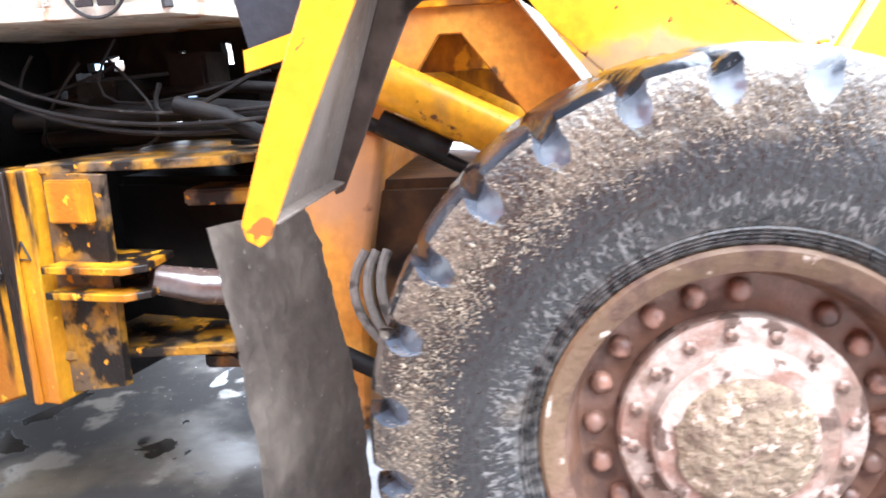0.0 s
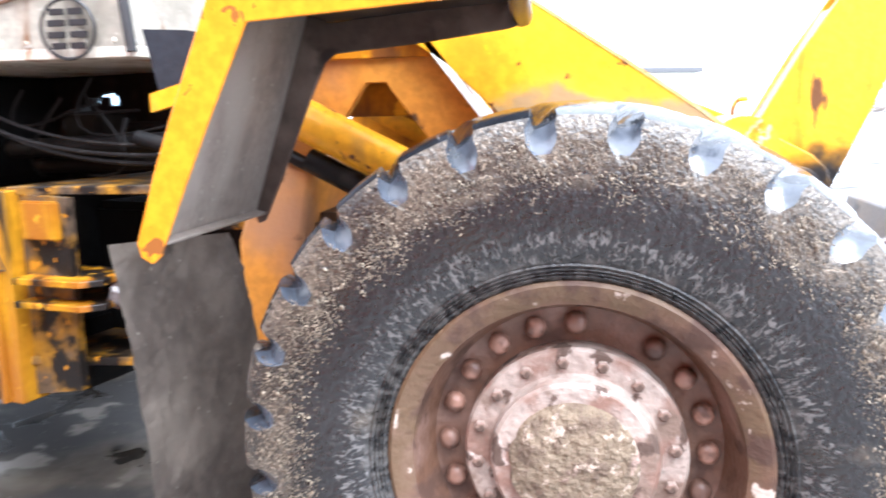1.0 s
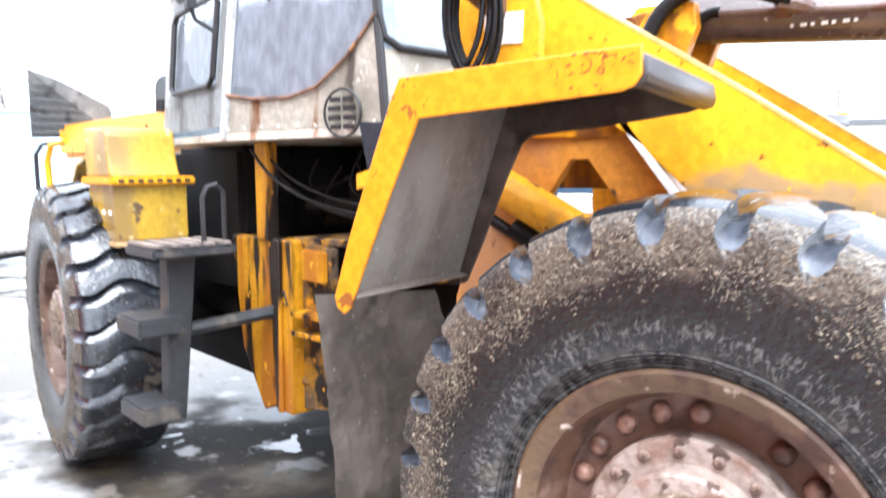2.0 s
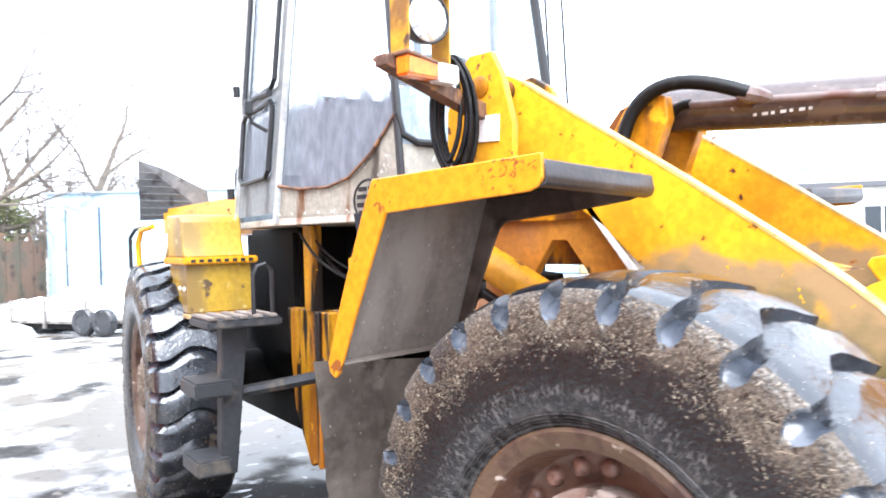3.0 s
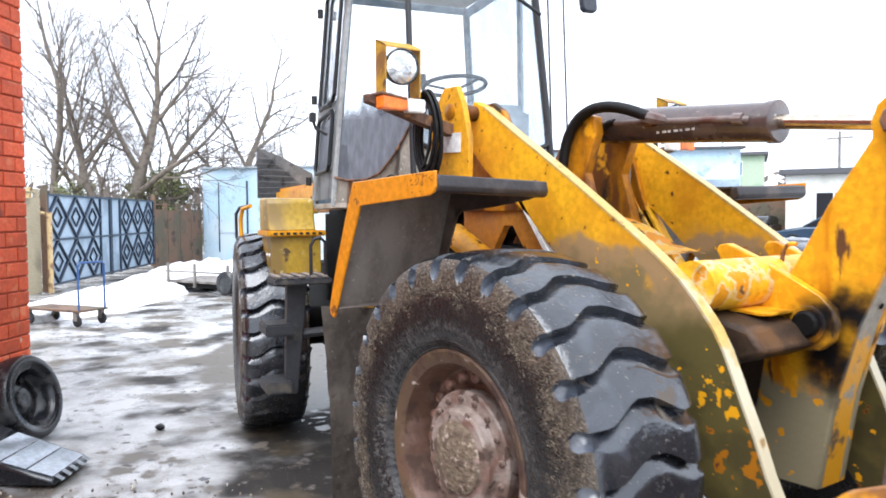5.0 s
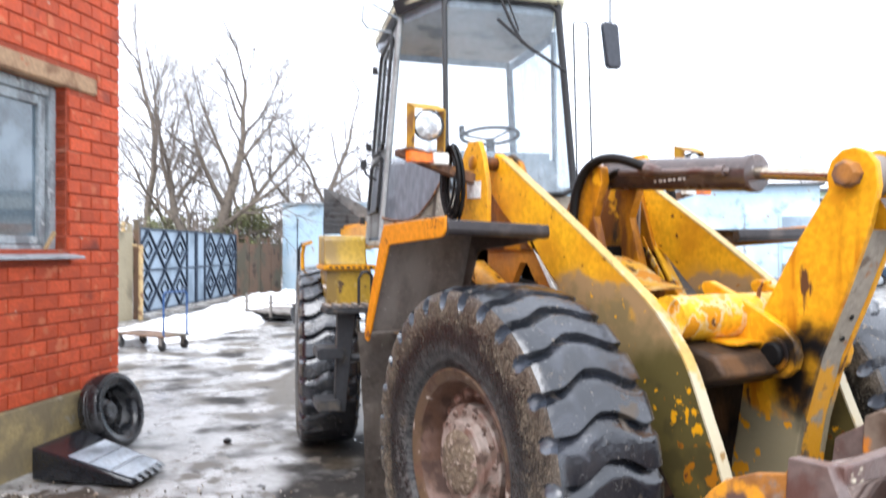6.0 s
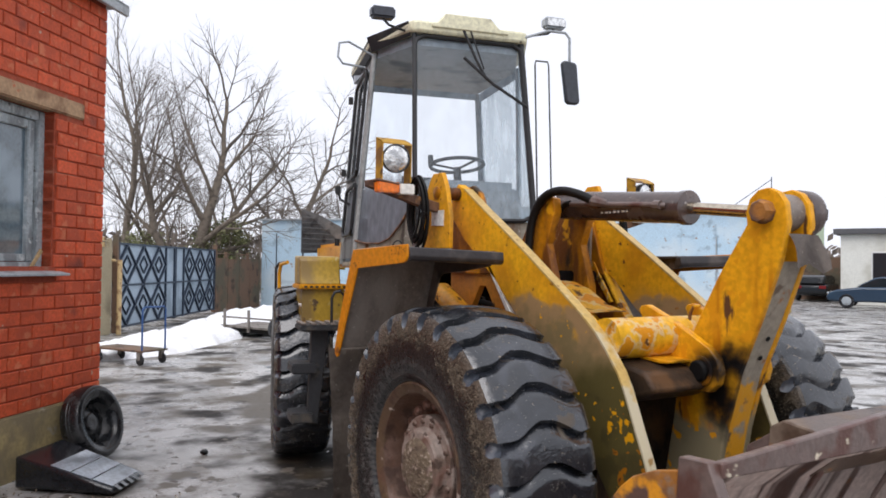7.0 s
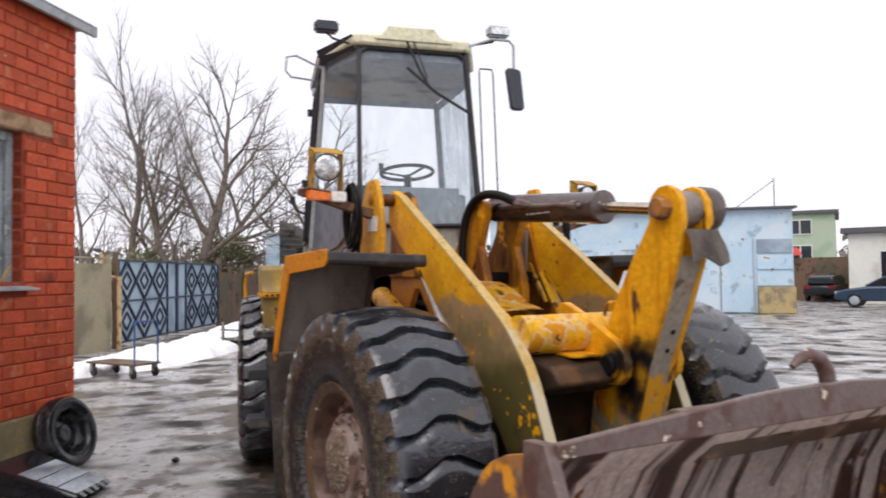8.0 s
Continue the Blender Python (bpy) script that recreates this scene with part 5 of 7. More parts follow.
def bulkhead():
    """A ragged black sheet added for the dark of the engine bay, pierced by gaps; uneven but in one piece."""
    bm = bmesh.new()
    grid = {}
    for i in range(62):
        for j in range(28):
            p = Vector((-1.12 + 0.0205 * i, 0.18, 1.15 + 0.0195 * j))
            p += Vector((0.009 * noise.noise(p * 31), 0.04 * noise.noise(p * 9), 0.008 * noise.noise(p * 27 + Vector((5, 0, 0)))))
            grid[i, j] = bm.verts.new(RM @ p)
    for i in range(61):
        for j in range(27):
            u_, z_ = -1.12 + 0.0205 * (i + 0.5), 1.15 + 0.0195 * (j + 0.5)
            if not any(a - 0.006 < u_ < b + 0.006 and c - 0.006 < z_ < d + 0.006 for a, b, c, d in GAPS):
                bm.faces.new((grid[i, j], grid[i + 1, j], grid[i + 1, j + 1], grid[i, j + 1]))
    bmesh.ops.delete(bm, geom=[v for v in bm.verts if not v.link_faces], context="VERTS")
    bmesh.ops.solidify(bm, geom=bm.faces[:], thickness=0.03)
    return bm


part("bulkhead", bulkhead(), M["black"], loader, "black sheet standing for the dark engine bay, with gaps showing daylight")
bm = bmesh.new()
prism(bm, [(-1.05, 1.22), (-0.56, 1.23), (-0.56, 0.50), (-0.78, 0.42), (-0.97, 0.69)], -0.58, -0.52, RM)
part("frame_side", bm, M["oily_yellow"], loader, "muddy brown rear frame side plate", bevel=0.01)
bm = bmesh.new()
prism(bm, [(-0.56, 1.235), (-0.40, 1.235), (-0.42, 0.49), (-0.56, 0.49)], -0.64, -0.52, RM)
prism(bm, [(-0.50, 1.235), (-0.47, 1.235), (-0.48, 0.49), (-0.51, 0.49)], -0.66, -0.64, RM)
post = part("frame_post", bm, M["oily_yellow"], loader, "oil-stained yellow frame post", bevel=0.006)
bm = bmesh.new()
tri = [Vector((-0.458, -0.643, 1.02)), Vector((-0.485, -0.643, 0.965)), Vector((-0.431, -0.643, 0.965)), Vector((-0.458, -0.643, 1.02))]
sweep(bm, [RM @ p for p in tri], 0.004, 6)
part("warning_triangle", bm, M["dark_trim"], post, "worn black warning triangle")
bm = bmesh.new()
prism(bm, [(-0.40, 1.22), (-0.18, 1.21), (-0.20, 0.55), (-0.42, 0.51)], -0.58, -0.55, RM)
part("post_web", bm, M["oily_plate"], post, "grimy plate beside the frame post")
bm = bmesh.new()
box(bm, (-0.37, -0.61, 1.07), (-0.21, -0.58, 1.20), RM, 0.006)
part("post_plate", bm, M["oily_yellow"], post)
for z in (0.925, 0.845):
    bm = bmesh.new()
    prism(bm, [(-0.38, -0.66), (-0.10, -0.64), (-0.05, -0.58), (-0.10, -0.40), (-0.38, -0.40)], z, z + 0.022, RM, axis="z")
    part("cylinder_lug", bm, M["oily_yellow"], post, bevel=0.003)
for z, e in ((1.215, 0.06), (0.62, 0.0)):
    bm = bmesh.new()
    prism(bm, [(-0.44, -0.60), (0.10 + e, -0.42), (0.16 + e, -0.20), (0.16 + e, 0.3), (-0.44, 0.5)], z, z + 0.03, RM, axis="z")
    part("hinge_plate", bm, M["oily_plate"], loader, "oily yellow hinge plate", bevel=0.004)
bm = bmesh.new()
sweep(bm, [RM @ Vector((-0.10, -0.52, 0.885)), (-1.44, 0.86, 0.83), (-1.05, 0.92, 0.80)], [0.045, 0.058, 0.058], 18)
part("steering_cylinder", bm, M["cylinder"], loader, "greasy steering cylinder")
for y0, y1, z0, z1, r in ((0.70, 0.62, 1.42, 1.40, 0.007), (0.74, 0.66, 1.45, 1.43, 0.006), (0.78, 0.70, 1.38, 1.37, 0.008)):
    bm = bmesh.new()
    sweep(bm, arc(RM @ Vector((-0.75, -0.62 + (y0 - 0.7), z0 + 0.20)), RM @ Vector((-0.45, -0.60 + (y0 - 0.7), z0 - 0.12)), RM @ Vector((0.30, -0.42 + (y1 - 0.62), z1 - 0.05)), 12), r, 8)
    part("hose", bm, M["hose"], loader, "grey-black hydraulic hose")
for z, yoff, r in ((1.36, 0.0, 0.035), (1.29, 0.10, 0.03), (1.42, 0.24, 0.02)):
    bm = bmesh.new()
    sweep(bm, [RM @ Vector((-0.70, -0.35 + yoff, z)), RM @ Vector((0.0, -0.32 + yoff, z + 0.02)), RM @ Vector((0.45, -0.20 + yoff, z - 0.03))], r, 10)
    part("pipe", bm, M["black"], loader)
bm = bmesh.new()
sweep(bm, [RM @ Vector((0.02, -0.45, 1.40)), RM @ Vector((0.16, -0.42, 1.36)), RM @ Vector((0.36, -0.36, 1.24))], 0.026, 10)
part("elbow_pipe", bm, M["black"], loader)
for i in range(6):
    random.seed(40 + i)
    bm = bmesh.new()
    u0, z0 = -0.58 + random.uniform(0, 0.8), random.uniform(1.46, 1.62)
    sweep(bm, arc(RM @ Vector((u0, -0.40, z0)), RM @ Vector((u0 + random.uniform(-0.3, 0.5), -0.45, random.uniform(1.2, 1.5))), RM @ Vector((u0 + random.uniform(-0.3, 0.5), -0.30, random.uniform(1.25, 1.6))), 8), random.uniform(0.004, 0.008), 6)
    part("wire", bm, M["black"], loader)
for i, (u0, v0, z0, w, d, hgt) in enumerate(((-0.55, -0.25, 1.32, 0.18, 0.2, 0.16), (-0.28, -0.10, 1.42, 0.16, 0.15, 0.14), (-0.05, 0.15, 1.48, 0.12, 0.2, 0.12), (-0.40, 0.20, 1.30, 0.3, 0.2, 0.22), (0.12, 0.28, 1.50, 0.10, 0.12, 0.12))):
    rear_box("valve_block", (u0, v0, z0), (u0 + w, v0 + d, z0 + hgt), M["black"], bev=0.012)
bm = bmesh.new()
prism(bm, [(-0.76, -0.60), (-0.66, -0.60), (-0.66, -0.54), (-0.76, -0.54)], 1.22, 1.651, RM, axis="z")
part("cab_mount", bm, M["oily_yellow"], loader, bevel=0.006)
bm = bmesh.new()
sweep(bm, [(REAR_U, -0.9, 0.735), (REAR_U, -0.35, 0.735), (REAR_U, -0.2, 0.735), (REAR_U, 0.2, 0.735), (REAR_U, 0.35, 0.735), (REAR_U, 0.9, 0.735)], [0.15, 0.15, 0.26, 0.26, 0.15, 0.15], 20, m=RM)
part("rear_axle", bm, M["black"], loader)
hood = rear_box("engine_hood", (-4.4, -0.42, 1.635), (-1.62, 0.52, 1.90), M["yellow"], None, "yellow engine hood", 0.04)
rear_box("hood_vent", (-1.90, -0.47, 1.70), (-1.66, -0.42, 1.93), M["yellow"], hood)
for i in range(5):
    rear_box("louvre", (-1.66, -0.40 + 0.05 * i, 1.72), (-1.605, -0.375 + 0.05 * i, 1.90), M["dark_trim"], hood, bev=0.002)
bm = bmesh.new()
f = bm.faces.new([bm.verts.new(RM @ Vector(p)) for p in ((-4.49, -0.60, 1.80), (-4.49, -0.60, 2.35), (-4.44, -0.38, 2.27), (-4.36, -0.02, 2.07), (-4.36, 0.02, 1.82))])
bmesh.ops.solidify(bm, geom=[f], thickness=0.02)
flap_ = part("hood_door", bm, M["slate_sheet"], hood, "open dark grey engine hood door")
for i in range(7):
    bm = bmesh.new()
    z_ = 1.85 + 0.065 * i
    e_ = min(0.95, (2.36 - z_) / 0.52)
    sweep(bm, [RM @ Vector((-4.468, -0.58, z_)), RM @ Vector((-4.468 + 0.12 * e_, -0.58 + 0.56 * e_, z_ - 0.01))], 0.004, 6)
    part("slat", bm, M["slate_sheet"], flap_)
bm = bmesh.new()
lathe(bm, [(0.0, 0.10), (0.085, 0.10), (0.10, 0.08), (0.10, -0.08), (0.085, -0.10), (0.0, -0.10)], 24, RM @ Matrix.Translation((-2.15, -0.36, 1.99)))
part("air_cleaner", bm, M["dark_trim"], hood, "round black air cleaner drum")
bm = bmesh.new()
sweep(bm, [RM @ Vector((-2.4, -0.2, 1.88)), RM @ Vector((-2.4, -0.2, 2.16)), RM @ Vector((-2.42, -0.2, 2.20))], 0.035, 12)
part("exhaust", bm, M["black"], hood, "short black exhaust pipe")
bm = bmesh.new()
prism(bm, [(-2.75, 1.42), (-2.6, 1.58), (-2.3, 1.64), (-1.72, 1.64), (-1.72, 1.62), (-2.3, 1.62), (-2.58, 1.56), (-2.73, 1.41)], -0.82, -0.60, RM)
part("rear_fender", bm, M["box_yellow"], loader, "dull yellow rear fender", bevel=0.003)
bm = bmesh.new()
sweep(bm, [RM @ Vector(p) for p in ((-1.74, -1.10, 1.38), (-1.80, -1.13, 1.36), (-1.90, -1.15, 1.44), (-1.92, -1.15, 1.58), (-1.88, -1.14, 1.66), (-1.76, -1.10, 1.68))], 0.016, 10)
part("hand_rail", bm, M["yellow"], loader, "yellow hand rail loop")
bm = bmesh.new()
sweep(bm, [RM @ Vector(p) for p in ((-2.05, -1.14, 1.40), (-2.09, -1.16, 1.44), (-2.09, -1.16, 1.62), (-2.04, -1.14, 1.67), (-1.95, -1.10, 1.68))], 0.012, 8)
part("hand_rail", bm, M["dark_trim"], loader, "black hand rail loop")
tool = rear_box("tool_box", (-1.66, -1.035, 1.20), (-1.30, -0.685, 1.46), M["box_yellow"], None, "dented yellow steel tool box", 0.006)
bm = bmesh.new()
prism(bm, [(-1.63, 1.50), (-1.268, 1.50), (-1.295, 1.545), (-1.315, 1.61), (-1.328, 1.70), (-1.36, 1.73), (-1.63, 1.735)], -1.055, -0.725, RM)
part("upper_box", bm, M["box_yellow"], tool, "dull yellow upper locker", bevel=0.012)
rear_box("box_ledge", (-1.68, -1.065, 1.462), (-1.26, -0.655, 1.502), M["yellow"], tool)
rear_box("box_foot", (-1.66, -1.045, 1.175), (-1.28, -0.675, 1.197), M["wood"], tool, bev=0.003)
for i in range(8):
    rear_box("ledge_slot", (-1.262, -1.025 + 0.045 * i, 1.474), (-1.2575, -1.0 + 0.045 * i, 1.490), M["dark_trim"], tool, bev=0.0)

for u_, z_ in ((-1.58, 1.33), (-1.45, 1.33), (-1.36, 1.33)):
    bm = bmesh.new()
    lathe(bm, [(0.0, -0.008), (0.009, -0.007), (0.013, -0.003), (0.014, 0.002), (0.0, 0.002)], 12, RM @ Matrix.Translation((u_, -1.036, z_)))
    part("box_bolt", bm, M["sticker"], tool, "pale round bolt head")

# access ladder
bm = bmesh.new()
prism(bm, [(-1.055, 1.20), (-0.93, 1.20), (-1.0, 0.50), (-1.075, 0.50)], -0.735, -0.655, RM @ Matrix.Identity(4), axis="x")
ladder = part("ladder", bm, M["ladder"], loader, "grey steel access ladder", bevel=0.006)
rear_box("platform", (-0.86, -1.15, 1.185), (-0.55, -0.80, 1.225), M["ladder"], ladder)
for i in range(5):
    rear_box("platform_slat", (-0.86, -1.14 + 0.07 * i, 1.226), (-0.55, -1.105 + 0.07 * i, 1.240), M["grey_steel"], ladder, bev=0.003)
for z, v1 in ((0.87, -1.02), (0.515, -1.04)):
    rear_box("tread", (-0.86, -1.20, z), (-0.60, v1, z + 0.075), M["ladder"], ladder, "muddy steel tread", 0.01)
bm = bmesh.new()
sweep(bm, [RM @ Vector(p) for p in ((-0.72, -1.0, 0.86), (-0.70, -0.72, 0.88), (-0.66, -0.56, 0.90))], 0.03, 8)
part("ladder_brace", bm, M["ladder"], ladder)
bm = bmesh.new()
sweep(bm, [RM @ Vector(p) for p in ((-0.60, -0.92, 1.22), (-0.60, -0.92, 1.42), (-0.60, -0.90, 1.46), (-0.60, -0.86, 1.47), (-0.60, -0.83, 1.44), (-0.60, -0.83, 1.22))], 0.011, 8)
part("grab_rail", bm, M["dark_trim"], ladder, "thin bent grab rail")

# ---- cab ----
A0, A1 = Vector((-0.80, -0.72, 1.668)), Vector((-0.62, -0.62, 3.25))
B0, B1 = Vector((0.07, -0.49, 1.668)), Vector((-0.15, -0.45, 3.30))
C0, C1 = Vector((0.07, 0.41, 1.668)), Vector((-0.15, 0.36, 3.30))
D0, D1 = Vector((-0.80, 0.66, 1.668)), Vector((-0.62, 0.55, 3.25))
E0, E1 = Vector((-1.55, -0.665, 1.668)), Vector((-1.50, -0.545, 3.22))
F0, F1 = Vector((-1.55, 0.66, 1.668)), Vector((-1.50, 0.55, 3.22))


def lerp(a, b, t):
    return a + (b - a) * t


def sheet(bm, pts, thick=0.02, m=RM):
    f = bm.faces.new([bm.verts.new(m @ Vector(p)) for p in pts])
    bmesh.ops.solidify(bm, geom=[f], thickness=thick)


def on(a0, a1, b0, b1, s, t):
    """A point on a cab wall: s along it, t up it."""
    return lerp(lerp(a0, b0, s), lerp(a1, b1, s), t)


def bar(bm, pts, r=0.014, n=8):
    sweep(bm, [RM @ Vector(p) for p in pts], r, n)


bm = bmesh.new()
prism(bm, [(-1.55, -0.665), (-0.80, -0.72), (0.07, -0.49), (0.07, 0.44), (-0.80, 0.66), (-1.55, 0.66)], 1.652, 1.688, RM, axis="z")
cab = part("cab", bm, M["cab"], loader, "dirty cream operator cab with large windows", bevel=0.004)
# side panel with a curved window edge
EDGE = [(0.0, 0.115), (0.2, 0.098), (0.45, 0.095), (0.62, 0.115), (0.80, 0.175), (0.93, 0.235), (1.0, 0.27)]
bm = bmesh.new()
sheet(bm, [A0, B0] + [on(A0, A1, B0, B1, s, t) for s, t in EDGE[::-1]], 0.025)
part("side_panel", bm, M["cab"], cab, "rust-stained cream side panel")
bm = bmesh.new()
sheet(bm, [B0, C0, lerp(C0, C1, 0.19), lerp(B0, B1, 0.19)], 0.025)
part("front_panel", bm, M["cab"], cab)
bm = bmesh.new()
sheet(bm, [D0, C0, lerp(C0, C1, 0.2), lerp(D0, D1, 0.1)], 0.025)
part("side_panel", bm, M["cab"], cab)
bm = bmesh.new()
for sa, sb, ta, tb in ((0, 1, 0, 0.18), (0, 1, 0.95, 1), (0, 0.06, 0.18, 0.95), (0.94, 1, 0.18, 0.95)):
    sheet(bm, [on(F0, F1, D0, D1, sa, ta), on(F0, F1, D0, D1, sb, ta), on(F0, F1, D0, D1, sb, tb), on(F0, F1, D0, D1, sa, tb)], 0.02)
part("far_side", bm, M["lining"], cab)
bm = bmesh.new()
sheet(bm, [on(F0, F1, D0, D1, 0.06, 0.18), on(F0, F1, D0, D1, 0.94, 0.18), on(F0, F1, D0, D1, 0.94, 0.95), on(F0, F1, D0, D1, 0.06, 0.95)], 0.005)
g = part("side_window", bm, M["blue_glass"], cab)
g.visible_shadow = False
# rear wall round its window
RW = (0.03, 0.97, 0.20, 0.965)
bm = bmesh.new()
s0, s1, t0, t1 = RW
for sa, sb, ta, tb in ((0, 1, 0, t0), (0, 1, t1, 1), (0, s0, t0, t1), (s1, 1, t0, t1)):
    sheet(bm, [on(E0, E1, F0, F1, sa, ta), on(E0, E1, F0, F1, sb, ta), on(E0, E1, F0, F1, sb, tb), on(E0, E1, F0, F1, sa, tb)], 0.03)
part("rear_wall", bm, M["lining"], cab, "grey-blue rear cab wall")
# pillars
for nm, p, q, r, mt in (("pillar", A0, A1, 0.021, "grey_trim"), ("pillar", B0, B1, 0.017, "dark_trim"), ("pillar", C0, C1, 0.024, "dark_trim"), ("pillar", D0, D1, 0.020, "lining"), ("pillar", E0, E1, 0.026, "grey_trim"), ("pillar", F0, F1, 0.026, "lining")):
    bm = bmesh.new()
    bar(bm, [p, q], r, 8)
    part(nm, bm, M[mt], cab)
# door
bm = bmesh.new()
def door(s, t):
    return on(E0, E1, A0, A1, s, t) + Vector((0, -0.012, 0))
for sa, sb, ta, tb in ((0.04, 0.96, 0.03, 0.15), (0.04, 0.96, 0.395, 0.44), (0.04, 0.96, 0.95, 0.985), (0.04, 0.14, 0.15, 0.95), (0.86, 0.96, 0.15, 0.95)):
    sheet(bm, [door(sa, ta), door(sb, ta), door(sb, tb), door(sa, tb)], 0.03)
cab_door = part("cab_door", bm, M["grey_trim"], cab, "pale grey cab door")
for ta, tb in ((0.15, 0.395), (0.44, 0.95)):
    bm = bmesh.new()
    loop = [door(0.14, ta + 0.02), door(0.2, ta), door(0.80, ta), door(0.86, ta + 0.02), door(0.86, tb - 0.02), door(0.80, tb), door(0.2, tb), door(0.14, tb - 0.02), door(0.14, ta + 0.02)]
    bar(bm, [p + Vector((0, -0.02, 0)) for p in loop], 0.014)
    part("window_seal", bm, M["dark_trim"], cab)
    bm = bmesh.new()
    sheet(bm, [door(0.14, ta), door(0.86, ta), door(0.86, tb), door(0.14, tb)], 0.005)
    g = part("door_window", bm, M["side_glass"], cab, "dusty door glass")
    g.visible_shadow = False
bm = bmesh.new()
bar(bm, [door(0.9, 0.41) + Vector((0, -0.05, 0)), door(0.72, 0.415) + Vector((0, -0.06, 0))], 0.018)
part("door_handle", bm, M["dark_trim"], cab, "black door handle")
for t in (0.12, 0.5, 0.9):
    bm = bmesh.new()
    bar(bm, [door(0.03, t) + Vector((0, -0.05, -0.03)), door(0.03, t) + Vector((0, -0.05, 0.03))], 0.022)
    part("hinge", bm, M["dark_trim"], cab)
# roof
bm = bmesh.new()
prism(bm, [(-1.60, -0.60), (-0.62, -0.67), (-0.12, -0.48), (-0.10, -0.44), (-0.10, 0.36), (-0.12, 0.40), (-0.62, 0.60), (-1.6, 0.60)], 3.29, 3.375, RM, axis="z")
roof = part("roof", bm, M["roof"], cab, "cream cab roof with a raised visor", bevel=0.02)
bm = bmesh.new()
prism(bm, [(-0.34, 3.36), (-0.30, 3.365), (-0.24, 3.435), (0.10, 3.435), (0.17, 3.365), (0.24, 3.36), (0.24, 3.33), (-0.34, 3.33)], -0.35, -0.085, RM, axis="x")
part("visor", bm, M["roof"], roof, bevel=0.008)
bm = bmesh.new()
prism(bm, [(-0.17, -0.43), (-0.17, 0.34), (-0.62, 0.53), (-1.48, 0.53), (-1.48, -0.60), (-0.62, -0.60)], 3.215, 3.286, RM, axis="z")
part("head_lining", bm, M["lining"], roof, "grey head lining")
bm = bmesh.new()
sheet(bm, [(-0.15, -0.475, 3.27), (-0.60, -0.65, 3.25), (-0.62, -0.685, 3.365), (-0.15, -0.495, 3.372)], 0.012)
part("roof_edge", bm, M["ladder"], roof, "dark peeling roof edge")
bm = bmesh.new()
sheet(bm, [(-0.62, -0.645, 3.24), (-1.55, -0.575, 3.22), (-1.56, -0.605, 3.32), (-0.62, -0.675, 3.34)], 0.012)
part("roof_edge", bm, M["dark_trim"], roof, "dark peeling roof edge")
# windscreen and its rubber
WT, WB = 0.985, 0.195
bm = bmesh.new()
sheet(bm, [lerp(B0, B1, WB), lerp(C0, C1, WB), lerp(C0, C1, WT), lerp(B0, B1, WT)], 0.005)
g = part("windscreen", bm, M["glass"], cab, "large dusty windscreen")
g.visible_shadow = False
bm = bmesh.new()
def ws(s, t):
    return on(B0, B1, C0, C1, s, t) + Vector((0.008, 0, 0))
bar(bm, [ws(0.0, WB + 0.07), ws(0.02, WB + 0.02), ws(0.10, WB), ws(0.5, WB - 0.005), ws(0.9, WB), ws(0.98, WB + 0.02), ws(1.0, WB + 0.07), ws(1.0, WT - 0.05), ws(0.985, WT - 0.02), ws(0.92, WT), ws(0.08, WT), ws(0.015, WT - 0.02), ws(0.0, WT - 0.05), ws(0.0, WB + 0.07)], 0.017)
part("windscreen_seal", bm, M["dark_trim"], cab, "black rubber windscreen seal")
bm = bmesh.new()
sheet(bm, [on(A0, A1, B0, B1, s, t) for s, t in EDGE] + [B1, A1], 0.005)
g = part("side_window", bm, M["side_glass"], cab, "large grimy side window")
g.visible_shadow = False
bm = bmesh.new()
bar(bm, [on(A0, A1, B0, B1, s, t) + Vector((0.004, -0.010, 0)) for s, t in EDGE], 0.008)
part("window_edge", bm, M["brown_rust"], cab, "rusty window edge")
bm = bmesh.new()
sheet(bm, [lerp(D0, D1, 0.1), lerp(C0, C1, 0.2), C1, D1], 0.005)
g = part("side_window", bm, M["blue_glass"], cab, "large grimy side window")
g.visible_shadow = False
bm = bmesh.new()
sheet(bm, [on(E0, E1, F0, F1, s0, t0), on(E0, E1, F0, F1, s1, t0), on(E0, E1, F0, F1, s1, t1), on(E0, E1, F0, F1, s0, t1)], 0.005)
g = part("rear_window", bm, M["rear_glass"], cab)
g.visible_shadow = False
# round vent emblem of plain bars
wallx = (B0 - A0).normalized()
walln = Vector((wallx.y, -wallx.x, 0))
ec = lerp(A0, B0, 0.78) + walln * 0.016
EMB = RM @ Matrix(((wallx.x, -walln.x, 0, ec.x), (wallx.y, -walln.y, 0, ec.y), (0, 0, 1, 1.742), (0, 0, 0, 1)))
bm = bmesh.new()
ring = [EMB @ Vector((0.092 * math.cos(a), -0.004, 0.092 * math.sin(a))) for a in (2 * math.pi * i / 36 for i in range(37))]
sweep(bm, ring, 0.0055, 6)
emblem = part("round_emblem", bm, M["dark_trim"], cab, "dark ring with plain horizontal bars")
for z in (0.052, 0.018, -0.018, -0.052):
    for x0, x1 in ((-0.068, -0.008), (0.008, 0.068)):
        bm = bmesh.new()
        s = 0.85 if abs(z) > 0.03 else 1.0
        box(bm, (x0 * s, -0.012, z - 0.010), (x1 * s, -0.003, z + 0.010), EMB, 0.002)
        part("vent_bar", bm, M["dark_trim"], cab)
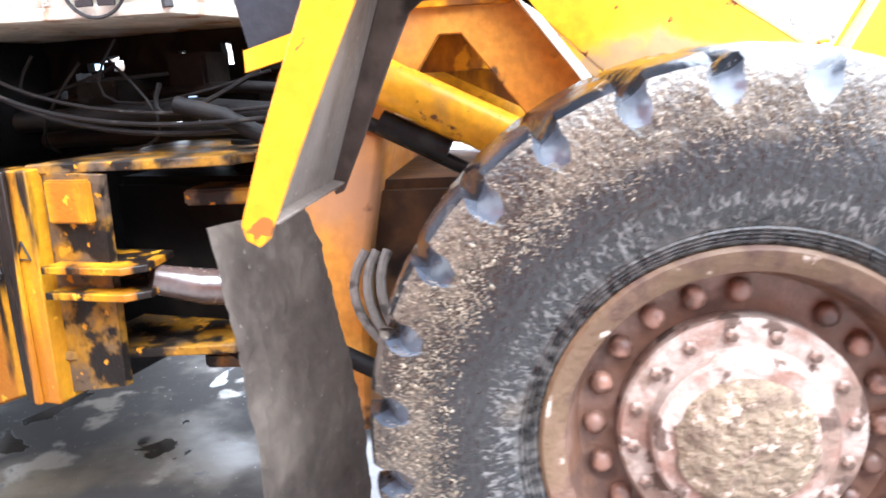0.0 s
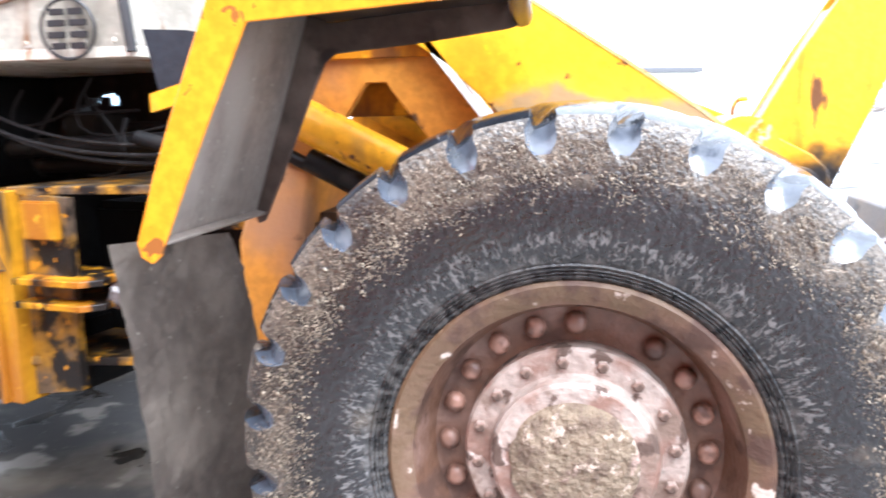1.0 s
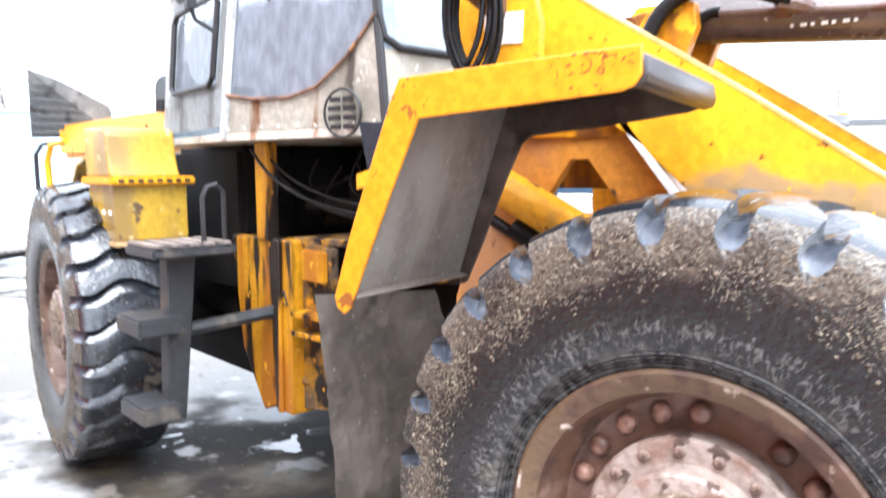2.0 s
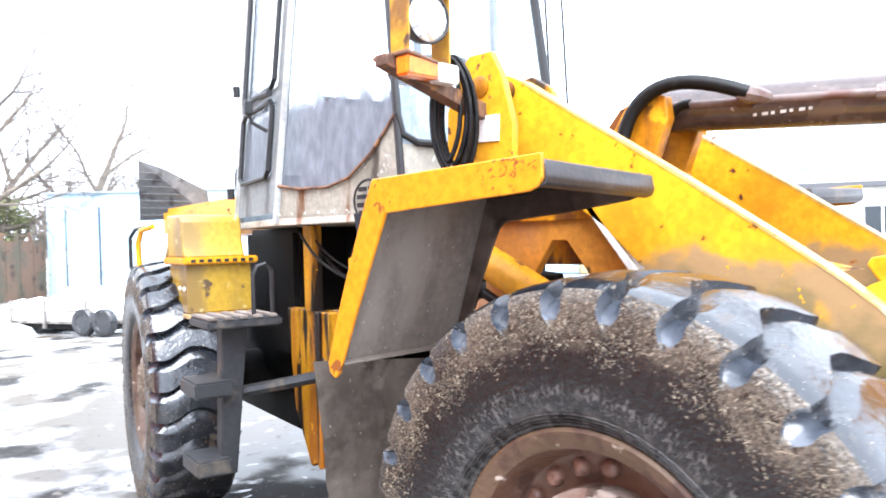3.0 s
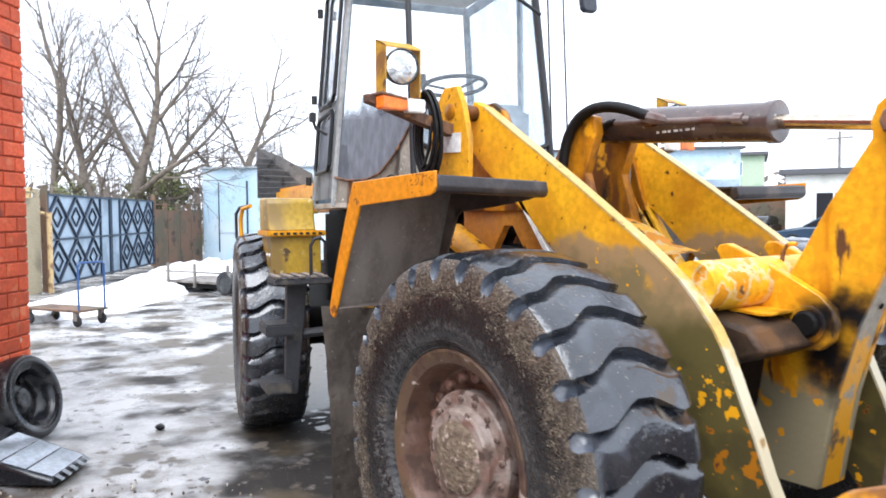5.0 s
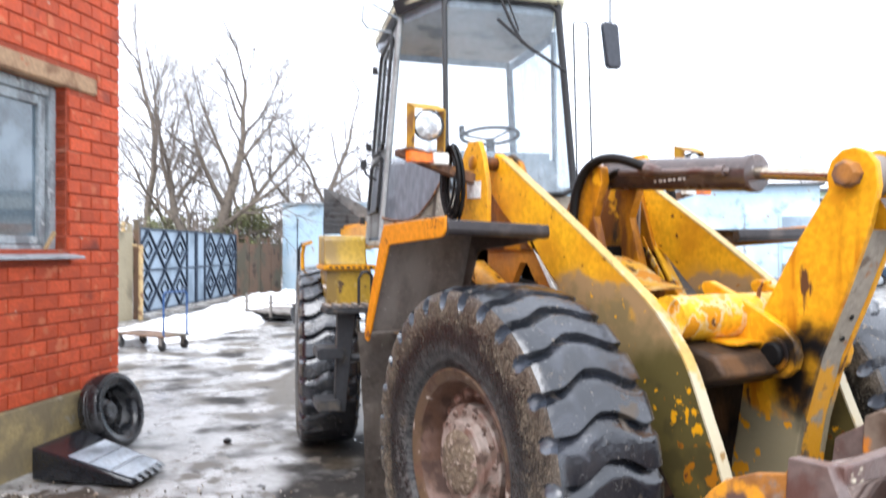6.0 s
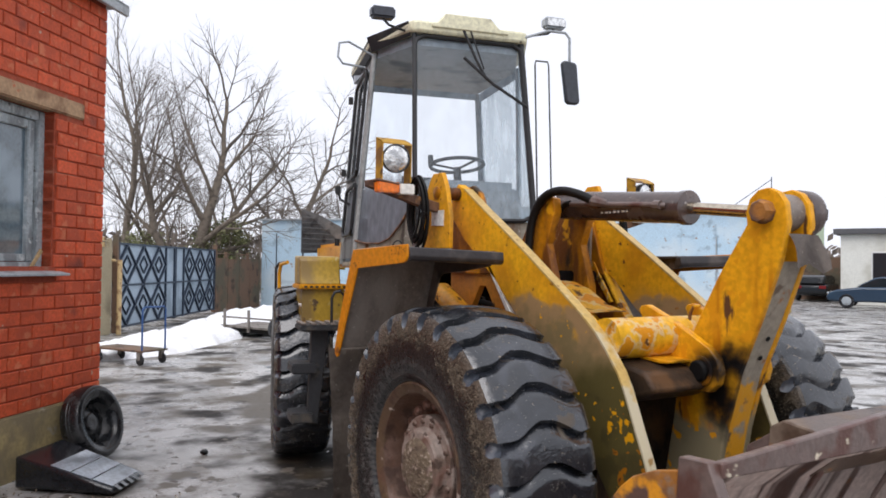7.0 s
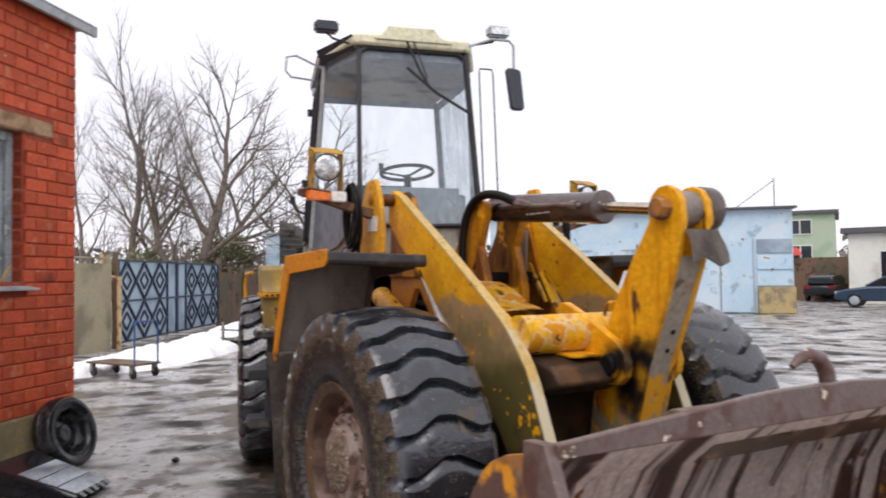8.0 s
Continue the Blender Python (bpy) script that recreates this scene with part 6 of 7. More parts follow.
for i in range(9):
    p_ = lerp(A0, B0, 0.05 + 0.112 * i) + Vector((0, 0, 0.035)) + walln * 0.014
    bm = bmesh.new()
    lathe(bm, [(0.0, -0.006), (0.006, -0.005), (0.009, 0.0), (0.0, 0.0)], 8, RM @ Matrix(((wallx.x, -walln.x, 0, p_.x), (wallx.y, -walln.y, 0, p_.y), (0, 0, 1, p_.z), (0, 0, 0, 1))))
    part("rivet", bm, M["cab"], cab)
# wipers, mirror, roof lamps, rails
bm = bmesh.new()
bar(bm, [(-0.115, -0.11, 3.42), (-0.10, -0.10, 3.33), (-0.06, -0.02, 3.12), (-0.045, 0.06, 2.98)], 0.010)
bar(bm, [(-0.115, -0.07, 3.42), (-0.09, -0.04, 3.30), (-0.06, 0.04, 3.06)], 0.006)
bar(bm, [(-0.065, -0.11, 3.13), (-0.03, 0.10, 2.95), (-0.008, 0.36, 2.80)], 0.011)
part("wiper", bm, M["dark_trim"], cab, "black windscreen wiper")
bm = bmesh.new()
bar(bm, [(-0.12, 0.36, 3.33), (-0.10, 0.56, 3.40), (-0.10, 0.70, 3.40), (-0.10, 0.735, 3.36), (-0.10, 0.735, 3.14)], 0.010)
part("mirror_arm", bm, M["zinc"], cab)
bm = bmesh.new()
prism(bm, [(0.665, 3.17), (0.68, 3.19), (0.77, 3.18), (0.785, 3.16), (0.81, 2.89), (0.795, 2.87), (0.72, 2.87), (0.70, 2.89)], -0.12, -0.07, RM, axis="x")
part("mirror", bm, M["mirror"], cab, "large dark wing mirror", bevel=0.012)
for v0, z0, mat_ in ((-0.68, 3.40, "mirror"), (0.63, 3.47, "zinc")):
    bm = bmesh.new()
    box(bm, (-0.20, v0 - 0.085, z0 - 0.035), (-0.11, v0 + 0.085, z0 + 0.045), RM, 0.015)
    rl = part("roof_lamp", bm, M[mat_], cab, "rectangular roof work lamp")
    bm = bmesh.new()
    box(bm, (-0.109, v0 - 0.070, z0 - 0.022), (-0.104, v0 + 0.070, z0 + 0.032), RM, 0.0)
    part("roof_lamp_lens", bm, M["mirror" if v0 < 0 else "lamp_glass"], cab)
    bm = bmesh.new()
    bar(bm, [(-0.15, v0, z0 - 0.03), (-0.16, v0 * 0.93, z0 - 0.07), (-0.2, v0 * 0.72, z0 - 0.09)], 0.009)
    part("lamp_stay", bm, M["dark_trim"], cab)
bm = bmesh.new()
bar(bm, [(-0.50, -0.66, 3.20), (-0.42, -0.86, 3.26), (-0.40, -0.93, 3.24), (-0.40, -0.94, 3.14), (-0.42, -0.90, 3.10), (-0.48, -0.72, 3.10)], 0.008)
part("mirror_arm", bm, M["zinc"], cab)
bm = bmesh.new()
bar(bm, [(-0.06, 0.47, 1.9), (-0.10, 0.455, 3.14), (-0.10, 0.46, 3.17), (-0.10, 0.555, 3.17), (-0.10, 0.565, 3.14), (-0.06, 0.585, 1.9)], 0.006)
part("grab_rail", bm, M["dark_trim"], cab, "thin dark grab rail")
bm = bmesh.new()
bar(bm, [(-0.78, -0.76, 2.12), (-0.80, -0.83, 2.16), (-0.80, -0.85, 2.22)], 0.010)
box(bm, (-0.82, -0.87, 2.20), (-0.78, -0.83, 2.26), RM, 0.004)
part("side_lamp", bm, M["dark_trim"], cab)
# inside
rear_box("dashboard", (-0.36, -0.38, 1.70), (-0.07, 0.34, 2.27), M["dash"], cab, "grey-blue dashboard", 0.05)
bm = bmesh.new()
wm = RM @ Matrix.Translation((-0.44, -0.02, 2.42)) @ Matrix.Rotation(radians(-9), 4, "Y")
sweep(bm, [wm @ Vector((0.20 * math.cos(a), 0.20 * math.sin(a), 0)) for a in (2 * math.pi * i / 32 for i in range(33))], 0.014, 8)
for a in (0.5, 2.6, 4.7):
    sweep(bm, [wm @ Vector((0, 0, -0.03)), wm @ Vector((0.2 * math.cos(a), 0.2 * math.sin(a), 0))], 0.009, 6)
sweep(bm, [wm @ Vector((0, 0, -0.02)), wm @ Vector((0, 0, -0.45))], 0.03, 10)
sweep(bm, [wm @ Vector((-0.05, -0.19, 0)), wm @ Vector((-0.05, -0.19, 0.08))], 0.02, 8)
part("steering_wheel", bm, M["dark_trim"], cab, "black steering wheel with a knob")
bm = bmesh.new()
box(bm, (-1.25, -0.26, 1.95), (-0.80, 0.24, 2.10), RM, 0.04)
box(bm, (-1.36, -0.26, 2.05), (-1.24, 0.24, 2.42), RM, 0.05)
box(bm, (-1.2, -0.16, 1.66), (-0.9, 0.14, 1.95), RM, 0.02)
part("seat", bm, M["seat"], cab, "dark grey operator seat")

# ---- brick building ----
WD = Vector((0.774, -0.633, 0))
WN = Vector((0.633, 0.774, 0))
WM = Matrix(((WD.x, WN.x, 0, -4.53), (WD.y, WN.y, 0, -0.755), (0, 0, 1, 0), (0, 0, 0, 1)))
building = thing("brick_building", (-4.53, -0.755, 0), "low red brick building with a weathered pale window", "building", kind="structure")
W0, W1, WZ0, WZ1 = 0.70, 2.30, 1.62, 2.90
bm = bmesh.new()
box(bm, (0.012, -5, 0.46), (W0 + 0.012, -0.012, 4.02), WM)
box(bm, (W1, -0.45, 0.46), (9, -0.012, 4.02), WM)
box(bm, (W0, -0.45, 0.46), (W1, -0.012, WZ0), WM)
box(bm, (W0, -0.45, WZ1), (W1, -0.012, 4.02), WM)
box(bm, (0.012, -5, 0.46), (9, -4.8, 4.02), WM)
wall = part("wall", bm, M["mortar"], building, "dark mortar core of the wall")
bm = bmesh.new()
box(bm, (-0.02, -5.02, -0.1), (9, 0.022, 0.48), WM, 0.012)
part("plinth", bm, M["plinth"], building, "stained yellowish concrete plinth")
bm = bmesh.new()
box(bm, (0.33, -0.10, WZ1 - 0.005), (2.6, 0.012, WZ1 + 0.135), WM, 0.012)
part("lintel", bm, M["lintel"], building, "stained concrete lintel")
bm = bmesh.new()
prism(bm, [(-0.10, 1.60), (0.10, 1.565), (0.10, 1.545), (-0.10, 1.57)], 0.62, 2.4, WM, axis="x")
part("window_sill", bm, M["zinc"], building, "grey sheet-metal window sill", bevel=0.004)
bm = bmesh.new()
box(bm, (-0.12, -5.1, 4.02), (9, 0.14, 4.05), WM, 0.004)
box(bm, (-0.12, 0.10, 3.95), (9, 0.14, 4.05), WM, 0.004)
part("roof_edge", bm, M["zinc"], building, "grey sheet-metal roof edge")
window = tagged(part("window", quick(box, (W0 + 0.005, -0.20, WZ0 - 0.045), (W0 + 0.085, -0.10, WZ1 - 0.01), WM, 0.006), M["white_wood"], building, "weathered white wooden window frame"))
for nm, lo, hi in (("frame_rail", (W0 + 0.085, -0.20, WZ1 - 0.09), (W1, -0.10, WZ1 - 0.01)), ("frame_rail", (W0 + 0.085, -0.20, WZ0 - 0.045), (W1, -0.10, WZ0 + 0.035)),
                   ("sash", (W0 + 0.095, -0.185, WZ0 + 0.04), (W0 + 0.175, -0.125, WZ1 - 0.095)), ("sash", (W0 + 0.175, -0.185, WZ1 - 0.17), (1.55, -0.125, WZ1 - 0.095)), ("sash", (W0 + 0.175, -0.185, WZ0 + 0.04), (1.55, -0.125, WZ0 + 0.10)),
                   ("sash", (1.55, -0.185, WZ0 + 0.04), (1.63, -0.125, WZ1 - 0.095))):
    bm = bmesh.new()
    box(bm, lo, hi, WM, 0.006)
    part(nm, bm, M["white_wood"], window)
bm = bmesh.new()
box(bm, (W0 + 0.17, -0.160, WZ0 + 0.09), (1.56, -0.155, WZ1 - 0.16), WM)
part("pane", bm, M["pale_pane"], window, "blue-grey pane with reflections put into its colour")
bm = bmesh.new()
prism(bm, [(0.90, WZ0 - 0.01), (0.93, WZ0 - 0.02), (0.80, WZ0 + 0.14), (0.78, WZ0 + 0.12)], -0.06, -0.04, WM)
t_ = part("wood_wedge", bm, M["wood"], window, "loose wooden wedge")

# ---- car tyre and plastic panel at the wall ----
ct = thing("spare_wheel", (-4.03, -0.77, 0), "black spare car wheel leaning against the brick wall", "wheel")
AX = Matrix.Translation((-4.055, -0.865, 0.300)) @ Matrix.Rotation(math.atan2(WN.y, WN.x) + radians(90) + radians(-3), 4, "Z") @ Matrix.Rotation(radians(-15), 4, "X") @ Matrix.Diagonal((1, 0.9, 1, 1))
bm = bmesh.new()
lathe(bm, [(0.205, 0.07), (0.22, 0.09), (0.27, 0.105), (0.295, 0.095), (0.308, 0.07), (0.312, 0.02), (0.309, 0.015), (0.312, 0.01), (0.312, -0.01), (0.309, -0.015), (0.312, -0.02), (0.308, -0.07), (0.295, -0.095), (0.27, -0.105), (0.235, -0.098), (0.228, -0.09), (0.215, -0.088), (0.205, -0.07)], 56, AX)
bmesh.ops.recalc_face_normals(bm, faces=bm.faces)
part("tyre", bm, M["car_tyre"], ct, "wet black rubber tyre")
bm = bmesh.new()
lathe(bm, [(0.206, -0.07), (0.212, -0.082), (0.205, -0.085), (0.195, -0.07), (0.185, -0.03), (0.175, 0.02), (0.16, 0.035), (0.12, 0.03), (0.10, 0.01), (0.06, 0.0), (0.03, 0.005), (0.0, 0.005)], 48, AX)
part("rim", bm, M["car_tyre"], ct, "dark dirty steel rim")
for i in range(5):
    a = 2 * math.pi * i / 5
    bm = bmesh.new()
    sweep(bm, [AX @ Vector((0.14 * math.cos(a), 0.02, 0.14 * math.sin(a))), AX @ Vector((0.14 * math.cos(a), 0.032, 0.14 * math.sin(a)))], 0.022, 10)
    part("rim_hole", bm, M["dark_trim"], ct)

panel = thing("plastic_panel", (-3.3, -1.0, 0), "black plastic panel with three pale fields lying by the wall", "panel")
PA, PB, PC, PD = Vector((-3.36, -1.47, 0)), Vector((-2.84, -0.87, 0)), Vector((-3.24, -0.60, 0)), Vector((-3.80, -1.12, 0))
HT = {0: 0.235, 1: 0.045, 2: 0.045, 3: 0.245}


def ptop(s, t, dz=0.0):
    """A point on the panel's sloping top: s from the wall end outwards, t across."""
    lo = lerp(PA + Vector((0, 0, HT[0])), PB + Vector((0, 0, HT[1])), s)
    hi = lerp(PD + Vector((0, 0, HT[3])), PC + Vector((0, 0, HT[2])), s)
    return lerp(lo, hi, t) + Vector((0, 0, dz))


bm = bmesh.new()
lowv = [bm.verts.new(p + Vector((0, 0, 0.0))) for p in (PA, PB, PC, PD)]
topv = [bm.verts.new(ptop(s, t)) for s, t in ((0, 0), (1, 0), (1, 1), (0, 1))]
bm.faces.new(topv)
bm.faces.new(lowv[::-1])
for i in range(4):
    bm.faces.new((lowv[i], lowv[(i + 1) % 4], topv[(i + 1) % 4], topv[i]))
part("panel_body", bm, M["plastic"], panel, bevel=0.02)
for i in range(3):
    bm = bmesh.new()
    s0_, s1_ = 0.34 + 0.215 * i, 0.34 + 0.215 * i + 0.20
    sheet(bm, [ptop(s0_, 0.06, 0.006), ptop(s1_, 0.06, 0.006), ptop(s1_, 0.92, 0.006), ptop(s0_, 0.92, 0.006)], 0.006, Matrix.Identity(4))
    part("pale_field", bm, M["pale_board"], panel, "glossy field with the sky's reflection put into its pale colour", bevel=0.002)
for i in range(5):
    bm = bmesh.new()
    t0_ = 0.06 + 0.19 * i
    sheet(bm, [ptop(0.985, t0_, 0.012), ptop(1.05, t0_, -0.002), ptop(1.05, t0_ + 0.09, -0.002), ptop(0.985, t0_ + 0.09, 0.012)], 0.02, Matrix.Identity(4))
    part("clip", bm, M["zinc"], panel, "pale clip")

# ---- gravel and litter ----
random.seed(5)
bm = bmesh.new()
for i in range(900):
    q, w = random.uniform(-0.1, 1.1), abs(random.gauss(0, 0.20)) if random.random() < 0.75 else random.uniform(-0.5, 0.5)
    x, y = -3.1 + 1.25 * q + 0.76 * w, -1.62 + 1.42 * q - 0.65 * w
    if x > -1.2:
        continue
    r = random.uniform(0.004, 0.013) * (1.9 if random.random() < 0.04 else 1)
    mt = Matrix.Translation((x, y, 0.002)) @ Euler((random.random() * 6, random.random() * 6, random.random() * 6)).to_matrix().to_4x4() @ Matrix.Diagonal((r, r * random.uniform(0.6, 1.0), r * random.uniform(0.4, 0.8), 1))
    bmesh.ops.create_icosphere(bm, subdivisions=1, radius=1, matrix=mt)
gravel = part("gravel", bm, M["stone"], None, smooth=False)
tagged(gravel, "small wet stones and grit scattered on asphalt", "gravel", kind="stuff")
bm = bmesh.new()
bmesh.ops.create_icosphere(bm, subdivisions=2, radius=1, matrix=Matrix.Translation((-3.77, 0.0, 0.012)) @ Matrix.Diagonal((0.05, 0.035, 0.022, 1)))
for v in bm.verts:
    v.co += v.normal * 0.01 * noise.noise(v.co * 40)
tagged(part("stone", bm, M["hose"], None), "single dark stone lying on wet asphalt", "stone")

# ---- platform trolley ----
TR = Matrix.Translation((-10.10, 0.78, 0)) @ Matrix.Rotation(math.atan2(-0.41, -0.73), 4, "Z")
trolley = thing("platform_trolley", (-10.5, 0.5, 0), "platform trolley with a blue pipe handle beside snow", "trolley")
bm = bmesh.new()
box(bm, (0.0, -0.27, 0.215), (1.25, 0.27, 0.245), TR, 0.006)
part("deck", bm, M["fence"], trolley, "wet brown wooden deck")
bm = bmesh.new()
sweep(bm, [TR @ Vector(p) for p in ((0.03, -0.23, 0.24), (0.03, -0.23, 0.90), (0.03, -0.19, 0.94), (0.03, 0.19, 0.94), (0.03, 0.23, 0.90), (0.03, 0.23, 0.24))], 0.016, 8)
part("handle", bm, M["blue_pipe"], trolley, "blue bent pipe handle")
for x, y in ((0.08, -0.22), (0.08, 0.22), (1.1, -0.22), (1.1, 0.22)):
    bm = bmesh.new()
    m_ = TR @ Matrix.Translation((x, y, 0.085))
    lathe(bm, [(0.0, -0.02), (0.07, -0.02), (0.085, -0.012), (0.085, 0.012), (0.07, 0.02), (0.0, 0.02)], 20, m_)
    wh = part("castor", bm, M["dark_trim"], trolley, "black castor")
    bm = bmesh.new()
    box(bm, (x - 0.02, y - 0.03, 0.085), (x + 0.06, y + 0.03, 0.215), TR, 0.004)
    part("castor_fork", bm, M["grey_wood"], trolley)

# ---- snow ----
def mound(name, pts, label, seed):
    """A bank of old snow along points (x, y, half width, height)."""
    bm = bmesh.new()
    n_, k_ = 60, 14
    rows = []
    for i in range(n_ + 1):
        t = i / n_ * (len(pts) - 1)
        j = min(int(t), len(pts) - 2)
        x, y, w, h = [a + (b - a) * (t - j) for a, b in zip(pts[j], pts[j + 1])]
        d = (Vector(pts[j + 1][:2]) - Vector(pts[j][:2])).normalized()
        end = min(1.0, min(i, n_ - i) / 5)
        row = []
        for q in range(k_ + 1):
            s = q / k_ * 2 - 1
            p = Vector((x - d.y * w * s, y + d.x * w * s, 0))
            nz = noise.noise(Vector((p.x * 1.6, p.y * 1.6, seed))) * 0.5 + noise.noise(Vector((p.x * 5, p.y * 5, seed))) * 0.22
            z = h * (1 - s * s) ** 0.7 * (0.75 + nz) * end - 0.03
            row.append(bm.verts.new((p.x + 0.15 * nz, p.y + 0.15 * nz, z)))
        rows.append(row)
    for a, b in zip(rows, rows[1:]):
        for q in range(k_):
            bm.faces.new((a[q], a[q + 1], b[q + 1], b[q]))
    return tagged(part(name, bm, M["snow"], None), label, "snow bank", kind="stuff")


mound("snow_bank", [(-11.2, -0.9, 0.5, 0.30), (-11.9, 0.5, 0.75, 0.34), (-13.4, 1.8, 0.9, 0.36), (-15.6, 3.2, 1.0, 0.45), (-17.5, 4.4, 1.1, 0.55), (-19.6, 6.0, 1.2, 0.6)], "dirty bank of old melting snow", 2)
mound("snow_bank", [(-17.0, 5.0, 0.9, 0.5), (-18.5, 7.0, 1.0, 0.8), (-20.0, 9.0, 1.0, 0.6)], "heap of old snow by a shed", 7)

# ---- flat trailer ----
TL = Matrix.Translation((-15.3, 3.55, 0)) @ Matrix.Rotation(math.atan2(1.05, 2.6), 4, "Z")
trailer = thing("flat_trailer", (-14, 4.1, 0), "low grey wooden flat trailer partly under snow", "trailer")
for i in range(5):
    bm = bmesh.new()
    box(bm, (0.0 + 0.03 * (i % 2), -0.5 + 0.26 * i, 0.20), (2.7, -0.27 + 0.26 * i, 0.245), TL, 0.006)
    part("deck_plank", bm, M["grey_wood"], trailer)
for x in (0.35, 1.2, 2.2):
    bm = bmesh.new()
    box(bm, (x, -0.56, 0.12), (x + 0.05, -0.51, 0.62), TL, 0.004)
    part("stake", bm, M["grey_wood"], trailer)
bm = bmesh.new()
box(bm, (0.3, -0.55, 0.42), (2.4, -0.52, 0.46), TL, 0.004)
part("side_rail", bm, M["grey_wood"], trailer)
bm = bmesh.new()
box(bm, (0.0, -0.45, 0.10), (2.7, 0.75, 0.195), TL, 0.01)
part("chassis", bm, M["black"], trailer)
for x in (2.15, 2.62):
    bm = bmesh.new()
    lathe(bm, [(0.0, -0.07), (0.13, -0.07), (0.14, -0.08), (0.22, -0.08), (0.245, -0.05), (0.245, 0.05), (0.22, 0.08), (0.0, 0.08)], 24, TL @ Matrix.Translation((x, -0.50, 0.245)))
    part("trailer_wheel", bm, M["car_tyre"], trailer)

# ---- yard gate and fences ----
GA, GB = Vector((-16.36, 1.07, 0)), Vector((-23.43, 5.21, 0))
gd = (GB - GA).normalized()
GM = Matrix(((gd.x, -gd.y, 0, GA.x), (gd.y, gd.x, 0, GA.y), (0, 0, 1, 0), (0, 0, 0, 1)))
GL = (GB - GA).length
gate = thing("yard_gate", tuple(GA), "pale blue-grey sheet gate with dark diamond bars", "gate")
for k_, (x0, x1) in enumerate(((0.05, GL / 2 - 0.02), (GL / 2 + 0.02, GL - 0.05))):
    bm = bmesh.new()
    box(bm, (x0, 0.0, 0.10), (x1, 0.012, 2.12), GM)
    leaf = part("gate_leaf", bm, M["gate_sheet"], gate, "pale blue-grey sheet leaf")
    solid = (x1 - 0.75, x1) if k_ == 0 else (x0, x0 + 0.75)
    d0, d1 = (x0, solid[0]) if k_ == 0 else (solid[1], x1)
    for a, b in ((x0, x0 + 0.06), (x1 - 0.06, x1), (solid[0] - 0.03, solid[0] + 0.03) if k_ == 0 else (solid[1] - 0.03, solid[1] + 0.03)):
        bm = bmesh.new()
        box(bm, (a, -0.05, 0.08), (b, -0.004, 2.14), GM)
        part("gate_stile", bm, M["gate_bar"], leaf)
    for z in (0.10, 1.09, 2.08):
        bm = bmesh.new()
        box(bm, (x0 + 0.06, -0.045, z), (x1 - 0.06, -0.004, z + 0.05), GM)
        part("gate_rail", bm, M["gate_bar"], leaf)
    nd = 3
    for i in range(nd):
        for j in range(2):
            cx, cz = d0 + (d1 - d0) * (i + 0.5) / nd, 0.62 + 0.99 * j
            hw, hh = (d1 - d0) / nd / 2, 0.47
            for s_, q_ in ((0, 1.0), (1, 0.46)):
                w, h = hw * q_, hh * q_
                for (xa, za), (xb, zb) in zip([(0, h), (w, 0), (0, -h), (-w, 0)], [(w, 0), (0, -h), (-w, 0), (0, h)]):
                    bm = bmesh.new()
                    sweep(bm, [GM @ Vector((cx + xa, -0.026, cz + za)), GM @ Vector((cx + xb, -0.026, cz + zb))], 0.040 if q_ == 1 else 0.026, 4)
                    part("diamond_bar", bm, M["gate_bar"], leaf, smooth=False)
for x in (-0.08, GL + 0.02):
    bm = bmesh.new()
    box(bm, (x, -0.06, 0), (x + 0.10, 0.06, 2.3), GM, 0.005)
    part("gate_post", bm, M["fence"], gate)


def fence(name, a, b, h, mat, label, boards):
    a, b = Vector(a), Vector(b)
    d = (b - a).normalized()
    m_ = Matrix(((d.x, -d.y, 0, a.x), (d.y, d.x, 0, a.y), (0, 0, 1, 0), (0, 0, 0, 1)))
    f_ = thing(name, tuple(a), label, "fence")
    w = (b - a).length / boards
    for i in range(boards):
        bm = bmesh.new()
        box(bm, (w * i + 0.01, 0, 0), (w * (i + 1) - 0.01, 0.05, h + 0.03 * math.sin(i * 5.1)), m_, 0.004)
        part("fence_panel", bm, mat, f_)
    for i in range(boards + 1):
        bm = bmesh.new()
        box(bm, (w * i - 0.05, 0.05, 0), (w * i + 0.05, 0.14, h + 0.22), m_, 0.004)
        part("fence_post", bm, mat, f_)
    bm = bmesh.new()
    sweep(bm, [m_ @ Vector((0, 0.1, h + 0.16)), m_ @ Vector(((b - a).length, 0.1, h + 0.14))], 0.02, 6)
    part("top_rail", bm, mat, f_)
    return f_


fence("brown_fence", (-23.55, 5.3, 0), (-26.2, 7.7, 0), 1.85, M["fence"], "brown weathered board fence", 4)
fence("concrete_fence", (-10.5, -3.6, 0), (-16.1, 0.95, 0), 2.0, M["tan_fence"], "tan concrete panel fence", 4)
for x, y, h in ((-16.2, 0.75, 2.25), (-16.0, 1.1, 1.72)):
    bm = bmesh.new()
    sweep(bm, [(x, y, 0), (x, y, h)], 0.055, 12)
    tagged(part("pipe_post", bm, M["pipe_yellow"], None), "peeling yellow steel pipe post by a gate", "post")
bm = bmesh.new()
sweep(bm, [(-16.05, 1.02, 1.70), (-16.2, 0.78, 1.74), (-16.45, 0.35, 1.78)], 0.03, 8)
tagged(part("pipe_rail", bm, M["pipe_yellow"], None), "peeling yellow pipe rail between posts", "rail")

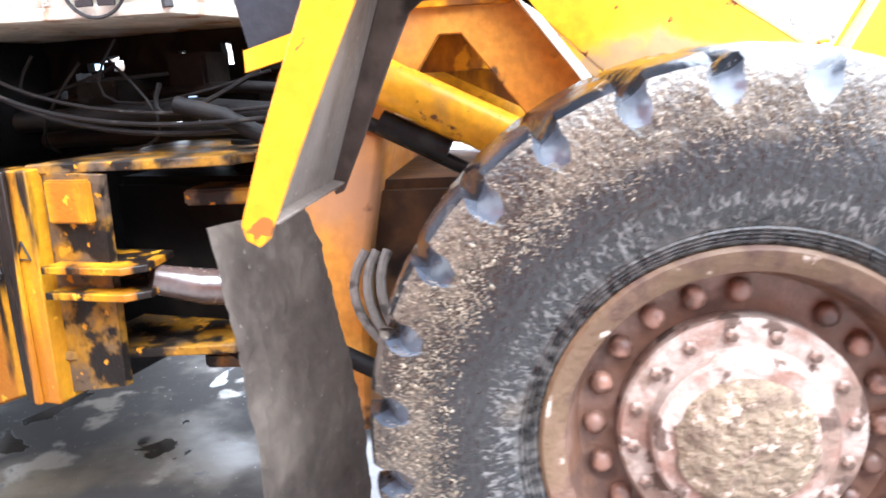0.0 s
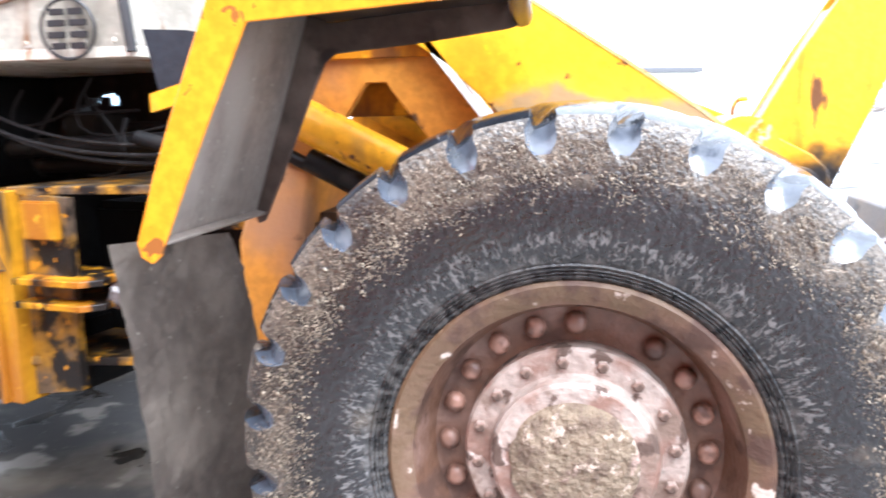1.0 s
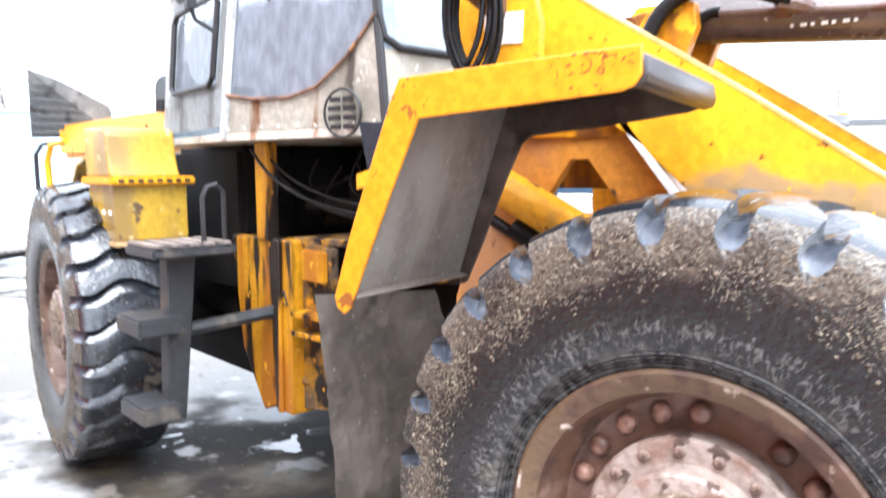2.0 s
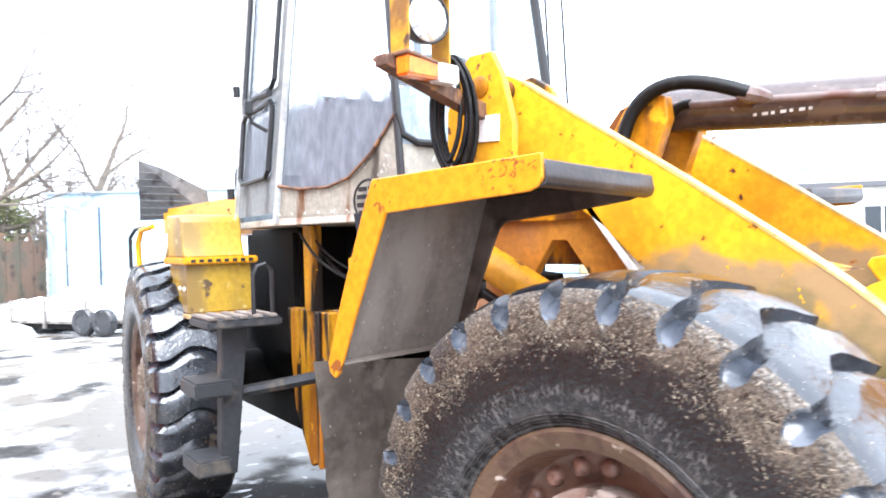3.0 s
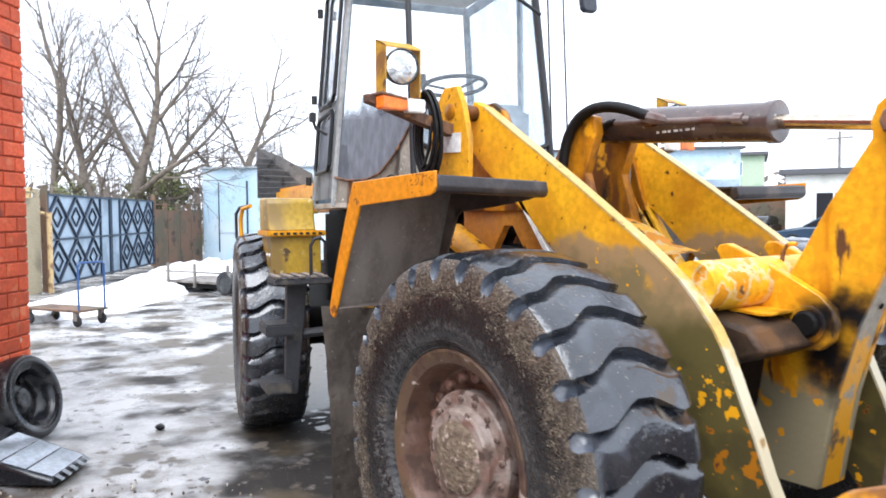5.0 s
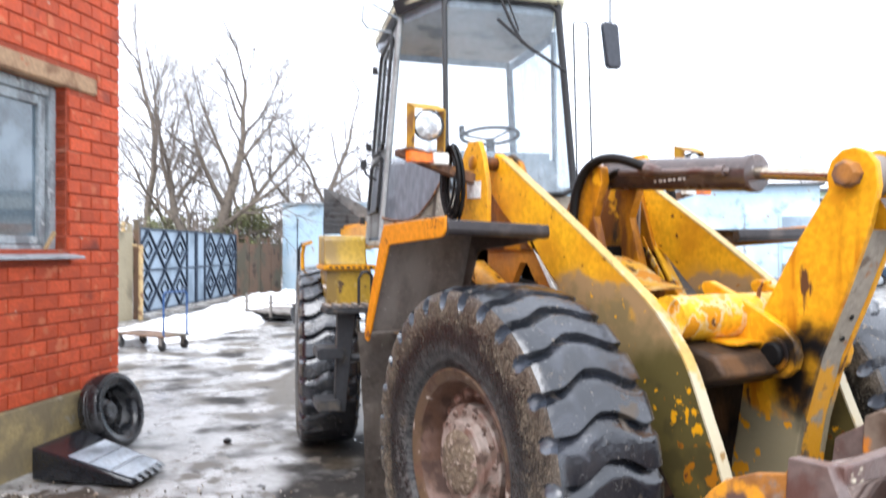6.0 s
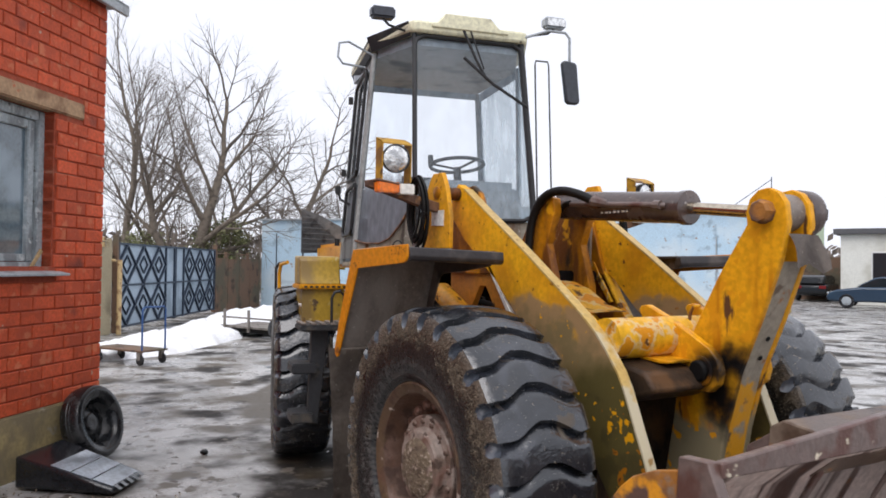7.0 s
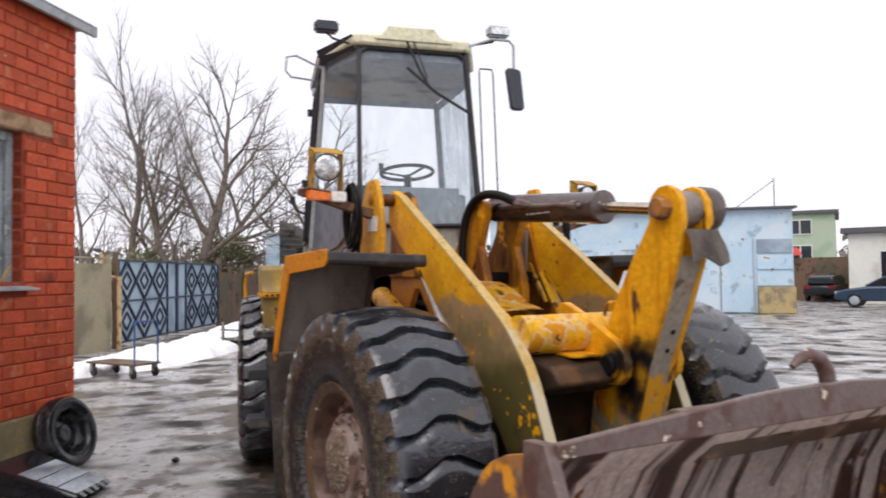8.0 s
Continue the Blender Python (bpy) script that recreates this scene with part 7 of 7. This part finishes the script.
# ---- small blue shed ----
SA = Vector((-26.2, 7.75, 0))
sd = Vector((1.7, 1.65, 0)).normalized()
SMX = Matrix(((sd.x, -sd.y, 0, SA.x), (sd.y, sd.x, 0, SA.y), (0, 0, 1, 0), (0, 0, 0, 1)))
small = thing("metal_shed", tuple(SA), "pale blue sheet-metal shed with a door", "shed")
bm = bmesh.new()
box(bm, (0, 0, 0), (6.5, 3.0, 3.35), SMX, 0.01)
part("wall", bm, M["blue_sheet"], small, "pale blue sheet wall")
for a, b, z0, z1, mt in ((0.62, 0.66, 0.3, 2.85, "gate_bar"), (1.72, 1.78, 0.3, 2.9, "gate_bar")):
    bm = bmesh.new()
    box(bm, (a, -0.03, z0), (b, -0.002, z1), SMX)
    part("door_edge", bm, M[mt], small)
bm = bmesh.new()
box(bm, (0.66, -0.02, 1.0), (1.72, -0.002, 2.80), SMX, 0.004)
part("door", bm, M["blue_sheet"], small)
for z in (1.1, 1.75, 2.35):
    bm = bmesh.new()
    box(bm, (1.80, -0.015, z), (6.4, -0.002, z + 0.05), SMX)
    part("sheet_seam", bm, M["blue_sheet"], small)
bm = bmesh.new()
box(bm, (-0.1, -0.12, 3.35), (6.6, 3.1, 3.42), SMX, 0.006)
part("roof", bm, M["zinc"], small)

# ---- large blue shed ----
LA, LB = Vector((-15.9, 25.8, 0)), Vector((-24.5, 17.2, 0))
ld = (LA - LB).normalized()
LM = Matrix(((ld.x, -ld.y, 0, LB.x), (ld.y, ld.x, 0, LB.y), (0, 0, 1, 0), (0, 0, 0, 1)))
LL = (LA - LB).length
big = thing("garage_shed", tuple(LB), "large pale blue sheet-metal garage with double doors", "shed")
bm = bmesh.new()
box(bm, (0, 0, 0), (LL, 6, 4.15), LM, 0.01)
part("wall", bm, M["blue_sheet"], big, "patched pale blue sheet wall")
bm = bmesh.new()
box(bm, (-0.15, -0.25, 4.15), (LL + 0.15, 6.2, 4.24), LM, 0.01)
part("roof", bm, M["grey_roof"], big, "thin dark roof edge")
for x0, x1 in ((LL - 4.1, LL - 2.75), (LL - 2.70, LL - 1.5)):
    bm = bmesh.new()
    box(bm, (x0, -0.05, 0.05), (x1, -0.002, 3.0), LM, 0.006)
    dr = part("garage_door", bm, M["blue_sheet"], big, "pale blue steel garage door leaf")
    bm = bmesh.new()
    box(bm, (x1 - 0.02, -0.07, 0.05), (x1 + 0.02, -0.05, 3.0), LM)
    part("door_gap", bm, M["zinc"], dr)
for i in range(7):
    bm = bmesh.new()
    x = 0.3 + 1.05 * i
    box(bm, (x, -0.03, 2.1 + 0.5 * (i % 2)), (x + 0.9, -0.002, 2.14 + 0.5 * (i % 2)), LM)
    part("sheet_seam", bm, M["zinc"], big)
bm = bmesh.new()
box(bm, (LL - 1.35, -0.35, 0), (LL + 0.02, -0.003, 1.05), LM, 0.02)
part("concrete_base", bm, M["plinth"], big, "mossy concrete base")
for z in (1.10, 1.75, 2.40):
    bm = bmesh.new()
    box(bm, (LL - 1.35, -0.06, z), (LL - 0.05, -0.002, z + 0.55), LM, 0.006)
    part("patch_sheet", bm, M["gate_sheet" if z > 2 else "blue_sheet"], big)
bm = bmesh.new()
sweep(bm, [LM @ Vector((LL - 0.5, 1.0, 4.2)), LM @ Vector((LL - 0.5, 1.0, 5.5))], 0.02, 6)
sweep(bm, [LM @ Vector((LL - 2.0, 1.0, 4.3)), LM @ Vector((LL - 0.5, 1.0, 5.4))], 0.015, 6)
part("antenna", bm, M["gate_bar"], big)

# ---- far buildings ----
def house(name, a, b, depth, h, mat, label, rows, roof_mat, z0=0.0, win=(1.4, 1.2), gap=2.2):
    a, b = Vector(a), Vector(b)
    d = (b - a).normalized()
    m_ = Matrix(((d.x, -d.y, 0, a.x), (d.y, d.x, 0, a.y), (0, 0, 1, 0), (0, 0, 0, 1)))
    L = (b - a).length
    hs = thing(name, tuple(a), label, "building")
    bm = bmesh.new()
    box(bm, (0, 0, z0), (L, depth, h), m_)
    part("wall", bm, mat, hs)
    bm = bmesh.new()
    box(bm, (-0.3, -0.3, h), (L + 0.3, depth + 0.3, h + 0.28), m_, 0.02)
    part("roof", bm, roof_mat, hs)
    for z in rows:
        for i in range(int(L / gap)):
            x = gap * (i + 0.5) - win[0] / 2
            bm = bmesh.new()
            box(bm, (x, -0.06, z), (x + win[0], -0.003, z + win[1]), m_, 0.004)
            w_ = part("window", bm, M["window_frame"], hs)
            for q in range(2):
                bm = bmesh.new()
                xa = x + 0.07 + q * (win[0] / 2 - 0.02)
                box(bm, (xa, -0.075, z + 0.08), (xa + win[0] / 2 - 0.12, -0.062, z + win[1] - 0.08), m_)
                part("pane", bm, M["window_dark"], w_)
    return hs


house("green_building", (-44.0, 51.5, 0), (-34.6, 57.5, 0), 10, 6.4, M["green_plaster"], "two-storey green building with rows of windows", (2.6, 4.7), M["grey_roof"], gap=1.9, win=(1.8, 1.25))
house("white_building", (-19.6, 35.3, 0), (6, 47, 0), 9, 3.5, M["white_plaster"], "long low white plastered building with dark windows", (1.15,), M["grey_roof"], gap=4.4, win=(1.7, 1.5))
house("white_hall", (-30, 70, 0), (20, 92, 0), 14, 7.0, M["white_plaster"], "long pale hall behind the yard", (), M["zinc"])
bm = bmesh.new()
prism(bm, [(-29, 36.5), (-21.5, 40.6), (-21.6, 40.8), (-29.1, 36.7)], 0, 2.45, axis="z")
tagged(part("yard_wall", bm, M["fence"], None), "dark brown yard wall", "wall", kind="structure")
bm = bmesh.new()
prism(bm, [(-28.5, 2.45), (-28.4, 2.85), (-25.0, 3.05), (-24.7, 2.6)], 38.2, 39.0)
tagged(part("awning", bm, M["red_cloth"], None), "small red awning above a wall", "awning")
for x, y, h in ((-24.5, 50, 7.0), (-8, 52, 6.5)):
    bm = bmesh.new()
    sweep(bm, [(x, y, 0), (x, y, h)], [0.13, 0.09], 8)
    pole = part("utility_pole", bm, M["grey_wood"], None)
    tagged(pole, "grey wooden utility pole with cross arm", "pole")
    bm = bmesh.new()
    box(bm, (x - 0.9, y - 0.05, h - 0.5), (x + 0.9, y + 0.05, h - 0.4))
    part("cross_arm", bm, M["grey_wood"], pole)


# ---- parked cars ----
def car(at, yaw, paint_mat, label, estate=False):
    m_ = Matrix.Translation(at) @ Matrix.Rotation(yaw, 4, "Z")
    c_ = thing("car", tuple(at), label, "car", group="cars parked in the yard")
    low = [(-2.2, 0.35), (-2.25, 0.6), (-2.18, 0.88), (-1.75, 0.95), (-0.9, 0.97), (0.85, 0.95), (1.75, 0.82), (2.12, 0.68), (2.2, 0.5), (2.15, 0.32), (1.75, 0.28), (-1.8, 0.28)]
    top = [(-2.1, 0.95), (-1.95, 1.3), (-1.7, 1.42), (-0.2, 1.44), (0.3, 1.38), (1.0, 0.95)] if estate else [(-1.72, 0.95), (-1.1, 1.34), (-0.8, 1.41), (-0.1, 1.43), (0.25, 1.38), (1.0, 0.95)]
    bm = bmesh.new()
    prism(bm, low, -0.84, 0.84, m_)
    body = part("body", bm, paint_mat, c_, bevel=0.09)
    bm = bmesh.new()
    prism(bm, top, -0.66, 0.66, m_)
    part("cabin", bm, paint_mat, c_, bevel=0.07)
    ins = [(x * 0.93 - 0.02, 0.97 + (z - 0.95) * 0.84) for x, z in top]
    for y in (-0.668, 0.668):
        bm = bmesh.new()
        prism(bm, ins, y - 0.004, y + 0.004, m_)
        part("side_glass", bm, M["window_dark"], c_)
        bm = bmesh.new()
        prism(bm, [(-0.36, 0.96), (-0.30, 0.96), (-0.30, 1.40), (-0.36, 1.40)], y * 1.006 - 0.006, y * 1.006 + 0.006, m_)
        part("door_pillar", bm, paint_mat, c_)
    for p, q in ((top[0], top[1]), (top[-1], top[-2])):
        bm = bmesh.new()
        sgn = -0.035 if p is top[0] else 0.035
        f = bm.faces.new([bm.verts.new(m_ @ Vector(v)) for v in ((p[0] + sgn, -0.58, p[1] + 0.05), (p[0] + sgn, 0.58, p[1] + 0.05), (q[0] + sgn, 0.54, q[1] - 0.03), (q[0] + sgn, -0.54, q[1] - 0.03))])
        bmesh.ops.solidify(bm, geom=[f], thickness=0.01)
        part("screen", bm, M["window_dark"], c_)
    for x in (-1.38, 1.36):
        for y in (-0.80, 0.80):
            bm = bmesh.new()
            lathe(bm, [(0.0, -0.09), (0.2, -0.09), (0.22, -0.10), (0.29, -0.09), (0.315, -0.06), (0.315, 0.06), (0.29, 0.09), (0.0, 0.09)], 24, m_ @ Matrix.Translation((x, y, 0.315)))
            wh = part("wheel", bm, M["car_tyre"], c_)
            bm = bmesh.new()
            s_ = -1 if y < 0 else 1
            lathe(bm, [(0.0, 0.105 * s_), (0.08, 0.11 * s_), (0.19, 0.102 * s_), (0.2, 0.095 * s_)], 16, m_ @ Matrix.Translation((x, y, 0.315)))
            part("rim", bm, M["zinc"], wh)
    for y in (-0.62, 0.62):
        bm = bmesh.new()
        box(bm, (-2.265, y - 0.18, 0.70), (-2.20, y + 0.18, 0.86), m_, 0.01)
        part("tail_light", bm, M["red_lamp"], c_)
        bm = bmesh.new()
        box(bm, (2.08, y - 0.18, 0.60), (2.17, y + 0.18, 0.72), m_, 0.01)
        part("headlight", bm, M["lamp_glass"], c_)
    return c_


car((-16.4, 33.3, 0), radians(205), M["car_blue"], "dark blue saloon car parked on wet asphalt")
car((-23.2, 39.2, 0), radians(110), M["car_black"], "black estate car parked by a wall", True)
car((-11.9, 36.2, 0), radians(215), M["car_white"], "silver-white car parked before a white building")
car((-14.1, 34.9, 0), radians(215), M["car_red"], "red hatchback parked behind another car", True)


# ---- trees ----
class Twigs:
    """Gathers tapered bars into one mesh."""
    def __init__(self):
        self.v, self.f = [], []

    def add(self, p, q, r0, r1, n):
        d = (q - p).normalized()
        a = d.orthogonal().normalized()
        b = d.cross(a)
        k = len(self.v)
        for c, r in ((p, r0), (q, r1)):
            for i in range(n):
                t = 2 * math.pi * i / n
                self.v.append(c + (a * math.cos(t) + b * math.sin(t)) * r)
        for i in range(n):
            self.f.append((k + i, k + (i + 1) % n, k + n + (i + 1) % n, k + n + i))

    def make(self, name, mat, parent):
        me = bpy.data.meshes.new(name)
        me.from_pydata([tuple(v) for v in self.v], [], self.f)
        me.materials.append(mat)
        for p in me.polygons:
            p.use_smooth = True
        ob = new(name, me)
        ob.parent = parent
        ob.matrix_parent_inverse = Matrix.Translation(-ORIGIN[parent.name])
        return ob


def grow(limbs, twigs, rng, p, d, length, r, depth, up, spread):
    """One limb in short crooked pieces, with side shoots."""
    n = 6 if depth > 2 else 4
    for i in range(n):
        d = (d + Vector((rng.gauss(0, 0.10), rng.gauss(0, 0.10), rng.gauss(0, 0.07) + up))).normalized()
        q = p + d * (length / n)
        r1 = r * (1 - 0.55 / n) if depth > 0 else r * (1 - 0.8 / n)
        (limbs if depth >= 3 else twigs).add(p, q, r, r1, 7 if depth >= 3 else (4 if depth == 2 else 3))
        p, r = q, r1
        if depth > 0 and i >= (1 if depth < 4 else 2):
            for _ in range(2 if depth in (1, 2) else 1):
                side = d.orthogonal()
                side.rotate(Matrix.Rotation(rng.uniform(0, 6.283), 3, d))
                e = (d * math.cos(spread) + side * math.sin(spread) * rng.uniform(0.7, 1.25)).normalized()
                grow(limbs, twigs, rng, p, e, length * rng.uniform(0.45, 0.75) * (1.05 - 0.06 * i), r * rng.uniform(0.45, 0.7), depth - 1, up * 0.7, spread)
    if depth > 0:
        grow(limbs, twigs, rng, p, d, length * 0.6, r * 0.8, depth - 1, up, spread)


def tree(at, h, seed, depth=4, r=0.2, lean=(0, 0), up=0.05, spread=0.7, trunks=1, label="tall bare leafless tree behind a gate"):
    rng = random.Random(seed)
    t_ = thing("bare_tree", at, label, "tree", group="bare trees beyond the yard")
    limbs, twigs = Twigs(), Twigs()
    for k in range(trunks):
        d = Vector((lean[0] + (rng.uniform(-0.25, 0.25) if trunks > 1 else 0), lean[1] + (rng.uniform(-0.25, 0.25) if trunks > 1 else 0), 1)).normalized()
        grow(limbs, twigs, rng, Vector(at) - Vector((0, 0, 0.1)), d, h, r, depth, up, spread)
    limbs.make("trunk", M["bark"], t_)
    twigs.make("crown", M["twig"], t_)
    return t_


tree((-27.4, 5.2, 0), 5.2, 3, 4, 0.27, (0.0, 0.05), 0.07, 0.62, 1)
tree((-27.0, 5.4, 0), 4.2, 11, 4, 0.22, (0.05, 0.36), 0.03, 0.72, 1)
tree((-27.2, 5.0, 0), 3.8, 15, 4, 0.21, (0.0, -0.35), 0.05, 0.7, 1)
tree((-29.5, 3.0, 0), 5.7, 21, 4, 0.19, (0, 0), 0.07, 0.42, 1)
tree((-30.5, 4.2, 0), 5.1, 24, 4, 0.17, (0.0, 0.10), 0.06, 0.45, 1)
tree((-28.8, 9.7, 0), 4.5, 31, 4, 0.24, (0, 0.0), 0.04, 0.72, 1, "small dark bare tree behind a shed")
tree((-32.0, 1.6, 0), 4.8, 44, 4, 0.12, (0, -0.03), 0.05, 0.45, 1)
tree((-34.0, 7.4, 0), 3.6, 47, 4, 0.12, (0, 0.02), 0.05, 0.55, 1)
tree((-31.0, 13.0, 0), 3.0, 52, 4, 0.12, (0, 0.02), 0.05, 0.55, 1)
# thin far undergrowth
rng = random.Random(9)
far = Twigs()
for i in range(420):
    a = rng.uniform(-10, 34)
    x, y = -36 - rng.uniform(0, 16), a * 1.0
    h = rng.uniform(2.0, 5.0)
    p = Vector((x, y, 0))
    d = Vector((rng.gauss(0, 0.08), rng.gauss(0, 0.08), 1)).normalized()
    q = p + d * h
    far.add(p, q, 0.05, 0.02, 3)
    for j in range(7):
        s = p + (q - p) * rng.uniform(0.35, 1)
        e = Vector((rng.gauss(0, 0.6), rng.gauss(0, 0.6), rng.uniform(0.4, 1))).normalized()
        far.add(s, s + e * rng.uniform(0.5, 1.5), 0.02, 0.008, 3)
me = bpy.data.meshes.new("thicket")
me.from_pydata([tuple(v) for v in far.v], [], far.f)
me.materials.append(M["twig"])
tagged(new("thicket", me), "far thicket of thin bare stems", "thicket", kind="stuff")


def bush(at, w, h, seed, n, label):
    rng = random.Random(seed)
    b_ = thing("evergreen_bush", at, label, "bush")
    core = Twigs()
    vs_, fs_ = [], []
    for i in range(60):
        t = rng.uniform(0, 6.28)
        e = Vector((math.cos(t) * rng.uniform(0, w), math.sin(t) * rng.uniform(0, w), h * rng.uniform(0.4, 1)))
        core.add(Vector(at), Vector(at) + e, 0.03, 0.006, 3)
    clumps = []
    for i in range(46):
        t, rr, z = rng.uniform(0, 6.28), math.sqrt(rng.random()) * w, rng.uniform(0.2, 1.0) * h
        rr *= 1.0 - 0.55 * (z / h) ** 2
        clumps.append(Vector((math.cos(t) * rr, math.sin(t) * rr, z)))
    for i in range(n):
        c = rng.choice(clumps)
        p = Vector(at) + c + Vector((rng.gauss(0, 0.22), rng.gauss(0, 0.22), rng.gauss(0, 0.18)))
        u_ = Vector((rng.gauss(0, 1), rng.gauss(0, 1), rng.gauss(0, 0.7))).normalized() * rng.uniform(0.05, 0.10)
        v_ = u_.orthogonal().normalized() * rng.uniform(0.02, 0.04)
        k = len(vs_)
        vs_ += [tuple(p - u_), tuple(p + v_), tuple(p + u_), tuple(p - v_)]
        fs_.append((k, k + 1, k + 2, k + 3))
    core.make("stem", M["bark"], b_)
    me = bpy.data.meshes.new("foliage")
    me.from_pydata(vs_, [], fs_)
    me.materials.append(M["leaf"])
    ob = new("foliage", me)
    ob.parent = b_
    ob.matrix_parent_inverse = Matrix.Translation(-ORIGIN[b_.name])


bush((-27.4, 6.5, 0), 1.5, 3.3, 3, 6000, "dense dark evergreen bush behind the gate")
bush((-27.6, 3.6, 0), 1.3, 2.7, 8, 2500, "low dark evergreen bush behind the gate")
# low woods at the horizon
rng = random.Random(77)
vs_, fs_ = [], []
for i in range(150):
    a = -1.0 + 3.6 * i / 150
    R = 150
    cx, cy = 2 - R * math.cos(a - 0.35), -2 + R * math.sin(a - 0.35)
    h = rng.uniform(5, 9)
    for j in range(60):
        p = Vector((cx + rng.gauss(0, 4), cy + rng.gauss(0, 4), rng.uniform(0, h)))
        u_ = Vector((rng.gauss(0, 1), rng.gauss(0, 1), rng.gauss(0, 1))).normalized() * 0.9
        v_ = u_.orthogonal().normalized() * 0.5
        k = len(vs_)
        vs_ += [tuple(p - u_), tuple(p + v_), tuple(p + u_), tuple(p - v_)]
        fs_.append((k, k + 1, k + 2, k + 3))
me = bpy.data.meshes.new("far_woods")
me.from_pydata(vs_, [], fs_)
me.materials.append(M["twig"])
tagged(new("far_woods", me), "distant grey-brown woods along the horizon", "woods", kind="stuff")

# ---- bricks of the wall ----
BH, BG = 0.113, 0.012
BRICK = {}


def brick_mesh(w):
    key = round(w, 3)
    if key not in BRICK:
        bm = bmesh.new()
        box(bm, (0, -0.05, 0), (w, 0.0, BH - BG))
        es = [e for e in bm.edges if all(v.co.y > -0.01 for v in e.verts)]
        bmesh.ops.bevel(bm, geom=es, offset=0.006, segments=1, affect="EDGES")
        BRICK[key] = mesh_of("brick", bm, M["brick"])
    return BRICK[key]


rng = random.Random(12)
for c in range(31):
    z = 0.485 + BH * c
    u = 0.0
    first = True
    while u < 2.45:
        w = (0.13 if c % 2 else 0.27) if first else 0.27
        first = False
        spans = [(u, u + w)]
        zc0, zc1 = z, z + BH
        if zc1 > WZ0 - 0.03 and zc0 < WZ1 - 0.01:
            spans = [(a, min(b, W0)) for a, b in spans if a < W0 - 0.04]
        if zc1 > WZ1 - 0.005 and zc0 < WZ1 + 0.13:
            spans = [(a, min(b, 0.33)) for a, b in spans if a < 0.30]
        for a, b in spans:
            ob = new("brick", brick_mesh(b - a - BG))
            ob.parent = wall
            ob.matrix_basis = WM @ Matrix.Translation((a + BG / 2, rng.uniform(-0.002, 0.003), z)) @ Matrix.Rotation(rng.uniform(-0.004, 0.004), 4, "Z")
        u += w
# reveal of the window in bricks
for c in range(31):
    z = 0.485 + BH * c
    if z + BH > WZ0 and z < WZ1 - 0.02:
        ob = new("brick", brick_mesh(0.108))
        ob.parent = wall
        ob.matrix_basis = WM @ Matrix.Translation((W0 + 0.012, -0.012, z)) @ Matrix.Rotation(radians(-90), 4, "Z")
